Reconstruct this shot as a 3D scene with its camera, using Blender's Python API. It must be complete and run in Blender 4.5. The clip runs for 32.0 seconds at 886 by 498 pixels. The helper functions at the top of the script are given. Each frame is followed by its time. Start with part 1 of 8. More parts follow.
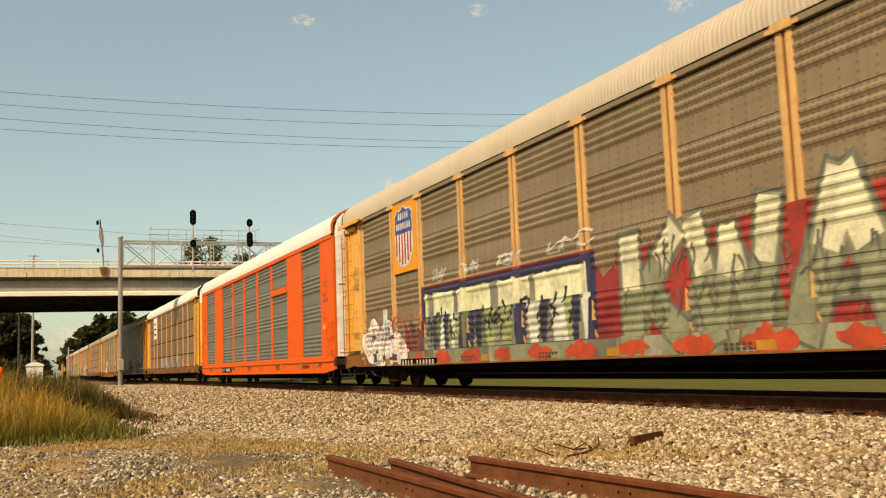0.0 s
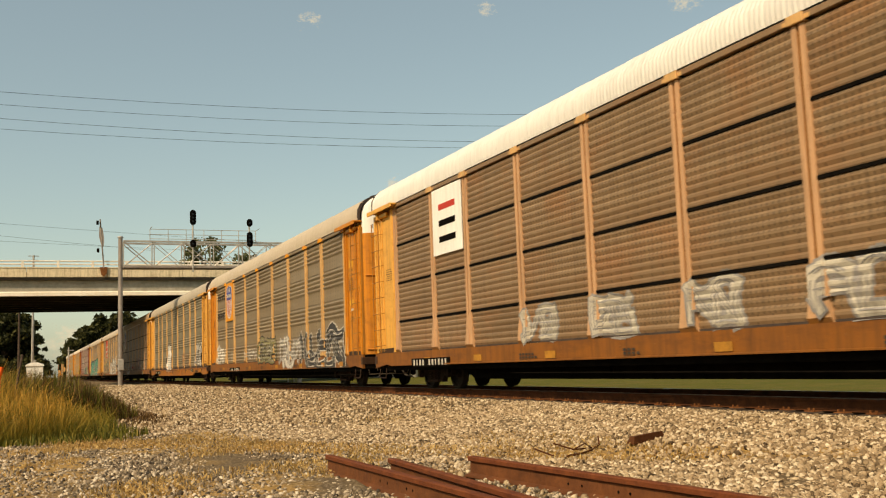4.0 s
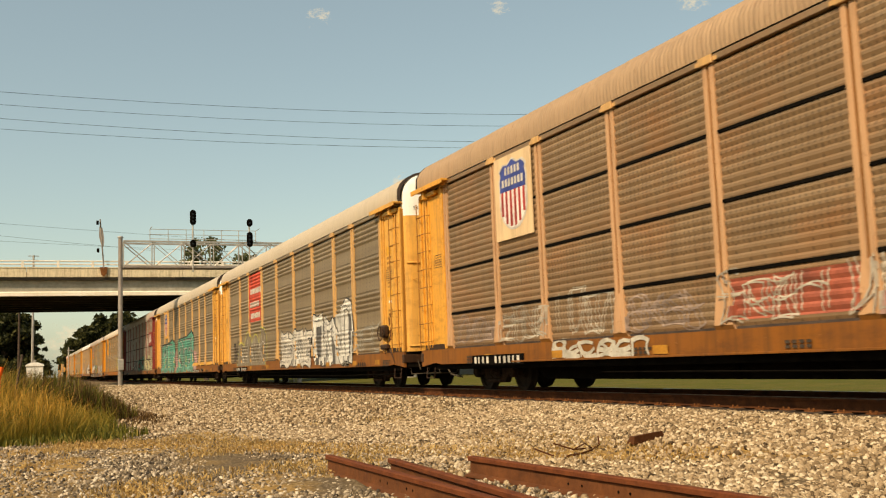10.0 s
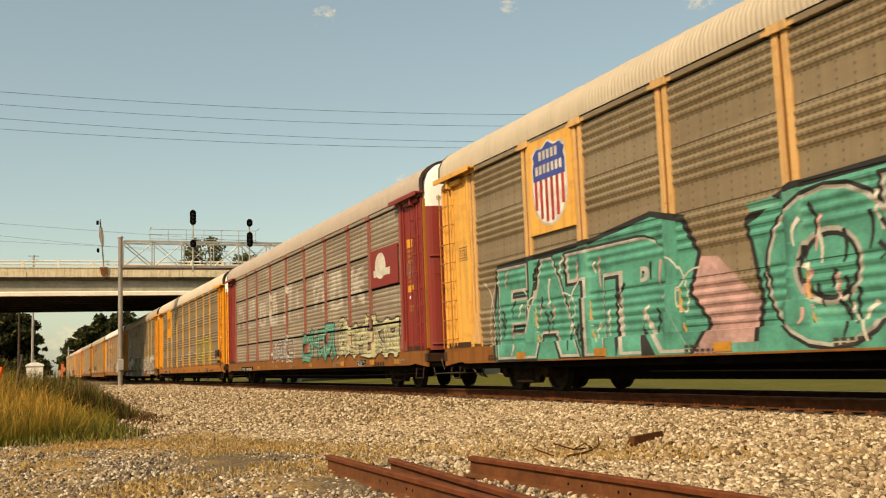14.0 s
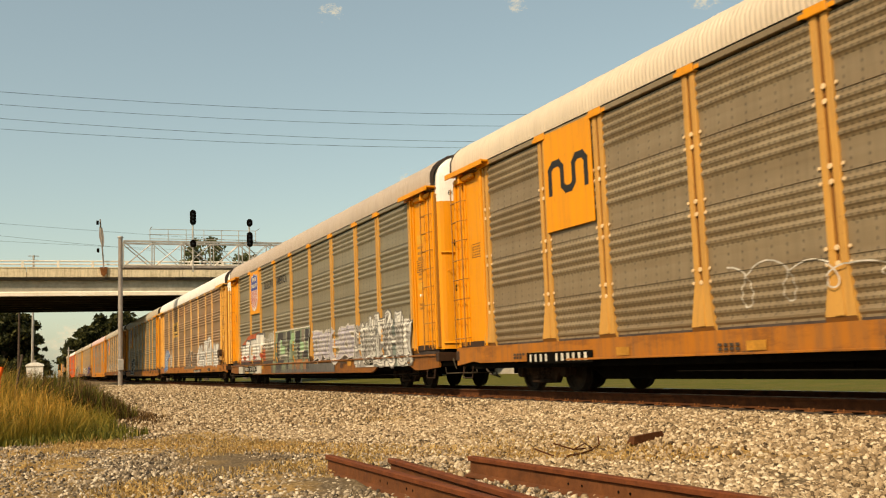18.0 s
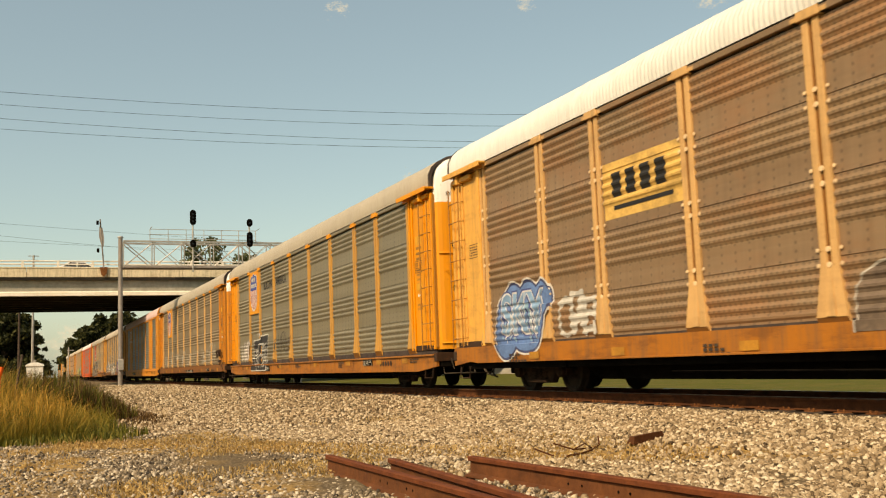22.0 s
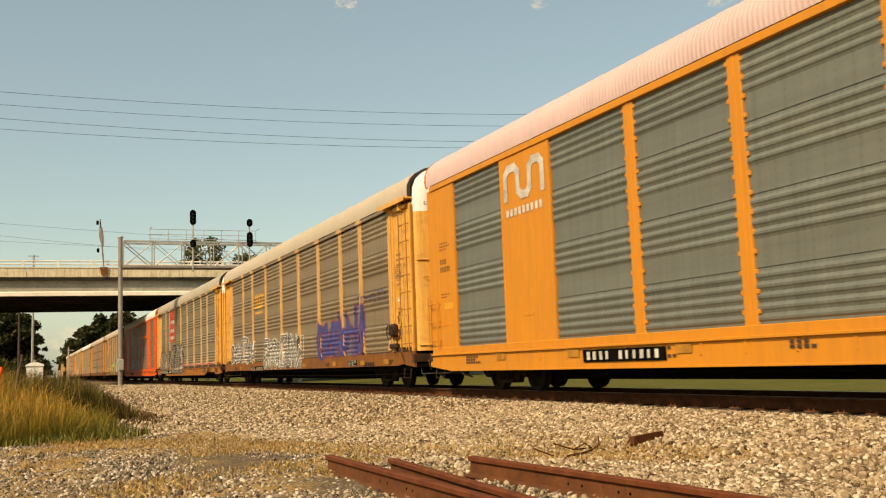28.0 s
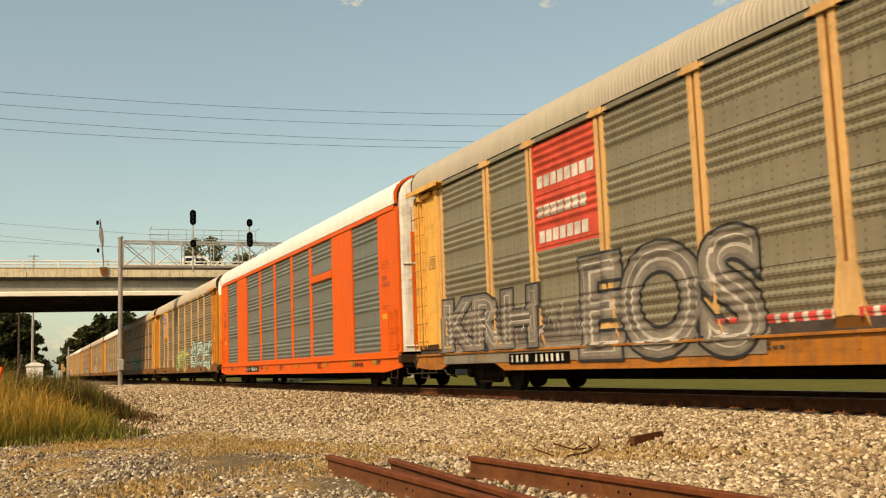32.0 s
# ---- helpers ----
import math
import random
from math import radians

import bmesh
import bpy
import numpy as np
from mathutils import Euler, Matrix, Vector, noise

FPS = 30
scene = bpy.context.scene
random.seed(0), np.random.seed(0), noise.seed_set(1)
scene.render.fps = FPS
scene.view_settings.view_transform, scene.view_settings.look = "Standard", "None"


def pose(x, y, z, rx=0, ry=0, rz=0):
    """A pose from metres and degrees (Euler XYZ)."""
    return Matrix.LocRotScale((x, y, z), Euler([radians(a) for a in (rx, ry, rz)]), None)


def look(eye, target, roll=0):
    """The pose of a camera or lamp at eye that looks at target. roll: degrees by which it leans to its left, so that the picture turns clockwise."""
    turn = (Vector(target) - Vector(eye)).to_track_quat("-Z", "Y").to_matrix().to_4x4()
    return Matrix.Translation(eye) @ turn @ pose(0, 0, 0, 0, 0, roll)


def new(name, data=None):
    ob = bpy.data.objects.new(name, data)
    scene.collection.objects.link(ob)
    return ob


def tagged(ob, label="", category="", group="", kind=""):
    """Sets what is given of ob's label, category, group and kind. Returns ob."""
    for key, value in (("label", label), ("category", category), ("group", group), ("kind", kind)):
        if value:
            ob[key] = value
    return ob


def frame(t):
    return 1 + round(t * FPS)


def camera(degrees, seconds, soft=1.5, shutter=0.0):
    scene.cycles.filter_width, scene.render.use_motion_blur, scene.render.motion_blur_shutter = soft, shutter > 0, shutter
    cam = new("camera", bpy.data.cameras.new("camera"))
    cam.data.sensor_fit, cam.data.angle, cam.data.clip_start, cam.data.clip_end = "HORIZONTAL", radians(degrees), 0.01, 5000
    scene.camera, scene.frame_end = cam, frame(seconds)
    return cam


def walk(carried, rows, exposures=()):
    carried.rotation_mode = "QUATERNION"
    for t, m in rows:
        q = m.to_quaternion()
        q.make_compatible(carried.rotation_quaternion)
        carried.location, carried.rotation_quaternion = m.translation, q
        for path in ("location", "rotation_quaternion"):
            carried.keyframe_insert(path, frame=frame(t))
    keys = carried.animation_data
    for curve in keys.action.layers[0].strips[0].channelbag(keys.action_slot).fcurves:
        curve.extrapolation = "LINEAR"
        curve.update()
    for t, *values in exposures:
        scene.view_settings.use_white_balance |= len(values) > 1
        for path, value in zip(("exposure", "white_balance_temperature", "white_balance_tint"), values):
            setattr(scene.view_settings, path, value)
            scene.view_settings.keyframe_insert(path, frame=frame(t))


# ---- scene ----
# World: y runs along the track away from the camera, x to the right across it, z = 0 on top of the rails.
cam = camera(49.13, 32.0, soft=1.15, shutter=0.1)
EYE = look((0.0, 0.0, 0.676), (3.9455, 9.1152, 1.8362), -2.16)
walk(cam, [(0.0, EYE), (32.0, EYE)], [(0.0, 0.0, 9000, 8), (2.2, 0.0, 9000, 8), (3.2, -0.22, 9000, 8), (5.0, 0.0, 9000, 8), (20.2, 0.0, 9000, 8), (21.0, -0.10, 9000, 8), (22.0, 0.0, 9000, 8), (23.0, -0.14, 9000, 8), (24.0, 0.0, 9000, 8), (32.0, 0.0, 9000, 8)])

# ---- light ----
SUN_EL, SUN_AZ = radians(41.0), math.atan2(-0.847, -0.532)
sky_world = bpy.data.worlds.new("sky")
scene.world = sky_world
sky_world.use_nodes = True
wn = sky_world.node_tree
sky = wn.nodes.new("ShaderNodeTexSky")
sky.sky_type, sky.sun_disc = "NISHITA", False
sky.sun_elevation, sky.sun_rotation = SUN_EL, SUN_AZ
sky.air_density, sky.dust_density, sky.ozone_density = 1.0, 1.4, 2.2
cast = wn.nodes.new("ShaderNodeMix")
cast.data_type, cast.blend_type = "RGBA", "MULTIPLY"
cast.inputs[0].default_value = 1.0
cast.inputs[7].default_value = (1.03, 1.05, 0.955, 1)
wn.links.new(sky.outputs[0], cast.inputs[6])
# a thin even veil of haze over the whole sky
veil = wn.nodes.new("ShaderNodeMix")
veil.data_type = "RGBA"
veil.inputs[0].default_value = 0.40
veil.inputs[7].default_value = (1.40, 2.0, 2.62, 1)
wn.links.new(cast.outputs[2], veil.inputs[6])
wn.links.new(veil.outputs[2], wn.nodes["Background"].inputs[0])
wn.nodes["Background"].inputs[1].default_value = 0.194
sun = new("sun", bpy.data.lights.new("sun", "SUN"))
sun.data.energy, sun.data.angle, sun.data.color = 4.8, radians(0.5), (1.0, 0.877, 0.765)
toward = Vector((math.sin(SUN_AZ) * math.cos(SUN_EL), math.cos(SUN_AZ) * math.cos(SUN_EL), math.sin(SUN_EL)))
sun.matrix_basis = look(toward * 50, (0, 0, 0))

# ---- the train's travel ----
TC = 10.84  # centre line of the track
CURVE_Y, CURVE_R = 310.0, 650.0
# where each car's middle stands at the start
CENTRES = [16.52, 43.97, 71.47, 98.97, 126.39, 153.86, 181.43, 208.81, 236.27, 263.73, 291.16, 318.67, 346.08, 373.82, 401.19, 428.61, 456.08]
while len(CENTRES) < 27:
    CENTRES.append(CENTRES[-1] + 27.47)


def travelled(t):
    u = t / 10
    return 144.968 * u - 0.6577 * u ** 2 - 0.4294 * u ** 3 - 0.1182 * u ** 4 + 0.0446 * u ** 5


def on_track(y):
    """The place and heading of the track at the distance y: straight, then bending to the right."""
    if y < CURVE_Y:
        return TC, y, 0.0
    a = (y - CURVE_Y) / CURVE_R
    return TC + CURVE_R * (1 - math.cos(a)), CURVE_Y + CURVE_R * math.sin(a), -a


# ---- materials ----
def nodes_of(name):
    m = bpy.data.materials.new(name)
    m.use_nodes = True
    return m, m.node_tree, m.node_tree.nodes["Principled BSDF"]


def coords(t, scale=(1, 1, 1), shift=True):
    """Object coordinates, scaled, moved by a random amount for each object."""
    tc, mp = t.nodes.new("ShaderNodeTexCoord"), t.nodes.new("ShaderNodeMapping")
    t.links.new(tc.outputs["Object"], mp.inputs[0])
    mp.inputs["Scale"].default_value = scale
    if shift:
        oi, ml = t.nodes.new("ShaderNodeObjectInfo"), t.nodes.new("ShaderNodeMath")
        ml.operation = "MULTIPLY"
        ml.inputs[1].default_value = 37.0
        t.links.new(oi.outputs["Random"], ml.inputs[0])
        t.links.new(ml.outputs[0], mp.inputs["Location"])
    return mp.outputs[0]


def noise_of(t, vec, scale, detail=4.0, rough=0.6):
    n = t.nodes.new("ShaderNodeTexNoise")
    t.links.new(vec, n.inputs["Vector"])
    n.inputs["Scale"].default_value, n.inputs["Detail"].default_value, n.inputs["Roughness"].default_value = scale, detail, rough
    return n.outputs["Fac"]


def ramp_of(t, fac, stops):
    r = t.nodes.new("ShaderNodeValToRGB")
    t.links.new(fac, r.inputs[0])
    while len(r.color_ramp.elements) < len(stops):
        r.color_ramp.elements.new(0.5)
    for e, (p, c) in zip(r.color_ramp.elements, stops):
        e.position = p
        e.color = (*c, 1) if isinstance(c, tuple) else (c, c, c, 1)
    return r.outputs[0]


def mixed(t, fac, a, b, blend="MIX"):
    m = t.nodes.new("ShaderNodeMix")
    m.data_type, m.blend_type = "RGBA", blend
    for k, v in ((0, fac), (6, a), (7, b)):
        if isinstance(v, (int, float)):
            m.inputs[k].default_value = v if k == 0 else (v, v, v, 1)
        elif isinstance(v, tuple):
            m.inputs[k].default_value = (*v, 1)
        else:
            t.links.new(v, m.inputs[k])
    return m.outputs[2]


def bumped(t, bsdf, height, strength, distance):
    b = t.nodes.new("ShaderNodeBump")
    b.inputs["Strength"].default_value, b.inputs["Distance"].default_value = strength, distance
    t.links.new(height, b.inputs["Height"])
    t.links.new(b.outputs[0], bsdf.inputs["Normal"])


def paint(name, col, grime=(0.10, 0.07, 0.045), rust=0.35, rough=0.55, metal=0.0, streak=0.5, blotch=0.0):
    """Weathered paint on steel: faded patches, vertical grime streaks, specks of rust."""
    m, t, p = nodes_of(name)
    v = coords(t)
    vs = coords(t, (3.0, 3.0, 0.25))
    fade = mixed(t, ramp_of(t, noise_of(t, v, 0.7), [(0.3, 0.0), (0.75, 0.6)]), col, tuple(min(1, c * 0.80 + 0.012) for c in col))
    st = ramp_of(t, noise_of(t, vs, 2.2, 6, 0.7), [(0.45, 0.0), (0.8, streak)])
    c1 = mixed(t, st, fade, grime)
    sp = ramp_of(t, noise_of(t, v, 9.0, 6, 0.7), [(0.60, 0.0), (0.72, rust)])
    c2 = mixed(t, sp, c1, (0.16, 0.055, 0.02))
    if blotch:
        vb = coords(t, (1.0, 0.55, 2.2))
        bl = ramp_of(t, noise_of(t, vb, 1.5, 8, 0.72), [(0.50, 0.0), (0.62, blotch)])
        c2 = mixed(t, bl, c2, mixed(t, noise_of(t, v, 5.0), (0.035, 0.016, 0.008), (0.20, 0.07, 0.018)))
    t.links.new(c2, p.inputs["Base Color"])
    p.inputs["Roughness"].default_value, p.inputs["Metallic"].default_value = rough, metal
    p.inputs["Specular IOR Level"].default_value = 0.25
    bumped(t, p, noise_of(t, v, 40.0), 0.15, 0.01)
    return m


def panel_steel(name, col, dark, hole=0.6, rust=0.0):
    """Perforated galvanised side sheet with road dirt in bands and streaks, its plain feet tinted darker."""
    m, t, p = nodes_of(name)
    v, raw = coords(t), coords(t, shift=False)
    vs, vb = coords(t, (2.0, 2.5, 0.12)), coords(t, (1, 0.12, 2.2))
    c = mixed(t, ramp_of(t, noise_of(t, vb, 1.3, 5), [(0.35, 0.0), (0.7, 0.8)]), col, dark)
    c = mixed(t, ramp_of(t, noise_of(t, vs, 2.5, 6, 0.7), [(0.42, 0.0), (0.8, 0.6)]), c, tuple(x * 0.55 for x in dark))
    c = mixed(t, ramp_of(t, noise_of(t, v, 3.0, 6, 0.7), [(0.55, 0.0), (0.8, 0.3)]), c, (0.30, 0.20, 0.11))
    if rust:
        c = mixed(t, ramp_of(t, noise_of(t, coords(t, (1, 0.5, 0.8)), 1.1, 8, 0.7), [(0.48, 0.0), (0.66, rust)]), c, (0.36, 0.155, 0.06))
    # close rows of small holes in the ribs, sparse larger ones in each sheet's plain foot
    def sums(op, a, b=None, d=None):
        n = t.nodes.new("ShaderNodeMath")
        n.operation = op
        for k, v in enumerate((a, b, d)):
            if isinstance(v, (int, float)):
                n.inputs[k].default_value = v
            elif v is not None:
                t.links.new(v, n.inputs[k])
        return n.outputs[0]
    sep = t.nodes.new("ShaderNodeSeparateXYZ")
    t.links.new(raw, sep.inputs[0])
    drop = sums("FRACT", sums("DIVIDE", sums("SUBTRACT", 4.96, sep.outputs[2]), 1.045))
    foot = sums("GREATER_THAN", drop, 0.62)

    def dots(py, pz, ry, rz):
        u = sums("SUBTRACT", sums("FRACT", sums("DIVIDE", sep.outputs[1], py)), 0.5)
        w = sums("SUBTRACT", sums("FRACT", sums("DIVIDE", drop, pz)), 0.5)
        a, b = sums("MULTIPLY", u, py / ry), sums("MULTIPLY", w, pz * 1.045 / rz)
        return sums("LESS_THAN", sums("ADD", sums("MULTIPLY", a, a), sums("MULTIPLY", b, b)), 1.0)
    small, big = dots(0.115, 0.0713, 0.016, 0.024), dots(0.30, 0.115, 0.016, 0.026)
    where = sums("ADD", sums("MULTIPLY", small, sums("SUBTRACT", 1.0, foot)), sums("MULTIPLY", big, foot))
    # plain feet darkened in colour, since the ribs catch more of the light
    c = mixed(t, sums("MULTIPLY", foot, 0.38), c, tuple(x * 0.66 for x in (col[0], col[1] * 0.90, col[2] * 0.8)))
    c = mixed(t, sums("MULTIPLY", where, hole), c, (0.03, 0.022, 0.014))
    t.links.new(c, p.inputs["Base Color"])
    p.inputs["Roughness"].default_value, p.inputs["Metallic"].default_value = 0.5, 0.25
    bumped(t, p, noise_of(t, v, 30.0), 0.1, 0.01)
    return m


def mottled(name, a, b, scale, rough=0.85, bump=0.4, bdist=0.02, fine=0.2, metal=0.0, stops=(0.35, 0.65), gloss=0.5):
    """Two colours in noise, with a finer grain on top."""
    m, t, p = nodes_of(name)
    v = coords(t)
    n = noise_of(t, v, scale, 6, 0.65)
    c = mixed(t, ramp_of(t, n, [(stops[0], 0.0), (stops[1], 1.0)]), a, b)
    g = noise_of(t, v, scale * 9, 4, 0.7)
    c = mixed(t, fine, c, ramp_of(t, g, [(0.3, 0.1), (0.7, 0.9)]), "OVERLAY")
    t.links.new(c, p.inputs["Base Color"])
    p.inputs["Roughness"].default_value, p.inputs["Metallic"].default_value = rough, metal
    p.inputs["Specular IOR Level"].default_value = gloss
    bumped(t, p, g, bump, bdist)
    return m


def by_island(name, stops, rough=0.85, grain=0.0):
    """Colour that differs from piece to piece of one joined mesh."""
    m, t, p = nodes_of(name)
    g = t.nodes.new("ShaderNodeNewGeometry")
    c = ramp_of(t, g.outputs["Random Per Island"], stops)
    if grain:
        c = mixed(t, grain, c, ramp_of(t, noise_of(t, coords(t), 40.0), [(0.3, 0.1), (0.7, 0.9)]), "OVERLAY")
    t.links.new(c, p.inputs["Base Color"])
    p.inputs["Roughness"].default_value = rough
    p.inputs["Specular IOR Level"].default_value = 0.15
    return m


def leafy(name, stops, low=None):
    """Thin leaves that let light through; low: the colour near the root, for tall grass."""
    m = by_island(name, stops, 0.6)
    t = m.node_tree
    if low:
        tc, sep, mr = t.nodes.new("ShaderNodeTexCoord"), t.nodes.new("ShaderNodeSeparateXYZ"), t.nodes.new("ShaderNodeMapRange")
        t.links.new(tc.outputs["Object"], sep.inputs[0])
        t.links.new(sep.outputs[2], mr.inputs[0])
        mr.inputs["From Min"].default_value, mr.inputs["From Max"].default_value = -0.42, 0.12
        top = t.nodes["Principled BSDF"].inputs["Base Color"].links[0].from_socket
        t.links.new(mixed(t, mr.outputs[0], low, top), t.nodes["Principled BSDF"].inputs["Base Color"])
    p, out = t.nodes["Principled BSDF"], t.nodes["Material Output"]
    tr, mx = t.nodes.new("ShaderNodeBsdfTranslucent"), t.nodes.new("ShaderNodeMixShader")
    t.links.new(p.inputs["Base Color"].links[0].from_socket, tr.inputs[0])
    mx.inputs[0].default_value = 0.3
    t.links.new(p.outputs[0], mx.inputs[1])
    t.links.new(tr.outputs[0], mx.inputs[2])
    t.links.new(mx.outputs[0], out.inputs[0])
    return m


YELLOW = paint("yellow_paint", (0.58, 0.200, 0.014), rust=0.6, blotch=0.3)
YELLOW_RUSTY = paint("stained_yellow_paint", (0.72, 0.335, 0.055), rust=0.7, streak=0.5, blotch=0.3)
YELLOW_NEW = paint("bright_yellow_paint", (0.72, 0.268, 0.012), rust=0.25, streak=0.3)
POST = paint("pale_post_paint", (0.60, 0.345, 0.135), rust=0.45, streak=0.55, blotch=0.15)
BOLT = paint("pale_bolt_paint", (0.74, 0.52, 0.30), rust=0.2)
POST_OLD = paint("old_post_paint", (0.52, 0.295, 0.155), rust=0.6, streak=0.6)
POST_RED = paint("faded_red_post_paint", (0.27, 0.085, 0.06), rust=0.3, streak=0.6)
POST_NEW = paint("yellow_post_paint", (0.52, 0.262, 0.062), rust=0.35, streak=0.45)
GROOVE = paint("groove_dark_brown", (0.20, 0.078, 0.015), rust=0.5)
SILL_NEW = paint("sill_yellow_paint", (0.39, 0.130, 0.014), rust=0.6, streak=0.85, blotch=0.5)
YELLOW_PALE = paint("faded_yellow_paint", (0.73, 0.37, 0.080), rust=0.5, blotch=0.18)
YELLOW_SILL = paint("dirty_yellow_paint", (0.235, 0.080, 0.012), grime=(0.06, 0.028, 0.012), rust=0.7, streak=0.85, blotch=0.55)
ORANGE = paint("orange_paint", (0.70, 0.094, 0.003), rust=0.25, streak=0.25)
AMBER = paint("amber_paint", (0.60, 0.225, 0.022), rust=0.2, streak=0.25)
OXIDE = paint("dark_red_paint", (0.22, 0.022, 0.016), rust=0.1, streak=0.3)
RED = paint("red_paint", (0.50, 0.035, 0.02), rust=0.1, streak=0.35)
PLACARD = paint("stencil_yellow", (0.70, 0.33, 0.03), rust=0.1)
WHITE = paint("white_paint", (0.84, 0.81, 0.74), rust=0.3, streak=0.25)
DOOR_WHITE = paint("dirty_white_paint", (0.60, 0.57, 0.51), grime=(0.24, 0.19, 0.15), rust=0.6, streak=0.8, blotch=0.25)
TAN = panel_steel("tan_sheet", (0.305, 0.232, 0.142), (0.18, 0.120, 0.060))
OLIVE = panel_steel("olive_sheet", (0.275, 0.238, 0.158), (0.175, 0.142, 0.085))
BROWN = panel_steel("brown_sheet", (0.335, 0.218, 0.122), (0.20, 0.120, 0.062), 0.5, 0.55)
GREYGREEN = panel_steel("grey_sheet", (0.20, 0.213, 0.178), (0.13, 0.138, 0.114), 0.2)
STREAKY = panel_steel("streaked_sheet", (0.44, 0.37, 0.28), (0.19, 0.12, 0.075), 0.4)
LADDER = paint("brown_yellow_paint", (0.36, 0.155, 0.024), rust=0.6)
ROOF_TAN = paint("galvanised_roof", (0.50, 0.415, 0.31), rust=0.1, rough=0.5, metal=0.1, streak=0.2)
ROOF_PALE = paint("pale_roof", (0.61, 0.505, 0.385), rust=0.1, rough=0.5, metal=0.1, streak=0.2)
ROOF_GREY = paint("grey_roof", (0.42, 0.36, 0.275), rust=0.1, rough=0.5, metal=0.1, streak=0.25)
ROOF_ROSE = paint("rosy_roof", (0.44, 0.355, 0.285), rust=0.15, rough=0.5, metal=0.1, streak=0.25)
ROOF_WHITE = paint("white_roof", (0.69, 0.665, 0.61), rust=0.05, streak=0.25)
ROOF_PINK = paint("pinkish_roof", (0.60, 0.42, 0.39), rust=0.05, streak=0.15)
ROOF_RUSTY = paint("rusty_roof", (0.38, 0.25, 0.15), rust=0.7, streak=0.5)
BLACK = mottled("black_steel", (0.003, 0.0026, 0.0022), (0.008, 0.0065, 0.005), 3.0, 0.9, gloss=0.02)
TRUCK = mottled("truck_steel", (0.010, 0.007, 0.005), (0.04, 0.022, 0.013), 4.0, 0.85, gloss=0.06)
WHEEL = mottled("wheel_steel", (0.010, 0.008, 0.006), (0.03, 0.02, 0.013), 3.0, 0.7, gloss=0.1)
TREAD = mottled("rail_head", (0.28, 0.24, 0.21), (0.42, 0.38, 0.34), 2.0, 0.3, metal=0.9)
RAIL_RUST = mottled("rail_rust", (0.05, 0.018, 0.008), (0.105, 0.038, 0.015), 5.0, 0.9, gloss=0.1)
PLATE_RUST = mottled("tie_plate_rust", (0.12, 0.045, 0.016), (0.22, 0.085, 0.03), 6.0, 0.9, gloss=0.1)
RAIL_RED = mottled("stacked_rail_rust", (0.085, 0.030, 0.011), (0.15, 0.052, 0.018), 3.0, 0.85, gloss=0.2)
RAIL_TOP = mottled("stacked_rail_top", (0.10, 0.026, 0.009), (0.17, 0.048, 0.016), 4.0, 0.8, gloss=0.2)
TIE = mottled("tie_wood", (0.03, 0.018, 0.011), (0.08, 0.05, 0.032), 5.0, 0.9)
DECK = mottled("deck_steel", (0.035, 0.026, 0.022), (0.075, 0.055, 0.045), 2.0, 0.8, gloss=0.2)
HOSE = mottled("weathered_hose", (0.03, 0.022, 0.015), (0.11, 0.085, 0.055), 5.0, 0.8)
END_RUST = paint("rusty_end_steel", (0.045, 0.020, 0.009), grime=(0.012, 0.008, 0.005), rust=0.8, streak=0.8)
SILL_RUST = mottled("sill_rust", (0.045, 0.020, 0.009), (0.17, 0.062, 0.018), 4.0, 0.9, gloss=0.1)
MAST = mottled("mast_steel", (0.20, 0.165, 0.14), (0.32, 0.27, 0.23), 2.0, 0.5, metal=0.2)
CAR_WHITE = mottled("car_white", (0.86, 0.85, 0.82), (0.9, 0.88, 0.85), 0.5, 0.3, bump=0.0)
RAILING = mottled("railing_paint", (0.62, 0.56, 0.47), (0.78, 0.72, 0.62), 0.6, 0.6)
GALV = mottled("galvanised_steel", (0.30, 0.275, 0.24), (0.46, 0.425, 0.375), 2.5, 0.45, metal=0.4)
CONCRETE = paint("parapet_concrete", (0.70, 0.585, 0.40), grime=(0.22, 0.16, 0.09), rust=0.5, rough=0.9, streak=0.75, blotch=0.25)
# deck and inner girders: the shade under the bridge is in the colour
SOFFIT = mottled("shaded_concrete", (0.018, 0.015, 0.012), (0.04, 0.034, 0.026), 0.4, 0.95, gloss=0.1)
CONCRETE_GREY = mottled("girder_concrete", (0.27, 0.245, 0.19), (0.35, 0.32, 0.255), 0.35, 0.9, fine=0.2)
FLANGE = mottled("flange_concrete", (0.72, 0.64, 0.50), (0.82, 0.75, 0.62), 0.5, 0.85)
GLASS_DARK = mottled("lens_glass", (0.01, 0.01, 0.012), (0.02, 0.02, 0.025), 2.0, 0.08)
BARK = mottled("bark", (0.07, 0.05, 0.035), (0.15, 0.11, 0.08), 2.0, 0.95)
LEAF = leafy("tree_leaves", [(0.0, (0.012, 0.015, 0.005)), (0.5, (0.034, 0.037, 0.011)), (1.0, (0.085, 0.082, 0.026))])
LEAF_DRY = leafy("sparse_leaves", [(0.0, (0.05, 0.06, 0.025)), (0.5, (0.10, 0.11, 0.045)), (1.0, (0.17, 0.17, 0.08))])
GRASS_DRY = leafy("dry_grass", [(0.0, (0.10, 0.095, 0.014)), (0.25, (0.26, 0.175, 0.030)), (0.6, (0.48, 0.255, 0.042)), (1.0, (0.62, 0.36, 0.085))], (0.19, 0.165, 0.026))
GRASS_GREEN = leafy("green_grass", [(0.0, (0.045, 0.052, 0.010)), (0.6, (0.125, 0.125, 0.022)), (1.0, (0.27, 0.20, 0.045))])
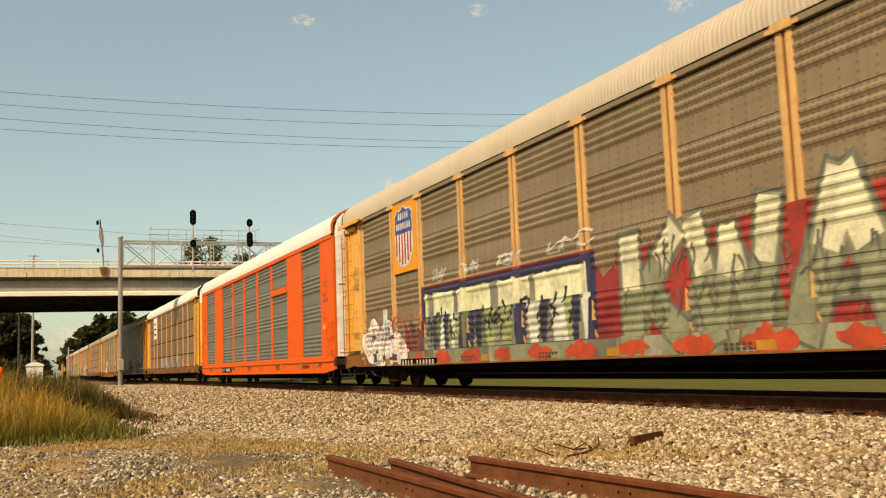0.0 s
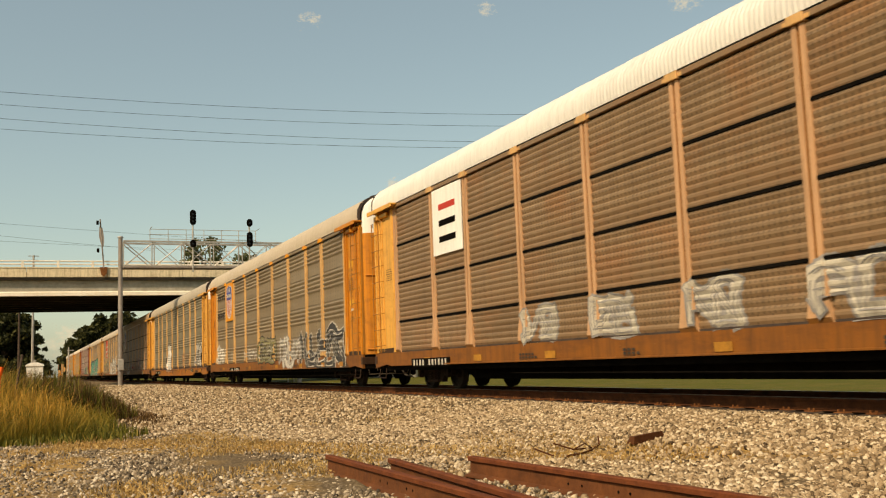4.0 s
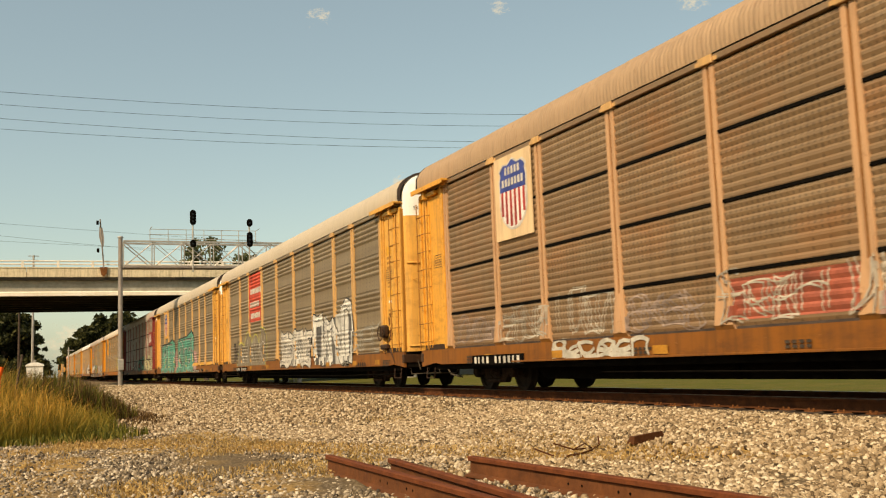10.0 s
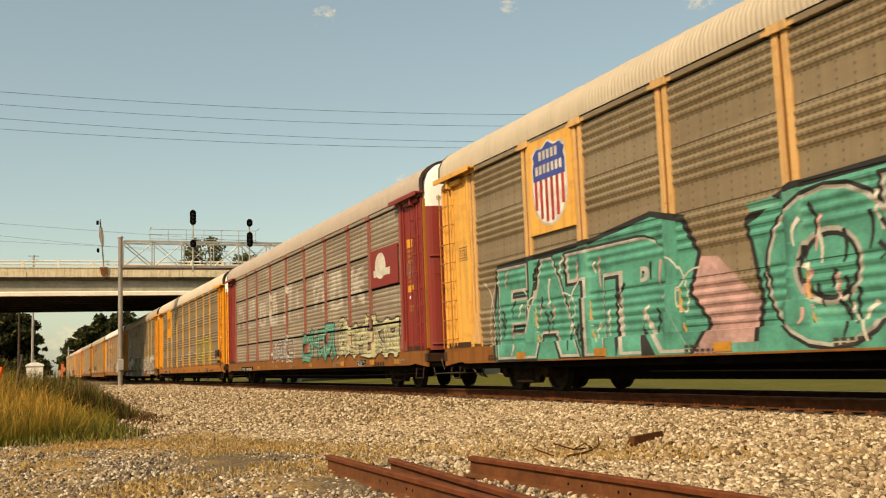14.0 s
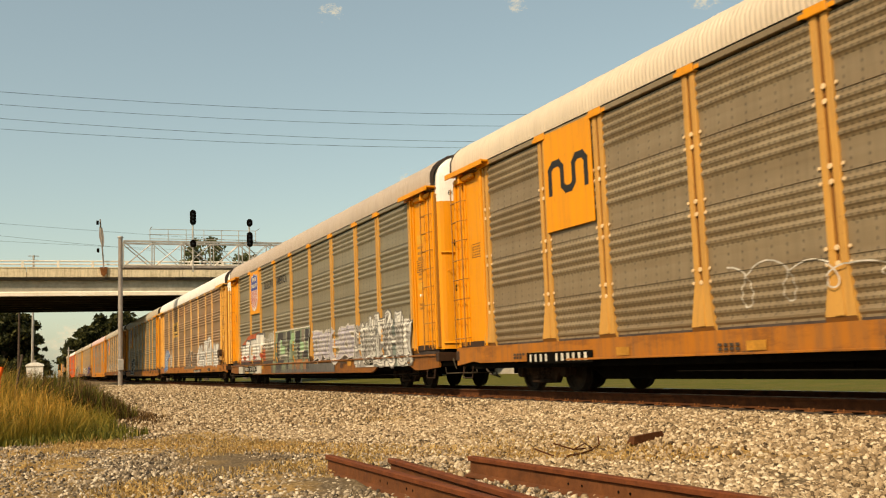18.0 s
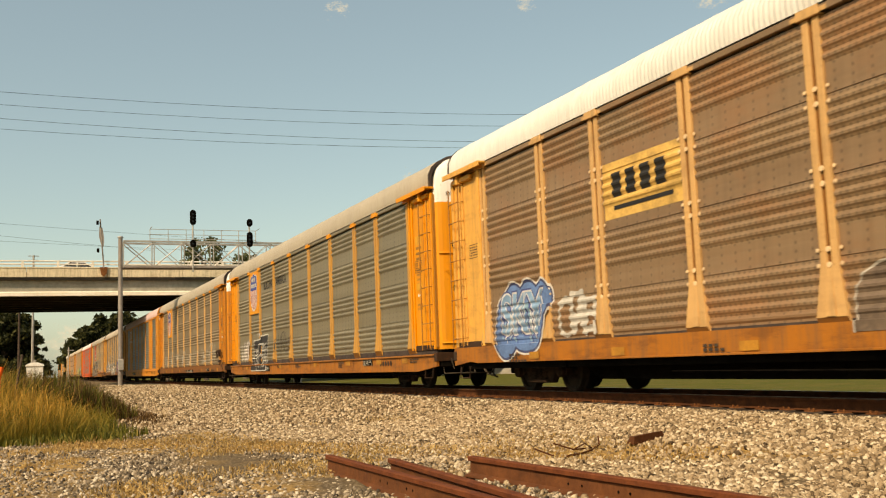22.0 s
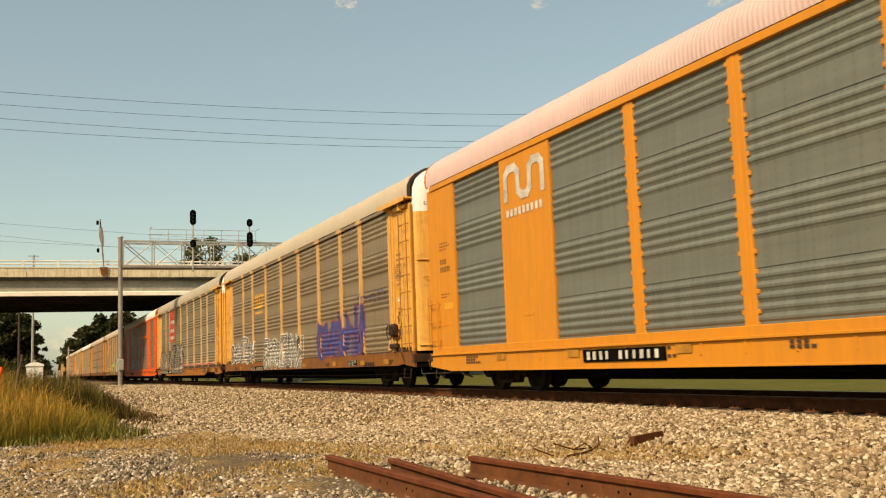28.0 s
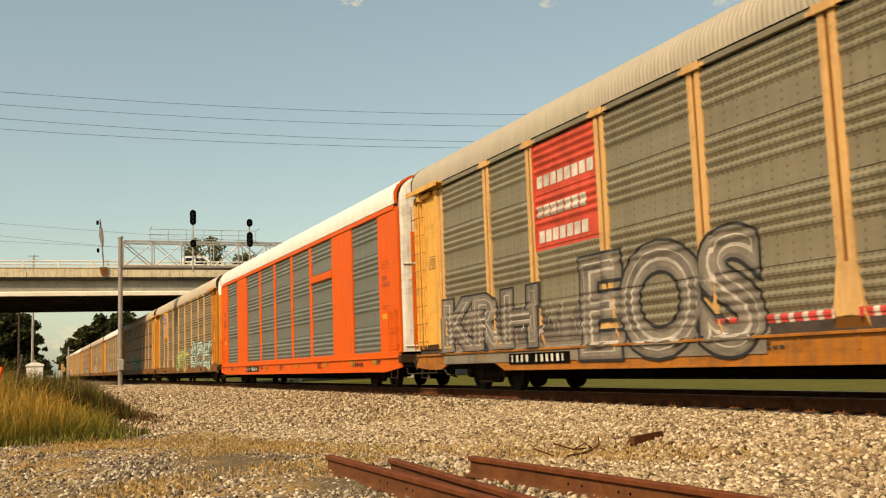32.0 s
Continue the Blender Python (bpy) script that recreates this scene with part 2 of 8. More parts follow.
WEED_BROWN = leafy("dead_weeds", [(0.0, (0.05, 0.026, 0.010)), (0.5, (0.11, 0.06, 0.022)), (1.0, (0.22, 0.13, 0.05))])
STRAW = leafy("straw", [(0.0, (0.22, 0.13, 0.045)), (0.5, (0.44, 0.28, 0.10)), (1.0, (0.60, 0.42, 0.18))])
STONE = by_island("ballast_stone", [(0.0, (0.045, 0.029, 0.016)), (0.14, (0.16, 0.108, 0.06)), (0.5, (0.315, 0.222, 0.130)), (0.8, (0.44, 0.335, 0.21)), (1.0, (0.62, 0.51, 0.36))], 0.85, 0.25)
STONE_GREY = by_island("grey_stone", [(0.0, (0.035, 0.027, 0.02)), (0.35, (0.17, 0.13, 0.088)), (0.75, (0.36, 0.28, 0.19)), (1.0, (0.58, 0.49, 0.37))], 0.85, 0.25)
SPRAY = {}


def spray(col):
    """Spray paint of one colour."""
    if col not in SPRAY:
        SPRAY[col] = mottled("spray_paint", tuple(c * 0.5 for c in col), col, 2.2, 0.7, bump=0.05, stops=(0.3, 0.58))
    return SPRAY[col]


K, W = (0.014, 0.012, 0.010), (0.58, 0.53, 0.45)
BLUE, DKRED, GREEN, PALE = (0.035, 0.06, 0.26), (0.42, 0.04, 0.03), (0.06, 0.27, 0.19), (0.50, 0.50, 0.28)
PINK, LIME, GREY = (0.60, 0.32, 0.30), (0.50, 0.45, 0.06), (0.28, 0.26, 0.24)


def ground_material():
    """Gravel by the track, dirt and dry grass before it, lawn behind it, fields far off."""
    m, t, p = nodes_of("ground_soil")
    tc, sep = t.nodes.new("ShaderNodeTexCoord"), t.nodes.new("ShaderNodeSeparateXYZ")
    pos = tc.outputs["Object"]
    t.links.new(pos, sep.inputs[0])
    n = noise_of(t, pos, 0.35, 5)
    fine = noise_of(t, pos, 14.0, 6, 0.75)
    vor = t.nodes.new("ShaderNodeTexVoronoi")
    vor.inputs["Scale"].default_value = 18.0
    t.links.new(pos, vor.inputs["Vector"])
    # gaps between the stones are dark in colour, as the shade in them
    stones = mixed(t, ramp_of(t, vor.outputs["Distance"], [(0.05, 0.0), (0.45, 1.0)]), ramp_of(t, noise_of(t, pos, 7.0, 3), [(0.3, (0.27, 0.205, 0.125)), (0.7, (0.42, 0.335, 0.215))]), (0.125, 0.088, 0.05))
    dirt = mixed(t, ramp_of(t, noise_of(t, pos, 0.8, 5), [(0.50, 0.0), (0.62, 0.9)]), stones, ramp_of(t, fine, [(0.3, (0.045, 0.032, 0.02)), (0.55, (0.14, 0.10, 0.062)), (0.75, (0.40, 0.31, 0.20))]))
    straw = ramp_of(t, fine, [(0.3, (0.18, 0.10, 0.03)), (0.7, (0.50, 0.31, 0.11))])
    lawn = mixed(t, ramp_of(t, noise_of(t, pos, 0.9, 5), [(0.42, 0.0), (0.62, 1.0)]), ramp_of(t, fine, [(0.3, (0.050, 0.058, 0.008)), (0.7, (0.115, 0.112, 0.018))]), ramp_of(t, fine, [(0.3, (0.07, 0.06, 0.012)), (0.7, (0.17, 0.135, 0.035))]))
    bed_shade = ramp_of(t, fine, [(0.3, (0.008, 0.006, 0.004)), (0.7, (0.03, 0.021, 0.014))])

    def step(a, b):
        ml = t.nodes.new("ShaderNodeMath")
        ml.operation = "MULTIPLY_ADD"
        ml.inputs[1].default_value, ml.inputs[2].default_value = 1.6, -0.8
        t.links.new(n, ml.inputs[0])
        ad = t.nodes.new("ShaderNodeMath")
        t.links.new(sep.outputs[0], ad.inputs[0])
        t.links.new(ml.outputs[0], ad.inputs[1])
        mr = t.nodes.new("ShaderNodeMapRange")
        mr.interpolation_type = "SMOOTHSTEP"
        mr.inputs["From Min"].default_value, mr.inputs["From Max"].default_value = a, b
        t.links.new(ad.outputs[0], mr.inputs[0])
        return mr.outputs[0]
    yard = mixed(t, ramp_of(t, noise_of(t, pos, 0.55, 4), [(0.46, 0.0), (0.60, 0.8)]), dirt, straw)
    # the yard's dirt gives way to gravel away from the camera
    sy = t.nodes.new("ShaderNodeMapRange")
    sy.interpolation_type = "SMOOTHSTEP"
    sy.inputs["From Min"].default_value, sy.inputs["From Max"].default_value = 15.5, 19.0
    t.links.new(sep.outputs[1], sy.inputs[0])
    c = mixed(t, sy.outputs[0], yard, stones)
    c = mixed(t, step(1.2, -0.8), c, straw)
    c = mixed(t, step(-3.0, -7.0), c, lawn)
    c = mixed(t, step(4.3, 5.0), c, stones)
    # a band of flattened straw slants across the yard
    dp = t.nodes.new("ShaderNodeVectorMath")
    dp.operation = "DOT_PRODUCT"
    dp.inputs[1].default_value = (1.0, 0.65, 0.0)
    t.links.new(pos, dp.inputs[0])
    bd = ramp_of(t, noise_of(t, pos, 0.9, 4), [(0.3, 0.2), (0.55, 0.95)])
    near = t.nodes.new("ShaderNodeMath")
    near.operation = "COMPARE"
    near.inputs[1].default_value, near.inputs[2].default_value = 12.7, 0.8
    t.links.new(dp.outputs["Value"], near.inputs[0])
    c = mixed(t, mixed(t, near.outputs[0], 0.0, bd), c, straw)
    # track bed coloured near black for the shade beneath the train
    c = mixed(t, step(9.3, 9.9), c, bed_shade)
    c = mixed(t, step(13.0, 14.2), c, lawn)
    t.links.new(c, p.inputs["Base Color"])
    p.inputs["Roughness"].default_value = 0.95
    p.inputs["Specular IOR Level"].default_value = 0.08
    bumped(t, p, vor.outputs["Distance"], 0.5, 0.03)
    return m


# ---- mesh building ----
class Shape:
    """Collects vertices and faces of one part."""

    def __init__(self):
        self.v, self.f, self.smooth = [], [], False

    def add(self, vs, fs):
        o = len(self.v)
        self.v += [tuple(p) for p in vs]
        self.f += [tuple(o + i for i in q) for q in fs]
        return self

    def box(self, x0, x1, y0, y1, z0, z1, c=0.0):
        """A box; c cuts its edges."""
        if c <= 0:
            vs = [(x, y, z) for x in (x0, x1) for y in (y0, y1) for z in (z0, z1)]
            return self.add(vs, [(0, 1, 3, 2), (4, 6, 7, 5), (0, 4, 5, 1), (2, 3, 7, 6), (0, 2, 6, 4), (1, 5, 7, 3)])
        b = bmesh.new()
        bmesh.ops.create_cube(b, size=1.0)
        for q in b.verts:
            q.co = ((x0 + x1) / 2 + q.co.x * (x1 - x0), (y0 + y1) / 2 + q.co.y * (y1 - y0), (z0 + z1) / 2 + q.co.z * (z1 - z0))
        bmesh.ops.bevel(b, geom=b.edges[:], offset=c, segments=1, affect="EDGES")
        b.verts.index_update()
        self.add([q.co for q in b.verts], [[q.index for q in f.verts] for f in b.faces])
        b.free()
        return self

    def prism(self, outline, axis, a, b):
        """An outline of (u, v) pushed along an axis from a to b. Axis x: u=y, v=z; y: u=x, v=z; z: u=x, v=y."""
        n = len(outline)
        put = {"x": lambda u, v, w: (w, u, v), "y": lambda u, v, w: (u, w, v), "z": lambda u, v, w: (u, v, w)}[axis]
        vs = [put(u, v, w) for w in (a, b) for u, v in outline]
        fs = [(i, (i + 1) % n, n + (i + 1) % n, n + i) for i in range(n)]
        return self.add(vs, fs + [tuple(range(n))[::-1], tuple(range(n, 2 * n))])

    def tube(self, path, r, n=6):
        path = [Vector(p) for p in path]
        rings = []
        for i, p in enumerate(path):
            d = (path[min(i + 1, len(path) - 1)] - path[max(i - 1, 0)]).normalized()
            u = d.orthogonal().normalized()
            w = d.cross(u)
            rr = r[i] if isinstance(r, (list, tuple)) else r
            rings.append([p + rr * (math.cos(k * math.tau / n) * u + math.sin(k * math.tau / n) * w) for k in range(n)])
        if len(rings) > 1:
            for a, b in zip(rings, rings[1:]):
                k = min(range(n), key=lambda j: (b[j] - a[0] - (Vector(b[0]) - Vector(a[0])) * 0).length)
                b[:] = b[k:] + b[:k]
        vs = [q for ring in rings for q in ring]
        fs = [(i * n + k, i * n + (k + 1) % n, (i + 1) * n + (k + 1) % n, (i + 1) * n + k) for i in range(len(rings) - 1) for k in range(n)]
        m = len(rings) - 1
        return self.add(vs, fs + [tuple(range(n))[::-1], tuple(m * n + k for k in range(n))])

    def lathe(self, profile, axis, centre, n=20):
        """(offset along the axis, radius) turned round an axis through centre."""
        c = Vector(centre)
        vs = []
        for o, r in profile:
            for k in range(n):
                s, q = r * math.sin(k * math.tau / n), r * math.cos(k * math.tau / n)
                vs.append(c + Vector({"x": (o, s, q), "y": (s, o, q), "z": (s, q, o)}[axis]))
        fs = [(i * n + k, i * n + (k + 1) % n, (i + 1) * n + (k + 1) % n, (i + 1) * n + k) for i in range(len(profile) - 1) for k in range(n)]
        m = len(profile) - 1
        return self.add(vs, fs + [tuple(range(n)), tuple(m * n + k for k in range(n))[::-1]])

    def mesh(self, name, mat):
        me = bpy.data.meshes.new(name)
        me.from_pydata(self.v, [], self.f)
        b = bmesh.new()
        b.from_mesh(me)
        bmesh.ops.recalc_face_normals(b, faces=b.faces[:])
        b.to_mesh(me)
        b.free()
        me.materials.append(mat)
        if self.smooth:
            me.shade_smooth() if hasattr(me, "shade_smooth") else None
        return me


def raw_mesh(name, verts, faces, mat):
    """A large joined mesh from arrays: verts (n, 3), faces (m, 3 or 4)."""
    me = bpy.data.meshes.new(name)
    verts, faces = np.asarray(verts, np.float32), np.asarray(faces, np.int32)
    k = faces.shape[1]
    me.vertices.add(len(verts))
    me.vertices.foreach_set("co", verts.ravel())
    me.loops.add(faces.size)
    me.loops.foreach_set("vertex_index", faces.ravel())
    me.polygons.add(len(faces))
    me.polygons.foreach_set("loop_start", np.arange(0, faces.size, k, dtype=np.int32))
    me.update(calc_edges=True)
    me.validate()
    me.materials.append(mat)
    return me


def part(name, shape, mat, parent, label="", at=(0, 0, 0), rz=0.0):
    """One mesh object under a thing or a part. shape: a Shape, or a finished mesh to share."""
    me = shape.mesh(name, mat) if isinstance(shape, Shape) else shape
    ob = new(name, me)
    ob.parent = parent
    ob.location = at
    ob.rotation_euler = (0, 0, rz)
    return tagged(ob, label) if label else ob


def thing(name, label, category, group="", at=(0, 0, 0), rz=0.0, kind=""):
    ob = new(name)
    ob.empty_display_size = 0.3
    ob.location = at
    ob.rotation_euler = (0, 0, rz)
    return tagged(ob, label, category, group, kind)


def lone(name, shape, mat, label="", category="", group="", kind=""):
    me = shape.mesh(name, mat) if isinstance(shape, Shape) else shape
    return tagged(new(name, me), label, category, group, kind)


CACHE = {}


def cached(key, make):
    if key not in CACHE:
        CACHE[key] = make()
    return CACHE[key]


# ---- ground and track ----
def ground_height(x, y):
    """Yard level, rising to the ballast bed, falling to the lawn behind it."""
    z = np.interp(x, [-60, -6, 6.2, 9.1, 12.6, 14.6, 30, 60], [-0.75, -0.50, -0.48, -0.21, -0.21, -0.62, -0.62, -0.8])
    # a low mound of gravel round the foot of the signal gantry
    return z + np.interp(x, [1.0, 4.0, 6.5, 9.0], [0.0, 0.5, 0.36, 0.0]) * np.interp(y, [34, 58, 72, 82], [0.0, 1.0, 1.0, 0.0])


def build_ground():
    xs = np.concatenate([[-2500, -900, -300, -120, -60, -30, -15], np.arange(-9, 6, 0.5), np.arange(6, 15.1, 0.3), [17, 20, 25, 30, 45, 80, 160, 400, 1000, 2500]])
    ys = np.concatenate([[-2000, -700, -300, -120, -50, -20, -8, -2], np.arange(2, 40, 0.5), np.arange(40, 130, 3), np.arange(130, 320, 10), np.arange(320, 800, 20), [900, 1200, 1800, 2600]])
    vs, rng = [], np.random.RandomState(3)
    for y in ys:
        px, py, a = on_track(min(max(y, -400), 760))
        for x in xs:
            near = -9 <= x <= 9 and 2 <= y <= 60
            dz = 0.035 * noise.noise((x * 0.9, y * 0.9, 0)) + 0.02 * noise.noise((x * 3, y * 3, 4)) if near else 0.0
            vs.append((x + (px - TC) * (1 if abs(x) < 100 else 0), y, float(ground_height(x, y)) + dz))
    n = len(xs)
    fs = [(j * n + i, j * n + i + 1, (j + 1) * n + i + 1, (j + 1) * n + i) for j in range(len(ys) - 1) for i in range(n - 1)]
    lone("ground", raw_mesh("ground", vs, fs, ground_material()), None, "gravel yard, ballast shoulder and grass verge", "ground", kind="structure")


RAIL = [(-0.075, 0), (0.075, 0), (0.075, 0.012), (0.012, 0.032), (0.009, 0.125), (0.034, 0.14), (0.036, 0.172), (0.026, 0.18), (-0.026, 0.18), (-0.036, 0.172), (-0.034, 0.14), (-0.009, 0.125), (-0.012, 0.032), (-0.075, 0.012)]


def swept_rail(offset, ys):
    vs, n = [], len(RAIL)
    for y in ys:
        px, py, a = on_track(y)
        c, s = math.cos(a), math.sin(a)
        vs += [(px + c * (offset + u), py + s * (offset + u), v - 0.18) for u, v in RAIL]
    fs = [(j * n + i, j * n + (i + 1) % n, (j + 1) * n + (i + 1) % n, (j + 1) * n + i) for j in range(len(ys) - 1) for i in range(n)]
    return raw_mesh("rail", vs, fs, RAIL_RUST)


def build_track():
    track = thing("railway_track", "single straight railway track on pale ballast", "railway track", kind="structure")
    ys = [-480, -60, 0] + list(range(20, 320, 20)) + list(range(320, 800, 12))
    for side in (-1, 1):
        r = part("rail", swept_rail(side * 0.7525, ys), None, track, "rusty running rail with a bright worn top")
        r.data.materials.append(TREAD)
        for q in r.data.polygons:
            q.material_index = 1 if abs(q.center.z + 0.0005) < 0.006 else 0
    tie = Shape().box(-1.25, 1.25, -0.11, 0.11, -0.36, -0.185, 0.012).mesh("sleeper", TIE)
    plate = Shape().box(-0.17, 0.17, -0.09, 0.09, -0.186, -0.172, 0.003)
    for x in (-0.12, 0.12):
        for y in (-0.05, 0.05):
            plate.box(x - 0.012, x + 0.012, y - 0.012, y + 0.012, -0.172, -0.135, 0.003)
    plate = plate.mesh("tie_plate", PLATE_RUST)
    rng = random.Random(5)
    rest_v, rest_f = [], []
    box_f = np.array([(0, 1, 3, 2), (4, 6, 7, 5), (0, 4, 5, 1), (2, 3, 7, 6), (0, 2, 6, 4), (1, 5, 7, 3)])
    for i in range(-120, 1500):
        y = i * 0.52
        px, py, a = on_track(y)
        if 2 < y < 62:
            s = part("sleeper", tie, None, track, at=(TC + rng.uniform(-0.05, 0.05), y, rng.uniform(-0.008, 0.004)), rz=rng.uniform(-0.015, 0.015))
            if y < 40:
                for k in (-1, 1):
                    part("tie_plate", plate, None, s, at=(k * 0.7525, 0, 0))
        else:
            o = len(rest_v)
            rest_v += [(px + u, py + v, w) for u in (-1.25, 1.25) for v in (-0.11, 0.11) for w in (-0.36, -0.19)]
            rest_f += (box_f + o).tolist()
    tagged(part("sleepers", raw_mesh("sleepers", rest_v, rest_f, TIE), None, track), kind="stuff")


def stones(name, pts, sizes, mat, seed, label):
    """Many small broken stones in one mesh."""
    rng = np.random.RandomState(seed)
    b = bmesh.new()
    bmesh.ops.create_icosphere(b, subdivisions=1, radius=1.0)
    b.verts.index_update()
    base = np.array([v.co[:] for v in b.verts])
    tri = np.array([[v.index for v in f.verts] for f in b.faces])
    b.free()
    n, m = len(pts), len(base)
    shapes = base[None] * (1 + rng.uniform(-0.32, 0.32, (n, m, 1)))
    shapes = shapes * rng.uniform(0.55, 1.25, (n, 1, 3)) * np.asarray(sizes)[:, None, None]
    ax = rng.normal(size=(n, 4))
    ax /= np.linalg.norm(ax, axis=1)[:, None]
    w, x, y, z = ax.T
    R = np.stack([1 - 2 * (y * y + z * z), 2 * (x * y - z * w), 2 * (x * z + y * w), 2 * (x * y + z * w), 1 - 2 * (x * x + z * z), 2 * (y * z - x * w), 2 * (x * z - y * w), 2 * (y * z + x * w), 1 - 2 * (x * x + y * y)], -1).reshape(n, 3, 3)
    vs = np.einsum("nij,nmj->nmi", R, shapes) + np.asarray(pts)[:, None, :]
    fs = (tri[None] + (np.arange(n) * m)[:, None, None]).reshape(-1, 3)
    return lone(name, raw_mesh(name, vs.reshape(-1, 3), fs, mat), None, label, "gravel", kind="stuff")


def scatter(n, x0, x1, y0, y1, seed, power=1.0):
    """Points with more of them near the camera's end of the strip."""
    rng = np.random.RandomState(seed)
    u = rng.rand(n) ** power
    return np.stack([rng.uniform(x0, x1, n), y0 + (y1 - y0) * u], -1)


def build_gravel():
    rng = np.random.RandomState(8)
    p = np.concatenate([scatter(44000, 4.0, 9.6, 5.0, 18.0, 1, 1.25), scatter(40000, 0.5, 9.6, 15.0, 72.0, 2, 2.2)])
    edge = np.interp(p[:, 1], [5, 15, 17, 19.5, 24, 60, 72], [4.6, 4.3, 3.2, 1.9, 2.2, 4.4, 5.2])
    strawy = (np.abs(p[:, 0] + 0.65 * p[:, 1] - 12.7) < 0.8) & (p[:, 0] < 7.2) & (rng.rand(len(p)) < 0.6)
    p = p[(p[:, 0] > edge + rng.uniform(-0.5, 0.4, len(p))) & (p[:, 0] < 6 + 0.85 * p[:, 1]) & ~strawy]
    size = rng.uniform(0.014, 0.036, len(p)) * np.interp(p[:, 1], [10, 18, 30, 60], [1, 1.1, 1.4, 2.0])
    z = ground_height(p[:, 0], p[:, 1]) + size * 0.2
    stones("ballast_stones", np.column_stack([p, z]), size, STONE, 3, "pale broken ballast stones")
    q = scatter(90000, -4.8, 5.2, 5.8, 20.0, 4, 1.15)
    dens = np.array([noise.noise((a * 0.6, b * 0.5, 2.0)) for a, b in q])
    q = q[dens * 1.2 + rng.uniform(-0.35, 0.75, len(q)) > 0.0]
    size = 0.007 + 0.024 * rng.rand(len(q)) ** 2.6
    z = ground_height(q[:, 0], q[:, 1]) + size * 0.2
    stones("yard_gravel", np.column_stack([q, z]), size, STONE_GREY, 5, "scattered grey and white gravel on dark soil")


def blades(name, pts, heights, mat, seed, label, lean=0.35, width=0.008):
    """Grass blades: each a narrow bent strip that ends in a point."""
    rng = np.random.RandomState(seed)
    n = len(pts)
    a, b = rng.uniform(0, math.tau, n), rng.uniform(0, math.tau, n)
    h = np.asarray(heights)
    side = np.stack([np.cos(a), np.sin(a), 0 * a], -1) * (width * rng.uniform(0.6, 1.6, n))[:, None]
    bow = rng.uniform(0.1, 1.0, n) ** 1.3
    bend = np.stack([np.cos(b), np.sin(b), 0 * b], -1) * (h * lean * bow)[:, None]
    up = np.stack([0 * h, 0 * h, h], -1)
    base = np.asarray(pts)
    rings = []
    for t, w in ((0.0, 1.0), (0.4, 0.95), (0.75, 0.75)):
        mid = base + bend * t ** 2.2 + up * (t - 0.28 * (bow * t ** 3)[:, None])
        rings += [mid - side * w, mid + side * w]
    rings.append(base + bend * 1.1 + up * (1.0 - 0.34 * bow[:, None]))
    vs = np.stack(rings, 1)
    o = (np.arange(n) * 7)[:, None]
    fs = np.concatenate([o + np.array(q) for q in ((0, 1, 3), (0, 3, 2), (2, 3, 5), (2, 5, 4), (4, 5, 6))])
    return lone(name, raw_mesh(name, vs.reshape(-1, 3), fs, mat), None, label, "grass", kind="stuff")


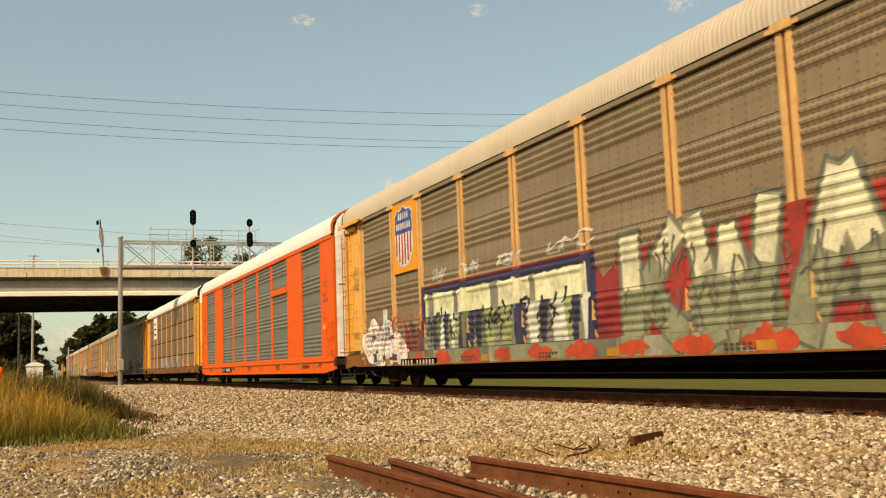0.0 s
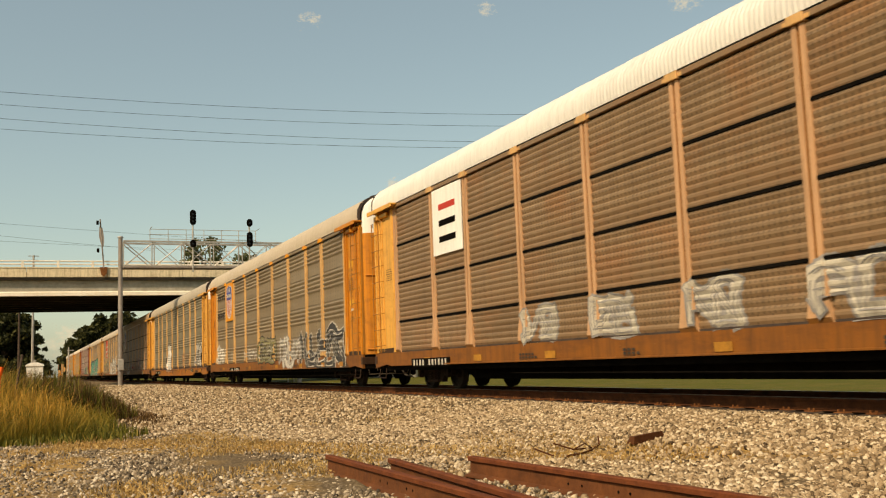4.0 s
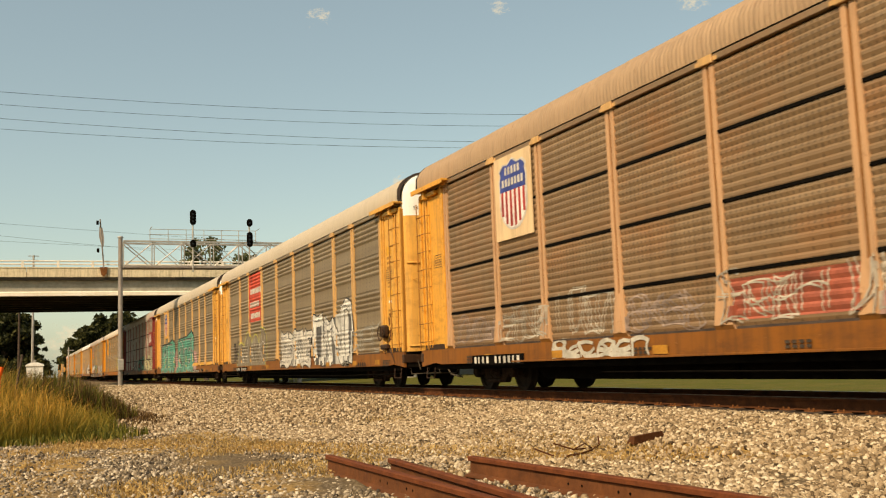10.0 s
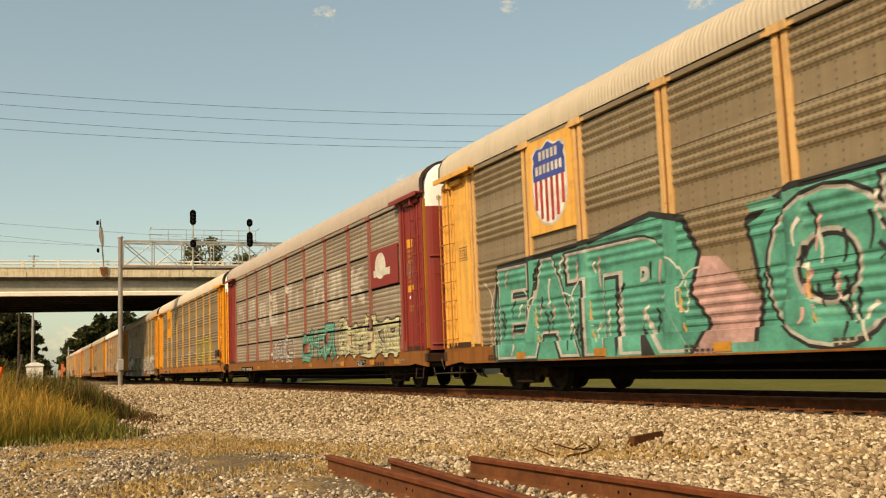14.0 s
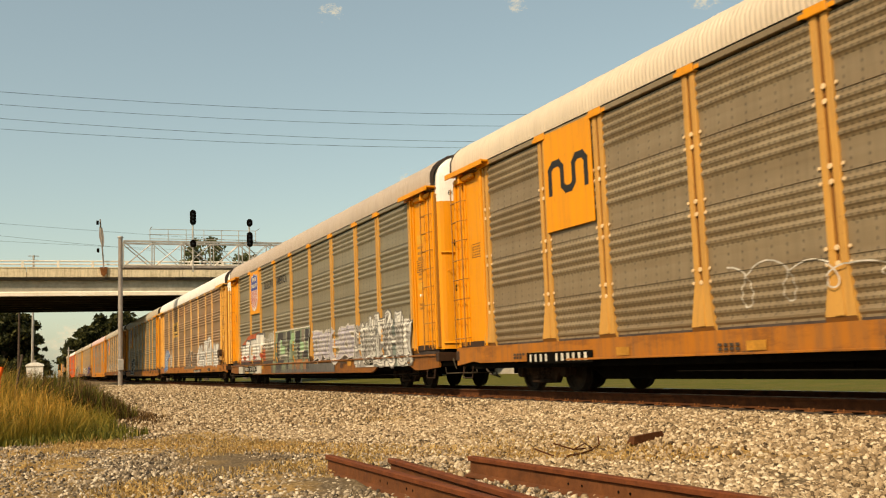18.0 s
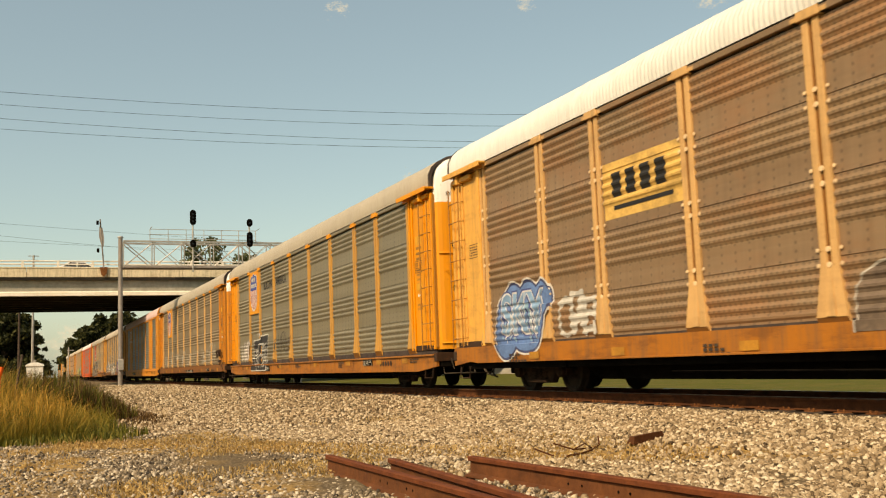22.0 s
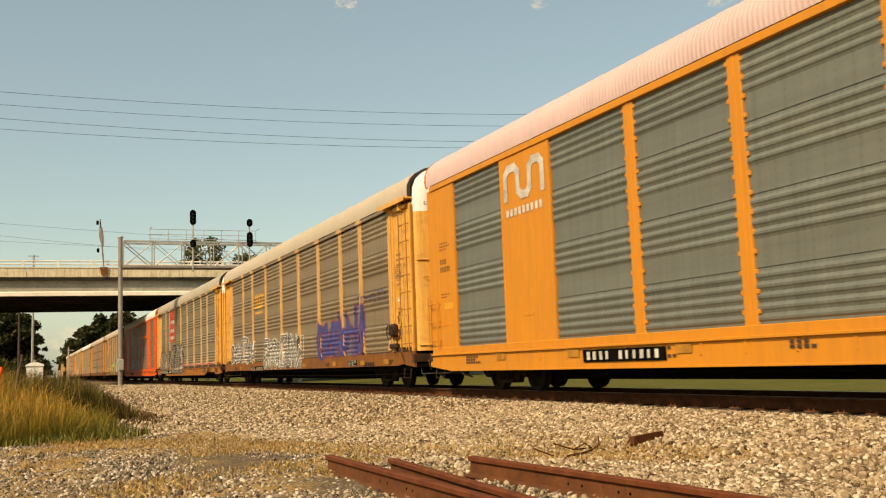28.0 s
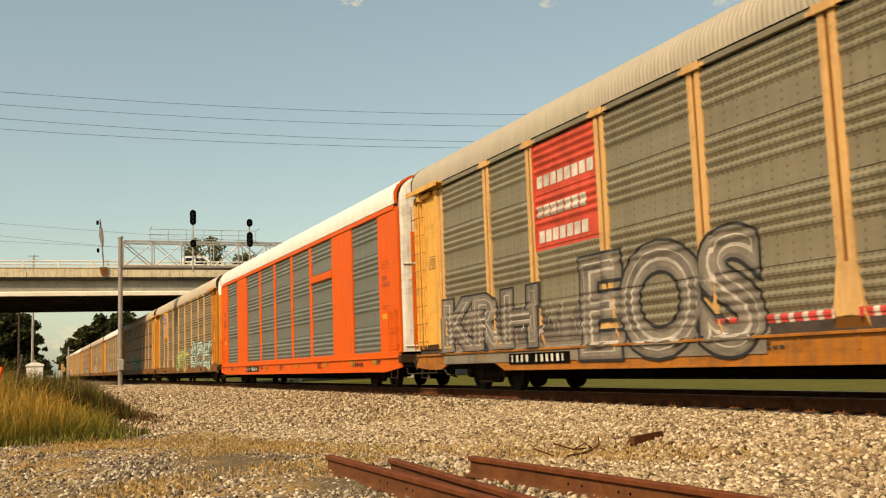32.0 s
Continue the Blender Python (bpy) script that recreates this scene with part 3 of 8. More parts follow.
def build_grass():
    rng = np.random.RandomState(12)
    # the tall dry clump beside the track
    p = np.concatenate([scatter(70000, -7, 3.0, 18.5, 34, 6, 1.6), scatter(14000, -14, 4.4, 30, 62, 7, 1.2)])
    edge = np.interp(p[:, 1], [17, 19.6, 24, 34, 60], [0.5, 1.40, 1.80, 2.5, 3.8]) + 0.2 * np.sin(p[:, 1] * 2.3)
    front = 18.9 + 0.5 * np.sin(p[:, 0] * 1.7)
    ok = (p[:, 0] < edge) & (p[:, 1] > front) & (p[:, 0] > -0.35 * p[:, 1])
    p, edge = p[ok], edge[ok]
    lump = np.array([noise.noise((a * 1.1, b * 0.8, 5.0)) + 0.7 * noise.noise((a * 3.1, b * 2.4, 9.0)) for a, b in p])
    h = np.clip(0.30 + 0.42 * (edge - p[:, 0]), 0.26, 1.22) * np.clip(0.45 + 0.3 * (p[:, 1] - 18.6), 0.45, 1.0) * rng.uniform(0.30, 1.15, len(p)) * (1 + 0.45 * lump)
    base = np.column_stack([p, ground_height(p[:, 0], p[:, 1])])
    pick = rng.rand(len(p)) < np.clip(0.80 + 0.5 * lump - 0.09 * np.clip(p[:, 1] - 22.5, 0, 6), 0.10, 0.95)
    blades("tall_dry_grass", base[pick], h[pick], GRASS_DRY, 1, "tall dry golden grass beside the track", 1.0, 0.0045)
    blades("green_weeds", base[~pick], h[~pick] * 0.85, GRASS_GREEN, 2, "green weeds among the dry grass", 0.7, 0.007)
    # taller weeds at the back of the clump
    q = scatter(15000, -5.0, 2.7, 26.5, 35.0, 13, 1.2)
    tall = np.interp(q[:, 0], [-4.0, -0.4, 0.8, 1.3, 1.6, 2.0, 2.6], [1.95, 1.72, 1.58, 1.45, 1.18, 0.92, 0.5]) * rng.uniform(0.4, 0.98, len(q))
    stand = np.column_stack([q, ground_height(q[:, 0], q[:, 1])])
    dry = rng.rand(len(q)) < 0.5
    blades("brown_weeds", stand[dry], tall[dry], WEED_BROWN, 14, "brown seeding weeds behind the dry grass", 0.8, 0.008)
    blades("green_weeds", stand[~dry], tall[~dry], GRASS_GREEN, 15, "tall olive weeds behind the dry grass", 0.7, 0.009)
    # brown weeds at the clump's edge, their dark colour also standing for its shadow
    q = np.column_stack([rng.normal(2.75, 0.3, 1600), rng.normal(27.5, 2.2, 1600)])
    q = q[(q[:, 0] > 1.9) & (q[:, 1] > 21)]
    blades("dead_weeds", np.column_stack([q, ground_height(q[:, 0], q[:, 1])]), rng.uniform(0.03, 0.13, len(q)), WEED_BROWN, 8, "dark brown weeds and shadow patch beside the dry grass", 1.5, 0.010)
    # low green fringe and straw tufts on the yard
    q = scatter(5000, -3, 2.6, 17.6, 22.0, 9, 1.0)
    q = q[(q[:, 0] < 1.9 + 0.3 * np.sin(q[:, 1] * 3)) & (q[:, 1] > 18.2 - 0.25 * q[:, 0])]
    blades("low_grass", np.column_stack([q, ground_height(q[:, 0], q[:, 1])]), rng.uniform(0.05, 0.22, len(q)), GRASS_GREEN, 3, "low green grass at the edge of the gravel", 0.7, 0.010)
    s = np.concatenate([scatter(26000, 0.5, 7.0, 8.5, 20, 10, 1.0), scatter(24000, -4, 4.5, 8.0, 19, 11, 1.0)])
    band_off = np.abs(s[:, 0] + 0.65 * s[:, 1] - 12.7)
    d = np.array([noise.noise((a * 0.55, b * 0.4, 7.0)) for a, b in s]) + 0.6 * (band_off < 0.8) - 0.2 * (s[:, 0] > 5.5)
    s = s[d + rng.uniform(-0.1, 0.1, len(s)) > 0.2]
    blades("straw_tufts", np.column_stack([s, ground_height(s[:, 0], s[:, 1])]), rng.uniform(0.02, 0.075, len(s)), STRAW, 4, "flattened straw-coloured grass on the gravel", 1.6, 0.007)


# ---- overpass and signals ----
def build_overpass():
    br = thing("road_overpass", "weathered concrete road overpass across the railway", "overpass", kind="structure")
    X0, X1, Y0, Y1 = -420.0, 330.0, 84.0, 106.0
    rng = random.Random(4)
    ends = [X0] + [-36.6 + 6.1 * k for k in range(17)] + [X1]
    for x, x_next in zip(ends, ends[1:]):
        w = x_next - x
        s = Shape().box(x + 0.012, x + w - 0.012, Y0, Y0 + 0.32, 8.67, 9.46, 0.03).box(x + 0.012, x + w - 0.012, Y0 - 0.04, Y0 + 0.36, 9.40, 9.50, 0.015)
        part("parapet_panel", s, CONCRETE, br)
        part("parapet_panel", Shape().box(x + 0.012, x + w - 0.012, Y1 - 0.32, Y1, 8.67, 9.46, 0.03), CONCRETE, br)
    part("deck", Shape().box(X0, X1, Y0 + 0.05, Y1 - 0.05, 8.45, 9.10), SOFFIT, br, "road deck, coloured dark for the shade underneath")
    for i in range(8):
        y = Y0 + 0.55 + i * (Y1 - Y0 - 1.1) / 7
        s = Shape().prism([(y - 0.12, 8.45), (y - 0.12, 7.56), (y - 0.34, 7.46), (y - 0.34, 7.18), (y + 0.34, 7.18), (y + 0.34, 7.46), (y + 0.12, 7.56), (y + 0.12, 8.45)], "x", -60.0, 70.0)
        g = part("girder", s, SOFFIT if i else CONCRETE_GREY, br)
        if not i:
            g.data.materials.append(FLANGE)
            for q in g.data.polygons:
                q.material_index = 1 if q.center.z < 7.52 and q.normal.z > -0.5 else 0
    for cx in (-26.0, 34.0):
        s = Shape()
        s.box(cx - 0.7, cx + 0.7, Y0 + 0.6, Y1 - 0.6, 6.1, 7.17, 0.05)
        for k in range(4):
            s.lathe([(-0.8, 0.5), (6.1, 0.5)], "z", (cx, Y0 + 3 + k * 5.3, 0), 16)
        part("pier", s, CONCRETE_GREY, br)
    for yy, nm in ((Y0 + 0.16, "railing"), (Y1 - 0.16, "railing")):
        r = part(nm, Shape().tube([(X0, yy, 10.0), (X1, yy, 10.0)], 0.06, 6).tube([(X0, yy, 9.74), (X1, yy, 9.74)], 0.06, 6), RAILING, br, "galvanised pipe railing")
        x = X0 + 1
        post = cached("railing_post", lambda: Shape().box(-0.10, 0.10, -0.05, 0.05, 0, 0.56, 0.01).mesh("railing_post", RAILING))
        while x < X1:
            if -20 < x < 60:
                part("railing_post", post, None, r, at=(x, yy, 9.5))
            x += 2.65
    # embankments that carry the road on either side
    for sx, (a, b) in (("left", (X0, -46)), ("right", (52, X1))):
        s = Shape().prism([(a, -0.9), (b + (8 if a < 0 else 0), -0.9), (b, 8.4), (a, 8.4)] if a < 0 else [(a - 8, -0.9), (b, -0.9), (b, 8.4), (a, 8.4)], "y", Y0 + 0.6, Y1 - 0.6)
        part("abutment", s, CONCRETE_GREY, br)
    # rusty bracket and the leaning mast on the parapet
    part("rust_bracket", Shape().prism([(5.55, 9.5), (6.15, 9.5), (6.05, 8.95), (5.85, 8.72), (5.62, 8.9)], "y", Y0 - 0.16, Y0 - 0.045), PLATE_RUST, br, "rusted steel bracket")
    m = thing("parapet_mast", "slim leaning mast with two lamps and a sign seen edge-on", "signal mast")
    m.location = (5.84, Y0 - 0.12, 9.42)
    part("pole", Shape().tube([(0, 0, 0), (-0.30, 0, 4.05)], 0.06, 8), MAST, m)
    part("sign", Shape().prism([(-0.20, 1.9), (-0.02, 1.75), (0.02, 2.5), (-0.12, 3.35), (-0.36, 3.45), (-0.38, 2.6)], "y", -0.03, 0.0), MAST, m, "grey sign plate")
    for x, z in ((-0.45, 3.75), (-0.40, 1.45)):
        part("lamp", Shape().lathe([(-0.16, 0.02), (-0.15, 0.16), (0.0, 0.19), (0.04, 0.16)], "x", (x, -0.1, z), 12), BLACK, m)


def signal_head(parent, x, y, z, lamps):
    h = 0.25 * lamps + 0.10
    n = 12
    r = 0.20
    out = [(x + r * math.cos(k * math.pi / n), z + h / 2 - r + 0.09 + r * math.sin(k * math.pi / n)) for k in range(n + 1)]
    out += [(x - r * math.cos(k * math.pi / n), z - h / 2 + r - 0.09 - r * math.sin(k * math.pi / n)) for k in range(n + 1)]
    head = part("signal_head", Shape().prism(out, "y", y - 0.03, y + 0.02).box(x - 0.12, x + 0.12, y + 0.02, y + 0.20, z - h / 2 + 0.05, z + h / 2 - 0.05, 0.02), BLACK, parent, "black signal head with a rounded backboard")
    for i in range(lamps):
        zz = z + (i - (lamps - 1) / 2) * 0.25
        hood = Shape()
        a = [(0.10 * math.cos(t), 0.10 * math.sin(t)) for t in np.linspace(-0.3, math.pi + 0.3, 10)]
        hood.prism([(x + u, zz + v) for u, v in a] + [(x + u * 0.88, zz + v * 0.88) for u, v in a[::-1]], "y", y - 0.26, y - 0.03)
        part("hood", hood, BLACK, head)
        part("lens", Shape().lathe([(0, 0.08), (0.012, 0.075)], "y", (x, y - 0.045, zz), 14), GLASS_DARK, head)
    return head


def build_gantry():
    g = thing("signal_gantry", "galvanised steel signal gantry over the track", "signal gantry")
    Y = 66.0
    for x in (5.62, 17.4):
        p = part("mast", Shape().lathe([(-0.62, 0.15), (9.55, 0.14)], "z", (x, Y, 0), 14), MAST, g)
        part("cap", Shape().lathe([(9.55, 0.20), (9.62, 0.18), (9.66, 0.05)], "z", (x, Y, 0), 12), GALV, p)
        part("base_plate", Shape().box(x - 0.3, x + 0.3, Y - 0.3, Y + 0.3, -0.66, -0.42, 0.03), CONCRETE_GREY, p)
    part("relay_box", Shape().box(5.45, 5.8, Y - 0.4, Y - 0.16, 0.95, 1.65, 0.02), GALV, g)
    x0, x1, za, zb = 5.75, 17.3, 9.26, 7.58
    for dy in (-0.6, 0.6):
        for z in (za, zb):
            part("chord", Shape().box(x0, x1, Y + dy - 0.05, Y + dy + 0.05, z - 0.06, z + 0.06, 0.01), GALV if z == za else MAST, g)
        n = 6
        for i in range(n):
            a, b = x0 + (x1 - x0) * i / n, x0 + (x1 - x0) * (i + 1) / n
            zz = (zb, za) if i % 2 else (za, zb)
            part("brace", Shape().tube([(a, Y + dy, zz[0]), (b, Y + dy, zz[1])], 0.036, 6), GALV, g)
            part("brace", Shape().tube([(a, Y + dy, zz[1]), (b, Y + dy, zz[0])], 0.022, 6), GALV, g)
            part("upright", Shape().box(a - 0.035, a + 0.035, Y + dy - 0.03, Y + dy + 0.03, zb, za, 0.008), GALV, g)
    part("walkway", Shape().box(x0, x1, Y - 0.55, Y + 0.55, zb + 0.06, zb + 0.10), GALV, g, "steel grating walkway")
    cage = Shape()
    for z in (9.6, 9.9, 10.25):
        cage.tube([(7.55, Y + 0.62, z), (14.65, Y + 0.62, z)], 0.02, 5)
    cage.tube([(7.55, Y + 0.62, 10.25), (7.55, Y - 0.62, 10.25)], 0.02, 5).tube([(14.65, Y + 0.62, 10.25), (14.65, Y - 0.62, 10.25)], 0.02, 5)
    for x in np.linspace(7.55, 14.65, 7):
        cage.tube([(x, Y + 0.62, 9.2), (x, Y + 0.62, 10.25)], 0.022, 5)
    part("guard_rail", cage, GALV, g, "light pipe guard rail")
    for x, top, heads in ((10.15, 10.8, ((10.88, 3), (9.13, 1))), (13.92, 10.4, ((10.60, 1), (9.45, 3)))):
        m = part("signal_mast", Shape().tube([(x, Y - 0.72, zb - 0.35), (x, Y - 0.72, top)], 0.055, 8), GALV, g)
        for z, k in heads:
            signal_head(m, x, Y - 0.86, z, k)
    part("ladder", Shape().tube([(16.9, Y - 0.4, -0.5), (16.9, Y - 0.4, 9.0)], 0.03).tube([(16.5, Y - 0.4, -0.5), (16.5, Y - 0.4, 9.0)], 0.03), GALV, g)


def build_wires():
    for za, zb, yy in ((21.26, 22.49, 75), (20.34, 21.45, 75.1), (19.34, 20.0, 75.2), (18.59, 19.5, 75.3)):
        pts = []
        for k in range(25):
            x = -50 + 140 * k / 24
            u = (x + 1.9) / 42.9
            pts.append((x, yy, za + (zb - za) * u - 0.4 * 4 * u * (1 - u)))
        lone("power_line", Shape().tube(pts, 0.014, 5), BLACK, "thin dark overhead power line against the sky", "power line", "overhead lines")
    for x in (-50, 90):
        p = thing("transmission_pole", "tall wooden pole that carries the power lines", "utility pole", "utility poles", (x, 75.15, -1.0))
        u = (x + 1.9) / 42.9
        part("pole", Shape().tube([(0, 0.3, 0), (0, 0.3, 27.0)], [0.25, 0.16], 10), TIE, p)
        for za, zb in ((21.26, 22.49), (20.34, 21.45), (19.34, 20.0), (18.59, 19.5)):
            z = za + (zb - za) * u - 1.6 * u * (1 - u) + 1.0
            part("crossarm", Shape().box(-0.08, 0.08, -1.2, 1.2, z - 0.14, z - 0.02, 0.01), TIE, p)
    for a, b, s in (((-40, 112, 20.0), (60, 128, 16.5), 0.8), ((-40, 118, 21.0), (14, 122, 15.6), 0.4), ((-40, 118, 18.2), (40, 122, 15.2), 0.6)):
        a, b = Vector(a), Vector(b)
        pts = [a.lerp(b, k / 20) - Vector((0, 0, s * 4 * (k / 20) * (1 - k / 20))) for k in range(21)]
        lone("roadside_wire", Shape().tube(pts, 0.013, 5), BLACK, "thin roadside wire beyond the overpass", "power line", "overhead lines")


# ---- trees, hut and poles ----
def tree(x, y, height, spread, seed, mat=None, trunk=0.35, low=0.18, leaves=4200, leaf=0.32, gaps=0.0):
    rng = np.random.RandomState(seed)
    t = thing("tree", "dark green broad-leaved tree beyond the overpass" if mat is None else "thin sparse tree rising behind the overpass", "tree", "trees", (x, y, -0.6))
    s = Shape().tube([(0, 0, -0.2), (0.1, 0.1, height * 0.3), (-0.1, 0.1, height * 0.6), (0.05, 0, height * 0.9)], [trunk, trunk * 0.8, trunk * 0.5, 0.04], 8)
    part("trunk", s, BARK, t)
    n = 60
    cl = []
    for i in range(n):
        z = height * rng.uniform(low, 0.97)
        u = (z / height - low) / (1 - low)
        r = spread * math.sqrt(max(0.05, 1 - (2 * u - 0.85) ** 2 * 0.75)) * rng.uniform(0.35, 1.0)
        a = rng.uniform(0, math.tau)
        cl.append((r * math.cos(a), r * math.sin(a), z, spread * rng.uniform(0.20, 0.40)))
    limbs = Shape()
    for c in cl[::3]:
        limbs.tube([(0, 0, c[2] * 0.6), (c[0] * 0.5, c[1] * 0.5, c[2] * 0.85), c[:3]], [trunk * 0.3, trunk * 0.18, 0.03], 5)
    part("limbs", limbs, BARK, t)
    k = rng.randint(0, n, leaves)
    cc = np.array(cl)[k]
    d = rng.normal(size=(leaves, 3))
    d /= np.linalg.norm(d, axis=1)[:, None]
    pos = cc[:, :3] + d * (cc[:, 3] * rng.uniform(0.25, 1.08, leaves))[:, None] * np.array([1, 1, 0.72])
    a, b = rng.normal(size=(leaves, 3)), rng.normal(size=(leaves, 3))
    a /= np.linalg.norm(a, axis=1)[:, None]
    b = np.cross(a, b)
    b /= np.linalg.norm(b, axis=1)[:, None]
    sz = (leaf * rng.uniform(0.5, 1.4, leaves))[:, None]
    vs = np.stack([pos - a * sz, pos + b * sz * 0.55, pos + a * sz, pos - b * sz * 0.55], 1).reshape(-1, 3)
    fs = (np.arange(leaves) * 4)[:, None] + np.arange(4)
    part("crown", raw_mesh("crown", vs, fs, mat or LEAF), None, t)
    return t


def build_surroundings():
    tree(-3.0, 152, 10.6, 4.2, 1, low=0.03, leaves=12000)
    tree(-5.5, 150, 9.6, 3.6, 13, low=0.0, leaves=9000)
    tree(-0.9, 158, 11.0, 3.0, 2, low=0.0, leaves=12000)
    tree(0.4, 156, 7.6, 1.9, 14, low=0.0, leaves=6000)
    tree(1.6, 175, 8.6, 1.8, 3, low=0.03, leaves=3200)
    tree(-9.0, 165, 11.5, 5.0, 4, low=0.0, leaves=11000)
    tree(12.2, 262, 10.8, 3.6, 5, leaf=0.5, low=0.0, leaves=8000)
    tree(14.8, 262, 13.8, 4.2, 16, leaf=0.5, low=0.0, leaves=9000)
    tree(17.5, 266, 16.4, 5.2, 15, leaf=0.5, low=0.0, leaves=12000)
    tree(22.5, 268, 17.6, 6.0, 6, leaf=0.5, low=0.0, leaves=14000)
    tree(29.0, 276, 16.2, 5.2, 7, leaf=0.5, low=0.0, leaves=11000)
    tree(37.0, 255, 18.5, 6.0, 8, leaf=0.42)
    tree(11.5, 300, 10.0, 3.2, 9, leaf=0.42, leaves=2200)
    tree(23.5, 140, 20.5, 3.6, 10, LEAF_DRY, 0.4, 0.55, 2600, 0.30)
    tree(29.5, 142, 18.5, 3.2, 11, LEAF_DRY, 0.4, 0.6, 1800, 0.30)
    tree(19.5, 150, 17.0, 2.6, 12, LEAF_DRY, 0.3, 0.6, 1200, 0.30)
    for x, y, h, r, k in ((-5.0, 140, 4.2, 3.2, 31), (0.5, 146, 4.0, 3.0, 32), (1.6, 160, 3.6, 1.8, 33), (-12, 138, 4.5, 4.0, 34)):
        tree(x, y, h, r, k, low=0.0, leaves=3200, trunk=0.15)
    for i, (x, y) in enumerate(((-0.75, 128), (0.75, 124))):
        p = thing("utility_pole", "tall weathered wooden utility pole", "utility pole", "utility poles", (x, y, -0.6))
        part("pole", Shape().tube([(0, 0, -0.3), (0, 0, 15.7 if i else 9.5)], [0.17, 0.11], 10), GALV if i else TIE, p)
        for z in (15.6, 15.1) if i else (9.2,):
            part("crossarm", Shape().box(-0.6, 0.6, -0.04, 0.04, z - 0.04, z + 0.04, 0.01), MAST, p)
    p = thing("utility_pole", "short pole with a crossarm beside the track", "utility pole", "utility poles", (7.2, 190, -0.6))
    part("pole", Shape().tube([(0, 0, -0.3), (0, 0, 6.6)], [0.16, 0.12], 8), GALV, p)
    part("crossarm", Shape().box(-0.3, 0.95, -0.06, 0.06, 5.9, 6.05, 0.01), GALV, p)
    h = thing("equipment_cabinet", "white metal trackside equipment cabinet with a domed roof", "equipment cabinet", at=(0.60, 74, -0.56))
    part("plinth", Shape().box(-0.6, 0.6, -0.55, 0.55, -0.35, 0.0, 0.02), CONCRETE_GREY, h, "grey concrete plinth")
    part("body", Shape().box(-0.55, 0.55, -0.5, 0.5, 0, 2.05, 0.02), WHITE, h)
    part("roof", Shape().prism([(-0.62, 2.03), (0.62, 2.03), (0.57, 2.14), (0.22, 2.28), (-0.22, 2.28), (-0.57, 2.14)], "y", -0.58, 0.58), WHITE, h)
    part("vent", Shape().lathe([(2.25, 0.10), (2.42, 0.10), (2.44, 0.14), (2.48, 0.04)], "z", (0, 0, 0), 10), GALV, h)
    for s in (-1, 1):
        d = part("door", Shape().box(s * 0.27 - 0.25, s * 0.27 + 0.25, -0.52, -0.504, 0.1, 1.95, 0.006), WHITE, h)
        part("handle", Shape().box(s * 0.1 - 0.02, s * 0.1 + 0.02, -0.55, -0.52, 0.95, 1.15, 0.005), GALV, d)
    m = thing("marker_post", "leaning orange plastic marker post in the grass", "marker post", at=(-0.55, 25, -0.5))
    part("post", Shape().tube([(0, 0, 0), (-0.02, 0, 1.15), (0.05, 0, 1.45)], 0.045, 8), ORANGE, m)
    st = thing("wooden_stake", "leaning wooden stake in the grass", "stake", at=(-0.35, 26, -0.5))
    part("stake", Shape().tube([(0, 0, 0), (0.28, 0, 1.75)], 0.03, 6), TIE, st)
    for x, y, z in ((-40, 118, 18.4), (40, 122, 15.4)):
        p = thing("utility_pole", "wooden roadside pole beyond the overpass", "utility pole", "utility poles", (x, y, -0.8))
        part("pole", Shape().tube([(0, 0, -0.3), (0, 0, z + 0.8)], [0.17, 0.11], 8), TIE, p)
    # white board fence across the lawn behind the train
    f = thing("board_fence", "low white board fence on the lawn behind the track", "fence")
    a, b = Vector((56, 4, -0.75)), Vector((33, 56, -0.75))
    n = 26
    for i in range(n):
        q, r = a.lerp(b, i / n), a.lerp(b, (i + 1) / n)
        part("fence_post", Shape().box(q.x - 0.06, q.x + 0.06, q.y - 0.06, q.y + 0.06, q.z, q.z + 0.80, 0.01), WHITE, f)
        for z in (0.40, 0.70):
            part("board", Shape().add([q + Vector((dx, 0, z + dz)) for dx in (-0.02, 0.02) for dz in (-0.05, 0.05)] + [r + Vector((dx, 0, z + dz)) for dx in (-0.02, 0.02) for dz in (-0.05, 0.05)], [(0, 1, 3, 2), (4, 6, 7, 5), (0, 4, 5, 1), (2, 3, 7, 6), (0, 2, 6, 4), (1, 5, 7, 3)]), WHITE, f)


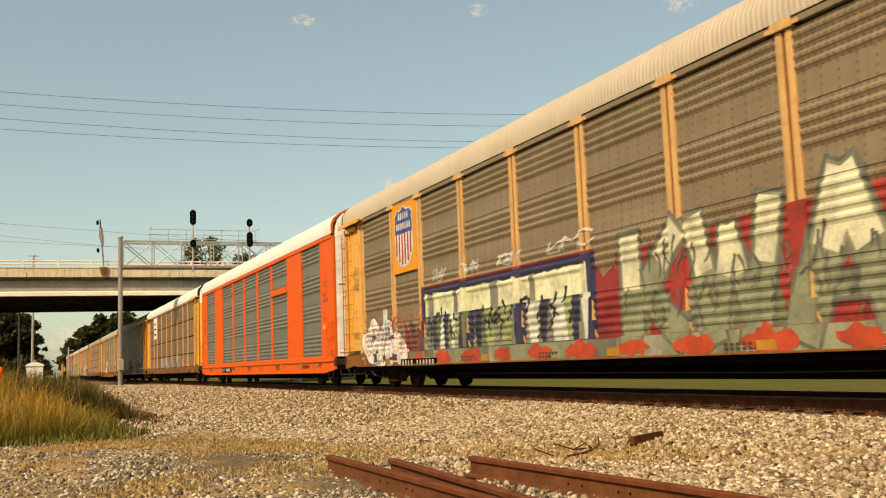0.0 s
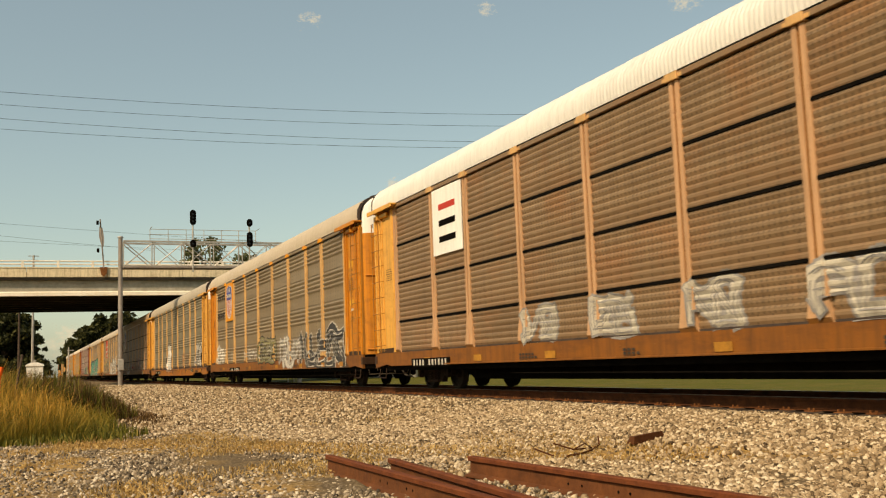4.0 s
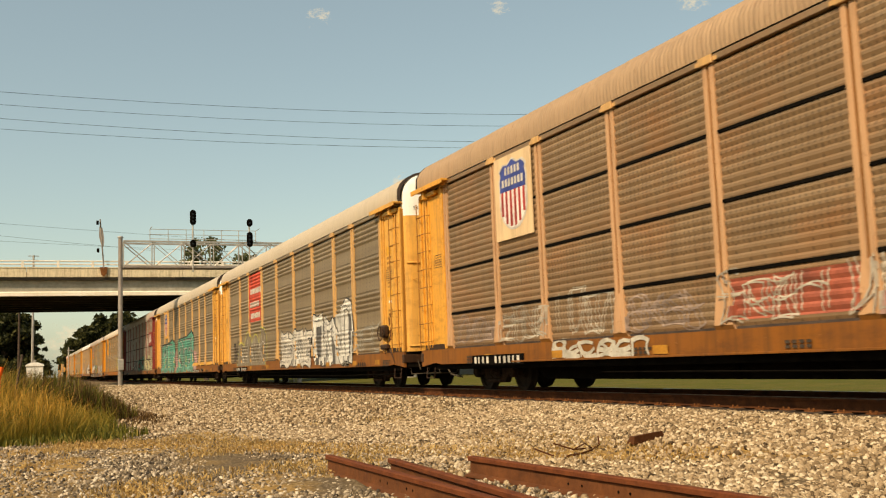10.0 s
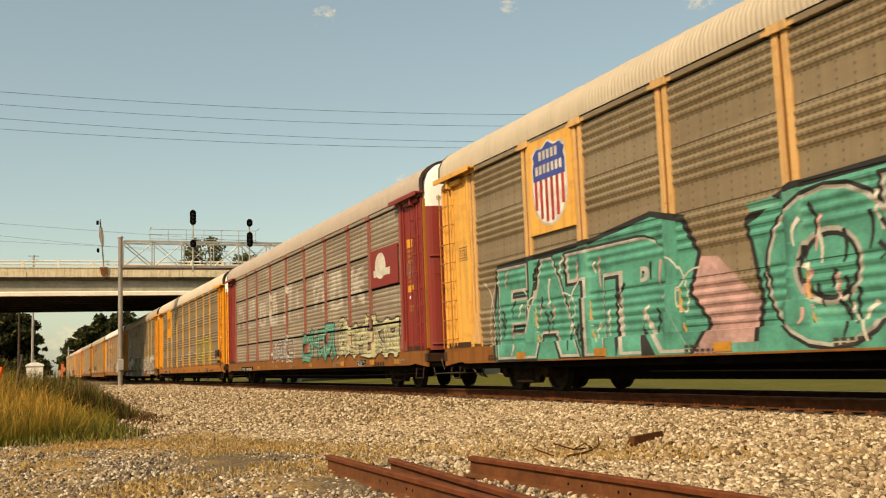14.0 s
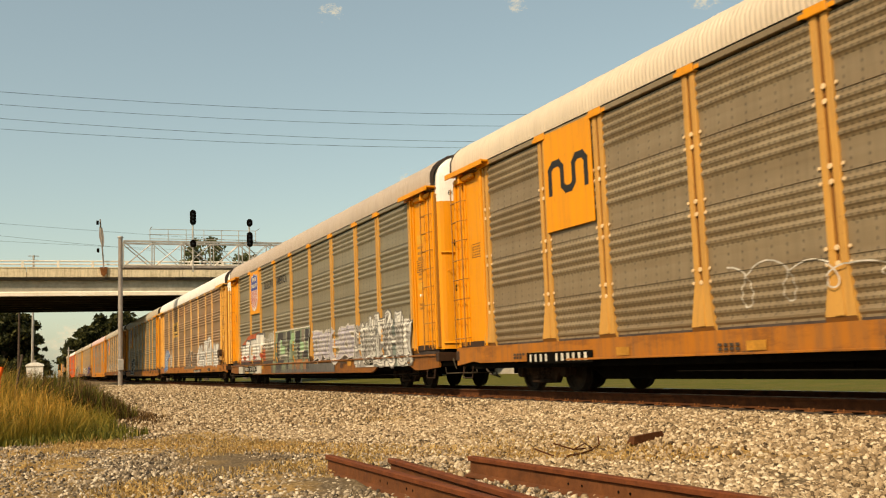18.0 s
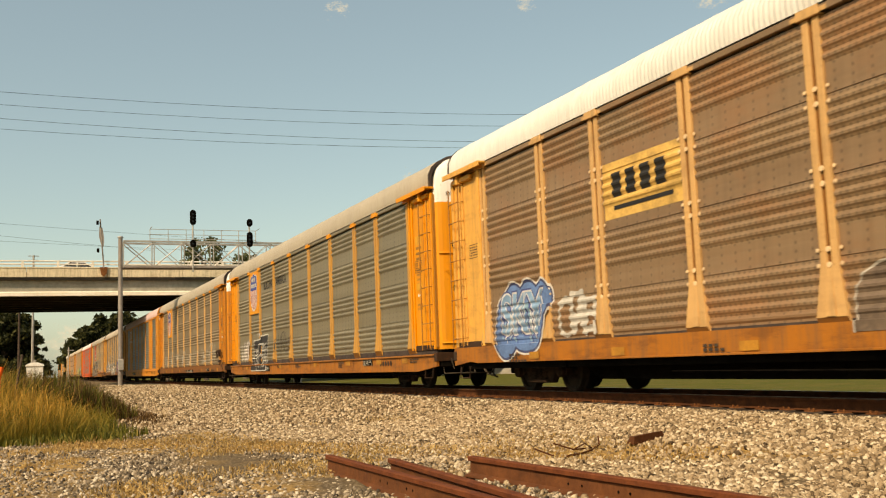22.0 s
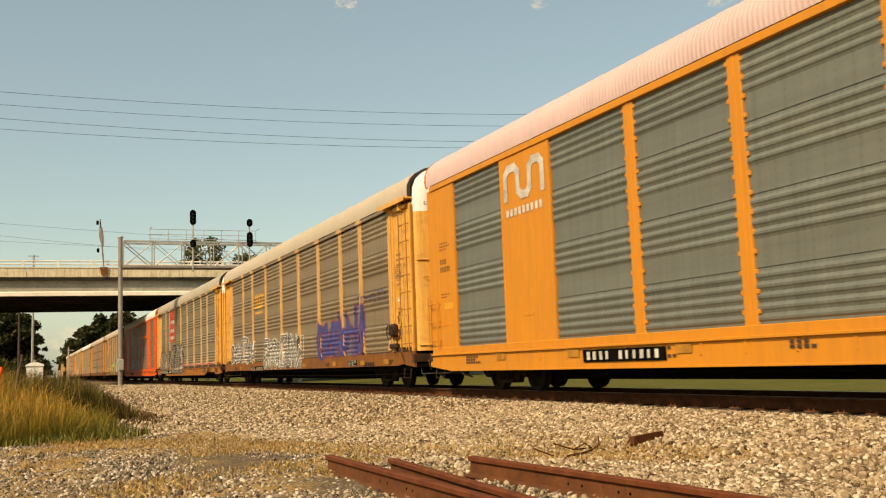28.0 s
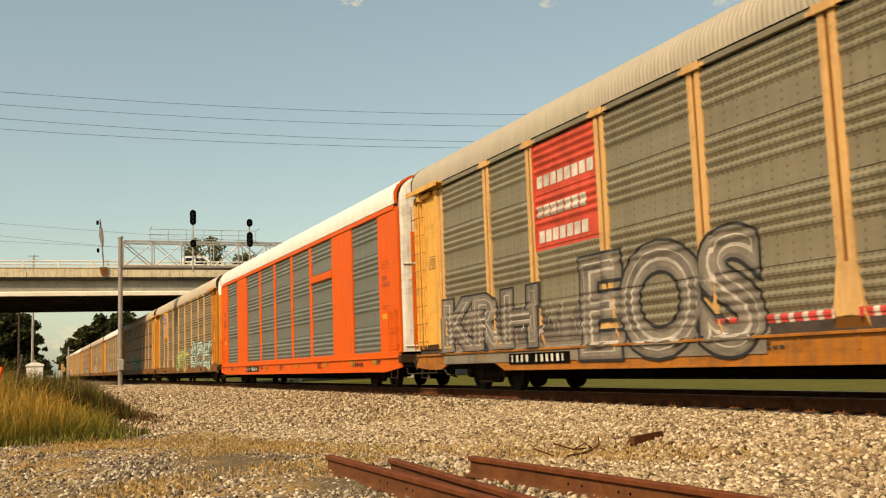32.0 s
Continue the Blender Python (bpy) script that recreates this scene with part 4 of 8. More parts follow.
def build_foreground():
    for x0, y0, x1, y1, z in ((3.09, 10.53, 3.068, 5.7, -0.49), (3.50, 9.64, 3.248, 5.7, -0.49), (4.18, 9.14, 4.60, 3.0, -0.48)):
        a = math.atan2(x1 - x0, y0 - y1)
        r = thing("stored_rail", "rusty red-brown length of rail lying on the gravel", "steel rail", "stored rails", (x0, y0, z), a)
        ln = math.hypot(x1 - x0, y1 - y0)
        s = Shape().prism([(u * 1.15, v * 1.12) for u, v in RAIL], "y", -ln, 0)
        ob = part("rail_bar", s, RAIL_RED, r)
        ob.data.materials.append(RAIL_TOP)
        for q in ob.data.polygons:
            q.material_index = 1 if q.center.z > 0.150 and abs(q.normal.y) < 0.5 else 0
        for k in (-1.75, -1.95, -2.45, -2.6):
            for s2 in (-1, 1):
                part("bolt_hole", Shape().lathe([(0, 0.014), (s2 * 0.003, 0.013)], "x", (s2 * 0.0115, k, 0.082), 8), BLACK, ob)
    st = thing("broken_tie_piece", "dark splintered piece of wood on the ballast", "wood scrap", at=(7.10, 10.18, -0.395))
    part("piece", Shape().add([(-0.34, -0.14, 0.0), (0.32, 0.14, 0.0), (0.34, 0.26, 0.0), (-0.32, 0.05, 0.0), (-0.31, -0.11, 0.09), (0.29, 0.15, 0.11), (0.24, 0.22, 0.10), (-0.28, 0.03, 0.08)], [(0, 1, 2, 3), (4, 7, 6, 5), (0, 4, 5, 1), (1, 5, 6, 2), (2, 6, 7, 3), (3, 7, 4, 0)]), RAIL_RUST, st)
    w = thing("wire_scrap", "bent rusty wire and twigs on the ballast", "wire", at=(6.05, 10.15, -0.47))
    part("wire", Shape().tube([(-0.35, -0.32, 0.03), (-0.1, -0.2, 0.03), (0.25, 0.1, 0.03), (0.55, 0.42, 0.05), (0.62, 0.55, 0.14)], 0.012, 5), RAIL_RUST, w)
    part("wire", Shape().tube([(-0.15, 0.35, 0.12), (0.05, 0.2, 0.04), (0.4, 0.35, 0.03)], 0.010, 5), RAIL_RUST, w)
    part("wire", Shape().tube([(-0.55, 0.1, 0.10), (-0.42, -0.15, 0.02)], 0.010, 5), RAIL_RUST, w)
    part("wire", Shape().tube([(0.1, 0.3, 0.03), (0.22, 0.22, 0.10), (0.38, 0.28, 0.02)], 0.009, 5), RAIL_RUST, w)


# ---- the autorack cars ----
# Car space: y along the car (its leading end at -y), x across (the side seen at -x), z = 0 on the rails.
POSTS = (-11.4, -8.75, -6.7, -4.07, -1.36, 1.36, 4.07, 6.7, 8.75, 11.4)
SLEEK_POSTS = (-4.1, -1.4, 1.4, 4.1)
P_LOW, P_TOP, FACE = 1.02, 4.96, 1.414
SHEET = 1.045  # height of one side sheet; four stand on one another, the lowest cut short


def ribs():
    """The side's outline, upwards: (z, how far it stands out). Each sheet has a plain foot and four rounded ribs above it."""
    out = []
    for k in range(4):
        z0, z1 = max(P_LOW, P_TOP - (4 - k) * SHEET), P_TOP - (3 - k) * SHEET
        out += [(z0, 0.014), (z0 + 0.05, 0.010)]
        n = 5 if k == 0 else 4
        if k:
            out.append((z0 + 0.26, 0.0))
        low = z1 - 0.045 - n * 0.149
        for j in range(n):
            c = low + j * 0.149
            out += [(c, 0.0), (c + 0.036, 0.014), (c + 0.062, 0.033), (c + 0.094, 0.036), (c + 0.124, 0.014)]
        out += [(z1 - 0.045, 0.0), (z1 - 0.006, 0.0)]
    return out


def old_ribs():
    """The older cars' sides: narrow ribs from top to bottom."""
    n = 30
    step = (P_TOP - P_LOW) / n
    return [(P_LOW + k * step + a * step, o) for k in range(n) for a, o in ((0.0, 0.0), (0.45, 0.024), (0.75, 0.024))] + [(P_TOP, 0.0)]


RIBS, OLD_RIBS = ribs(), old_ribs()
OLD_POSTS = POSTS + (99.0,)  # the last one marks the older side
RIB_Z, RIB_X = [r[0] for r in RIBS], [r[1] for r in RIBS]
OLD_Z, OLD_X = [r[0] for r in OLD_RIBS], [r[1] for r in OLD_RIBS]


def panel_mesh(width, mat, old=False):
    def make():
        s = Shape()
        line = OLD_RIBS if old else RIBS
        n = len(line)
        vs = [(-FACE - o, y, z) for y in (-width / 2, width / 2) for z, o in line]
        vs += [(-FACE + 0.03, y, z) for y in (-width / 2, width / 2) for z in (P_LOW, P_TOP)]
        fs = [(i, i + 1, n + i + 1, n + i) for i in range(n - 1)]
        b = 2 * n
        fs += [(b, b + 1, b + 3, b + 2), (0, n, b + 2, b), (n - 1, b + 1, b + 3, 2 * n - 1), tuple(range(n)) + (b + 1, b), tuple(range(n, 2 * n)) + (b + 3, b + 2)]
        return s.add(vs, fs).mesh("side_panel", mat)
    return cached(("panel", round(width, 2), mat.name, old), make)


def seam_mesh(width):
    """Dark gaps between stacked sheets of the older cars."""
    def make():
        s = Shape()
        for k in (1, 2, 3):
            z = P_TOP - k * SHEET
            s.box(-FACE - 0.04, -FACE + 0.01, -width / 2, width / 2, z - 0.025, z + 0.025)
        return s.mesh("seam", BLACK)
    return cached(("seam", round(width, 2)), make)


def post_mesh(mat, bolts=False, slim=False):
    """A double-flanged upright with a cap bracket and a flared foot."""
    def make():
        s = Shape()
        for a, b in ((-0.155, -0.038), (0.038, 0.155)):
            s.box(-1.462, -FACE + 0.02, a, b, 1.30, 5.0, 0.008)
        s.box(-1.430, -FACE + 0.02, -0.038, 0.038, 1.0, 5.0)
        for k in range(9):
            for y in (-0.115, 0.115):
                s.box(-1.468, -1.45, y - 0.014, y + 0.014, 1.5 + k * 0.41, 1.53 + k * 0.41)
        s.box(-1.512, -FACE + 0.02, -0.20, 0.20, 4.96, 5.10, 0.012)
        s.box(-1.485, -FACE + 0.02, -0.33, 0.33, 4.985, 5.06, 0.008)
        box_f = [(0, 1, 2, 3), (4, 7, 6, 5), (0, 4, 5, 1), (1, 5, 6, 2), (2, 6, 7, 3), (3, 7, 4, 0)]

        def wedge(z0, z1, h0, h1, x0, x1, back):
            s.add([(x0, -h0, z0), (x0, h0, z0), (x1, h1, z1), (x1, -h1, z1), (back, -h0, z0), (back, h0, z0), (back, h1, z1), (back, -h1, z1)], box_f)
        wedge(1.74, 1.06, 0.155, 0.26, -1.458, -1.490, -FACE)
        wedge(1.06, 0.90, 0.26, 0.28, -1.490, -1.425, -1.40)
        wedge(1.74, 1.07, 0.012, 0.085, -1.458, -1.508, -1.46)
        if bolts:
            for k in range(1, 4):
                for dz in (-0.10, 0.10):
                    for y in (-0.20, 0.0, 0.20):
                        s.lathe([(0, 0.042 if y == 0 else 0.03), (-0.010, 0.036 if y == 0 else 0.024)], "x", (-1.46 if y == 0 else -1.445, y, P_TOP - k * SHEET + dz), 8)
        if slim:
            s.v = [(q[0], q[1] * 0.8, q[2]) for q in s.v]
        me = s.mesh("post", POST_OLD if slim and mat is not OXIDE else POST_NEW if mat is YELLOW_NEW else POST if mat in (YELLOW, YELLOW_PALE, YELLOW_NEW, YELLOW_RUSTY) else POST_RED if mat is OXIDE else mat)
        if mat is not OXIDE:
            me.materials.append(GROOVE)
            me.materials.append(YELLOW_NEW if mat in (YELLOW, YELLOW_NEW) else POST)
            for q in me.polygons:
                if q.center.z > 4.95 and q.center.x < -1.46:
                    q.material_index = 2
            if bolts:
                me.materials.append(BOLT)
                for q in me.polygons:
                    if len(q.vertices) == 8 or (q.area < 0.0008 and q.center.z < 4.9 and min(abs(q.center.z - (P_TOP - k * SHEET + d)) for k in (1, 2, 3) for d in (-0.1, 0.1)) < 0.046 and abs(abs(q.center.y) - 0.115) > 0.03):
                        q.material_index = 3
            # faces sunk in the groove coloured dark, adding to the shade there
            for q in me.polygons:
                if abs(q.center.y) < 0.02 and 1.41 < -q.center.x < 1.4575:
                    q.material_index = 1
        return me
    return cached(("post", mat.name, bolts, slim), make)


def slim_post_mesh(mat, half):
    def make():
        s = Shape().box(-1.47 if half > 0.3 else -1.460, -FACE + 0.02, -half, half, 0.98, 5.0, 0.01)
        if half < 0.3:
            s.box(-1.472, -1.44, -0.02, 0.02, 1.0, 4.98, 0.006)
            for k in range(14):
                for y in (-half - 0.02, half + 0.02):
                    s.box(-1.457, -FACE, y - 0.03, y + 0.03, 1.18 + k * 0.28, 1.25 + k * 0.28, 0.008)
        else:
            # pressed ribs, seams and bolt rows of the wide sheets
            for y in (-half + 0.03, half - 0.03):
                s.box(-1.482, -1.46, y - 0.025, y + 0.025, 1.0, 4.98, 0.006)
            for y in (-0.30, 0.30) if half > 0.9 else (0.2,):
                s.box(-1.479, -1.46, y - 0.02, y + 0.02, 1.15, 4.9, 0.006)
            for k in range(16):
                for y in (-half + 0.12, -0.05, half - 0.12):
                    s.box(-1.477, -1.465, y - 0.012, y + 0.012, 1.2 + k * 0.24, 1.224 + k * 0.24)
            for j in range(5):
                s.box(-1.485, -1.46, -0.4 + j * 0.17, -0.34 + j * 0.17, 1.55, 1.62, 0.006)
        return s.mesh("post", mat)
    return cached(("slim", mat.name, half), make)


ROOF_LINE = [(-1.495, 5.10), (-1.510, 5.22), (-1.50, 5.42), (-1.41, 5.60), (-1.26, 5.74), (-1.02, 5.87), (-0.70, 5.955), (-0.35, 6.0), (0, 6.015)]
ROOF_LINE += [(-x, z) for x, z in ROOF_LINE[-2::-1]]


def roof_mesh(mat, half=13.1):
    """A rounded roof of cross-wise corrugated sheet."""
    def make():
        n, step = len(ROOF_LINE), 0.105
        ys, k = [], 0
        m = int(2 * half / step)
        for i in range(m):
            y = -half + i * step
            seam = 0.005 if i % 17 == 6 else 0.0
            ys += [(y, 0.0), (y + step * 0.35, 0.0), (y + step * 0.5, 0.013 + seam), (y + step * 0.85, 0.013 + seam)]
        vs = []
        for y, o in ys:
            for i, (x, z) in enumerate(ROOF_LINE):
                a, b = ROOF_LINE[max(i - 1, 0)], ROOF_LINE[min(i + 1, n - 1)]
                t = Vector((b[0] - a[0], b[1] - a[1])).normalized()
                vs.append((x - t.y * o, y, z + t.x * o))
        fs = [(j * n + i, j * n + i + 1, (j + 1) * n + i + 1, (j + 1) * n + i) for j in range(len(ys) - 1) for i in range(n - 1)]
        return raw_mesh("roof", vs, fs, mat)
    return cached(("roof", mat.name, half), make)


def roof_frame_mesh(e, mat):
    """The dark bent angle that closes the roof's end."""
    def make():
        vs = []
        for y, o in ((13.055, 0.02), (13.105, 0.02), (13.105, -0.06), (13.055, -0.02)):
            for i, (x, z) in enumerate(ROOF_LINE):
                vs.append((x * (1 + o / 1.5), e * y, z + o * (0.4 + 0.6 * (1 - abs(x) / 1.5))))
        n = len(ROOF_LINE)
        fs = [(j * n + i, j * n + i + 1, (j + 1) % 4 * n + i + 1, (j + 1) % 4 * n + i) for j in range(4) for i in range(n - 1)]
        fs += [(0, n, 2 * n, 3 * n), (n - 1, 2 * n - 1, 3 * n - 1, 4 * n - 1)]
        return Shape().add(vs, fs).mesh("roof_end_frame", mat)
    return cached(("roof_frame", e, mat.name), make)


def end_curve(top=1.0):
    """Plan of the bulging end doors, from side to side, as (x, y outwards)."""
    pts = []
    for k in range(17):
        a = math.pi * k / 16
        c, s = math.cos(a), math.sin(a)
        pts.append((-1.40 * math.copysign(abs(c) ** 0.62, c) * top, 0.30 * s ** 0.55))
    return pts


def end_door_mesh(mat, e, leaf):
    """One leaf of the rounded end door; e: which end, leaf: which half."""
    def make():
        c = end_curve()
        c = c[:9] if leaf < 0 else c[8:]
        n = len(c)
        rows = [(1.0, 1.0), (4.70, 1.0)]
        vs = [(x * q, e * (13.0 + y), z) for z, q in rows for x, y in c] + [(x * 0.97, e * (12.95 + y * 0.95), z) for z, q in rows for x, y in c]
        fs = [(i, i + 1, n + i + 1, n + i) for i in range(n - 1)] + [(2 * n + i, 2 * n + i + 1, 3 * n + i + 1, 3 * n + i) for i in range(n - 1)]
        fs += [(i, i + 1, 2 * n + i + 1, 2 * n + i) for i in range(n - 1)] + [(n + i, n + i + 1, 3 * n + i + 1, 3 * n + i) for i in range(n - 1)]
        fs += [(0, n, 3 * n, 2 * n), (n - 1, 2 * n - 1, 4 * n - 1, 3 * n - 1)]
        s = Shape().add(vs, fs)
        for z in (1.15, 3.4):
            k = 2 if leaf < 0 else 0
            pts = [(x * 1.01, e * (13.01 + y * 1.02), z) for x, y in c[k:n - 2 + k]]
            s.tube(pts, 0.03, 5)
        return s.mesh("end_door", mat)
    return cached(("door", mat.name, e, leaf), make)


def door_panel_mesh(mat, e, leaf):
    """A coloured sheet fixed on the face of an end door's leaf."""
    def make():
        c = end_curve()
        c = [p for p in c if leaf * p[0] > -0.001 and abs(p[0]) < 1.22]
        n = len(c)
        vs = [(x * q, e * (13.0 + y + o), z) for q, o in ((1.012, 0.014), (1.0, 0.0)) for z in (1.08, 4.28) for x, y in c]
        fs = [(i, i + 1, n + i + 1, n + i) for i in range(n - 1)] + [(a * n + i, a * n + i + 1, (a + 2) * n + i + 1, (a + 2) * n + i) for a in (0, 1) for i in range(n - 1)]
        fs += [(0, n, 3 * n, 2 * n), (n - 1, 2 * n - 1, 4 * n - 1, 3 * n - 1)]
        return Shape().add(vs, fs).mesh("door_panel", mat)
    return cached(("door_panel", mat.name, e, leaf), make)


def end_cap_mesh(mat, e):
    """The dome over the end doors, up to the roof line."""
    def make():
        rows = [(4.70, 1.0, 1.0), (5.05, 1.0, 1.0), (5.35, 0.985, 0.97), (5.58, 0.93, 0.86), (5.78, 0.80, 0.66), (5.92, 0.58, 0.40), (5.99, 0.30, 0.1)]
        c = end_curve()
        n = len(c)
        vs = [(x * a, e * (12.99 + y * b), z) for z, a, b in rows for x, y in c]
        fs = [(j * n + i, j * n + i + 1, (j + 1) * n + i + 1, (j + 1) * n + i) for j in range(len(rows) - 1) for i in range(n - 1)]
        return Shape().add(vs, fs + [tuple(range((len(rows) - 1) * n, len(rows) * n))]).mesh("end_cap", mat)
    return cached(("cap", mat.name, e), make)


def corner_parts(car, mat, e, rz):
    """The plain sheet beside the end door, with its guide posts, ribs and foot."""
    def box_part(name, x0, x1, y0, y1, z0, z1, c):
        me = cached((name, mat.name, e, y0), lambda: Shape().box(x0, x1, *sorted((e * y0, e * y1)), z0, z1, c).mesh(name, mat))
        part(name, me, None, car, rz=rz)
    box_part("corner_sheet", -1.43, -1.38, 11.52, 13.02, 1.12, 4.98, 0.006)
    box_part("guide_post", -1.50, -1.43, 11.50, 11.58, 1.0, 5.0, 0.01)
    box_part("guide_post", -1.475, -1.43, 11.64, 11.70, 1.0, 4.98, 0.008)
    box_part("corner_post", -1.49, -1.40, 12.95, 13.05, 1.0, 4.95, 0.012)
    for y in (12.46, 12.62, 12.80):
        box_part("rib", -1.465, -1.42, y, y + 0.05, 1.03, 4.9, 0.012)
    me = cached(("foot", e), lambda: Shape().box(-1.46, -1.38, *sorted((e * 11.55, e * 13.0)), 0.994, 1.12).mesh("foot_rail", END_RUST))
    part("foot_rail", me, None, car, "rusty foot rail under the corner sheet", rz=rz)
    # brown strip drawn for the shaded recess between corner post and door
    me = cached(("shade_strip", e), lambda: Shape().box(-1.45, -1.36, *sorted((e * 13.052, e * 13.10)), 1.05, 4.9).mesh("door_seal", LADDER))
    part("door_seal", me, None, car, rz=rz)


def hood_mesh(mat, e):
    def make():
        s = Shape()
        s.box(-1.665, -1.40, *sorted((e * 11.1, e * 13.12)), 5.05, 5.10, 0.012)
        s.box(-1.675, -1.645, *sorted((e * 11.1, e * 13.12)), 4.985, 5.105, 0.008)
        s.box(-1.54, -1.44, *sorted((e * 11.9, e * 12.9)), 4.84, 4.96, 0.02)
        s.box(-1.60, -1.44, *sorted((e * 12.45, e * 12.55)), 4.80, 5.04, 0.01)
        return s.mesh("door_hood", mat)
    return cached(("hood", mat.name, e), make)


def ladder_mesh(mat, e, top=4.75, low=1.0):
    def make():
        s = Shape()
        a, b = e * 12.46, e * 13.0
        for y in (a, b):
            s.tube([(-1.58, y, low), (-1.58, y, top)], 0.016, 5)
        z = low + 0.2
        while z < top - 0.1:
            s.tube([(-1.44, a, z + 0.02), (-1.59, a, z), (-1.59, b, z), (-1.44, b, z + 0.02)], 0.013, 5)
            z += 0.455
        return s.mesh("ladder", mat)
    return cached(("ladder", mat.name, e, top), make)


def end_fittings(car, mat, e, black_latch=False):
    me = cached(("hold", mat.name, e), lambda: Shape().tube([(-1.2, e * 13.15, 2.95), (-1.2, e * 13.32, 2.95), (-0.5, e * 13.38, 2.95), (-0.5, e * 13.26, 2.95)], 0.012, 5).mesh("handhold", mat))
    part("handhold", me, None, car)
    for z in (3.55, 2.42) if black_latch else (3.55,):
        if black_latch:
            me = cached(("black_slot", e, z), lambda: Shape().box(-1.02, -0.36, *sorted((e * 13.24, e * 13.36)), z, z + 0.17, 0.02).box(-0.85, -0.6, *sorted((e * 13.35, e * 13.38)), z + 0.05, z + 0.10, 0.008).mesh("latch", BLACK))
        else:
            me = cached(("slot", e), lambda: Shape().box(-0.72, -0.46, *sorted((e * 13.26, e * 13.33)), 3.58, 3.68, 0.01).mesh("latch", LADDER))
        part("latch", me, None, car, "black door latch" if black_latch else "brown door latch")
    me = cached(("hatch", mat.name, e), lambda: Shape().box(-0.95, -0.55, *sorted((e * 13.25, e * 13.29)), 1.35, 2.3, 0.01).mesh("hatch", mat))
    part("hatch", me, None, car)
    me = cached(("edge", e), lambda: Shape().box(-0.98, -0.95, *sorted((e * 13.26, e * 13.315)), 1.33, 2.33).box(-0.55, -0.52, *sorted((e * 13.26, e * 13.315)), 1.33, 2.33).box(-0.95, -0.55, *sorted((e * 13.26, e * 13.315)), 2.30, 2.34).mesh("hatch_edge", GROOVE))
    part("hatch_edge", me, None, car)
    ink = cached("door_ink", lambda: spray((0.34, 0.15, 0.03)))

    def lines():
        m = Shape()
        rng = random.Random(3)
        for z in (3.40, 3.32, 2.62, 2.54, 2.46):
            x = -0.98
            while x < -0.35:
                w = rng.uniform(0.03, 0.09)
                m.box(x, x + w, *sorted((e * 13.296, e * 13.318)), z, z + 0.045)
                x += w + 0.03
        return m.mesh("marking", ink)
    tagged(part("marking", cached(("doorlines", e), lines), None, car), kind="stuff")


def sill_mesh(mat, sleek, lo=0.46, notch=False, tall=False):
    def make():
        s = Shape()
        top = 0.992 if tall else 0.86
        out = [(-13.15, top), (13.15, top), (13.15, 0.58), (12.3, lo + 0.04), (11.9, lo), (-11.9, lo), (-12.3, lo + 0.04), (-13.15, 0.58)] if not notch else [(-13.15, 0.86), (13.15, 0.86), (13.15, 0.56), (12.2, 0.50), (11.55, 0.50), (11.15, lo + 0.16), (8.6, lo + 0.16), (8.1, lo), (-8.1, lo), (-8.6, lo + 0.16), (-11.15, lo + 0.16), (-11.55, 0.50), (-12.2, 0.50), (-13.15, 0.56)]
        s.prism(out, "x", -1.50, -1.44)
        if not tall:
            s.box(-1.55, -1.44, -13.0, 13.0, 0.84, 0.885, 0.006)
        s.box(-1.53, -1.44, -8.1, 8.1, lo - 0.005, lo + 0.03, 0.005)
        for i in range(26):
            y = -12.5 + i
            s.box(-1.503 if tall else -1.515, -1.49, y - 0.02, y + 0.02, lo + 0.18, 0.85, 0.004)
        if sleek:
            s.box(-1.50, -1.40, -13.0, 13.0, 0.86, 1.03, 0.01)
        return s.mesh("side_sill", mat)
    return cached(("sill", mat.name, sleek, lo, notch, tall), make)


def slot_mesh():
    return cached("slot", lambda: Shape().box(-1.43, -1.36, -13.0, 13.0, 0.86, 1.03).mesh("deck_edge", DECK))


def toprail_mesh(mat, sleek):
    def make():
        s = Shape()
        s.box(-1.50 if sleek else -1.484, -1.36, -12.9, 12.9, 4.955 if sleek else 4.985, 5.088, 0.008)
        return s.mesh("top_rail", mat)
    return cached(("rail", mat.name, sleek), make)


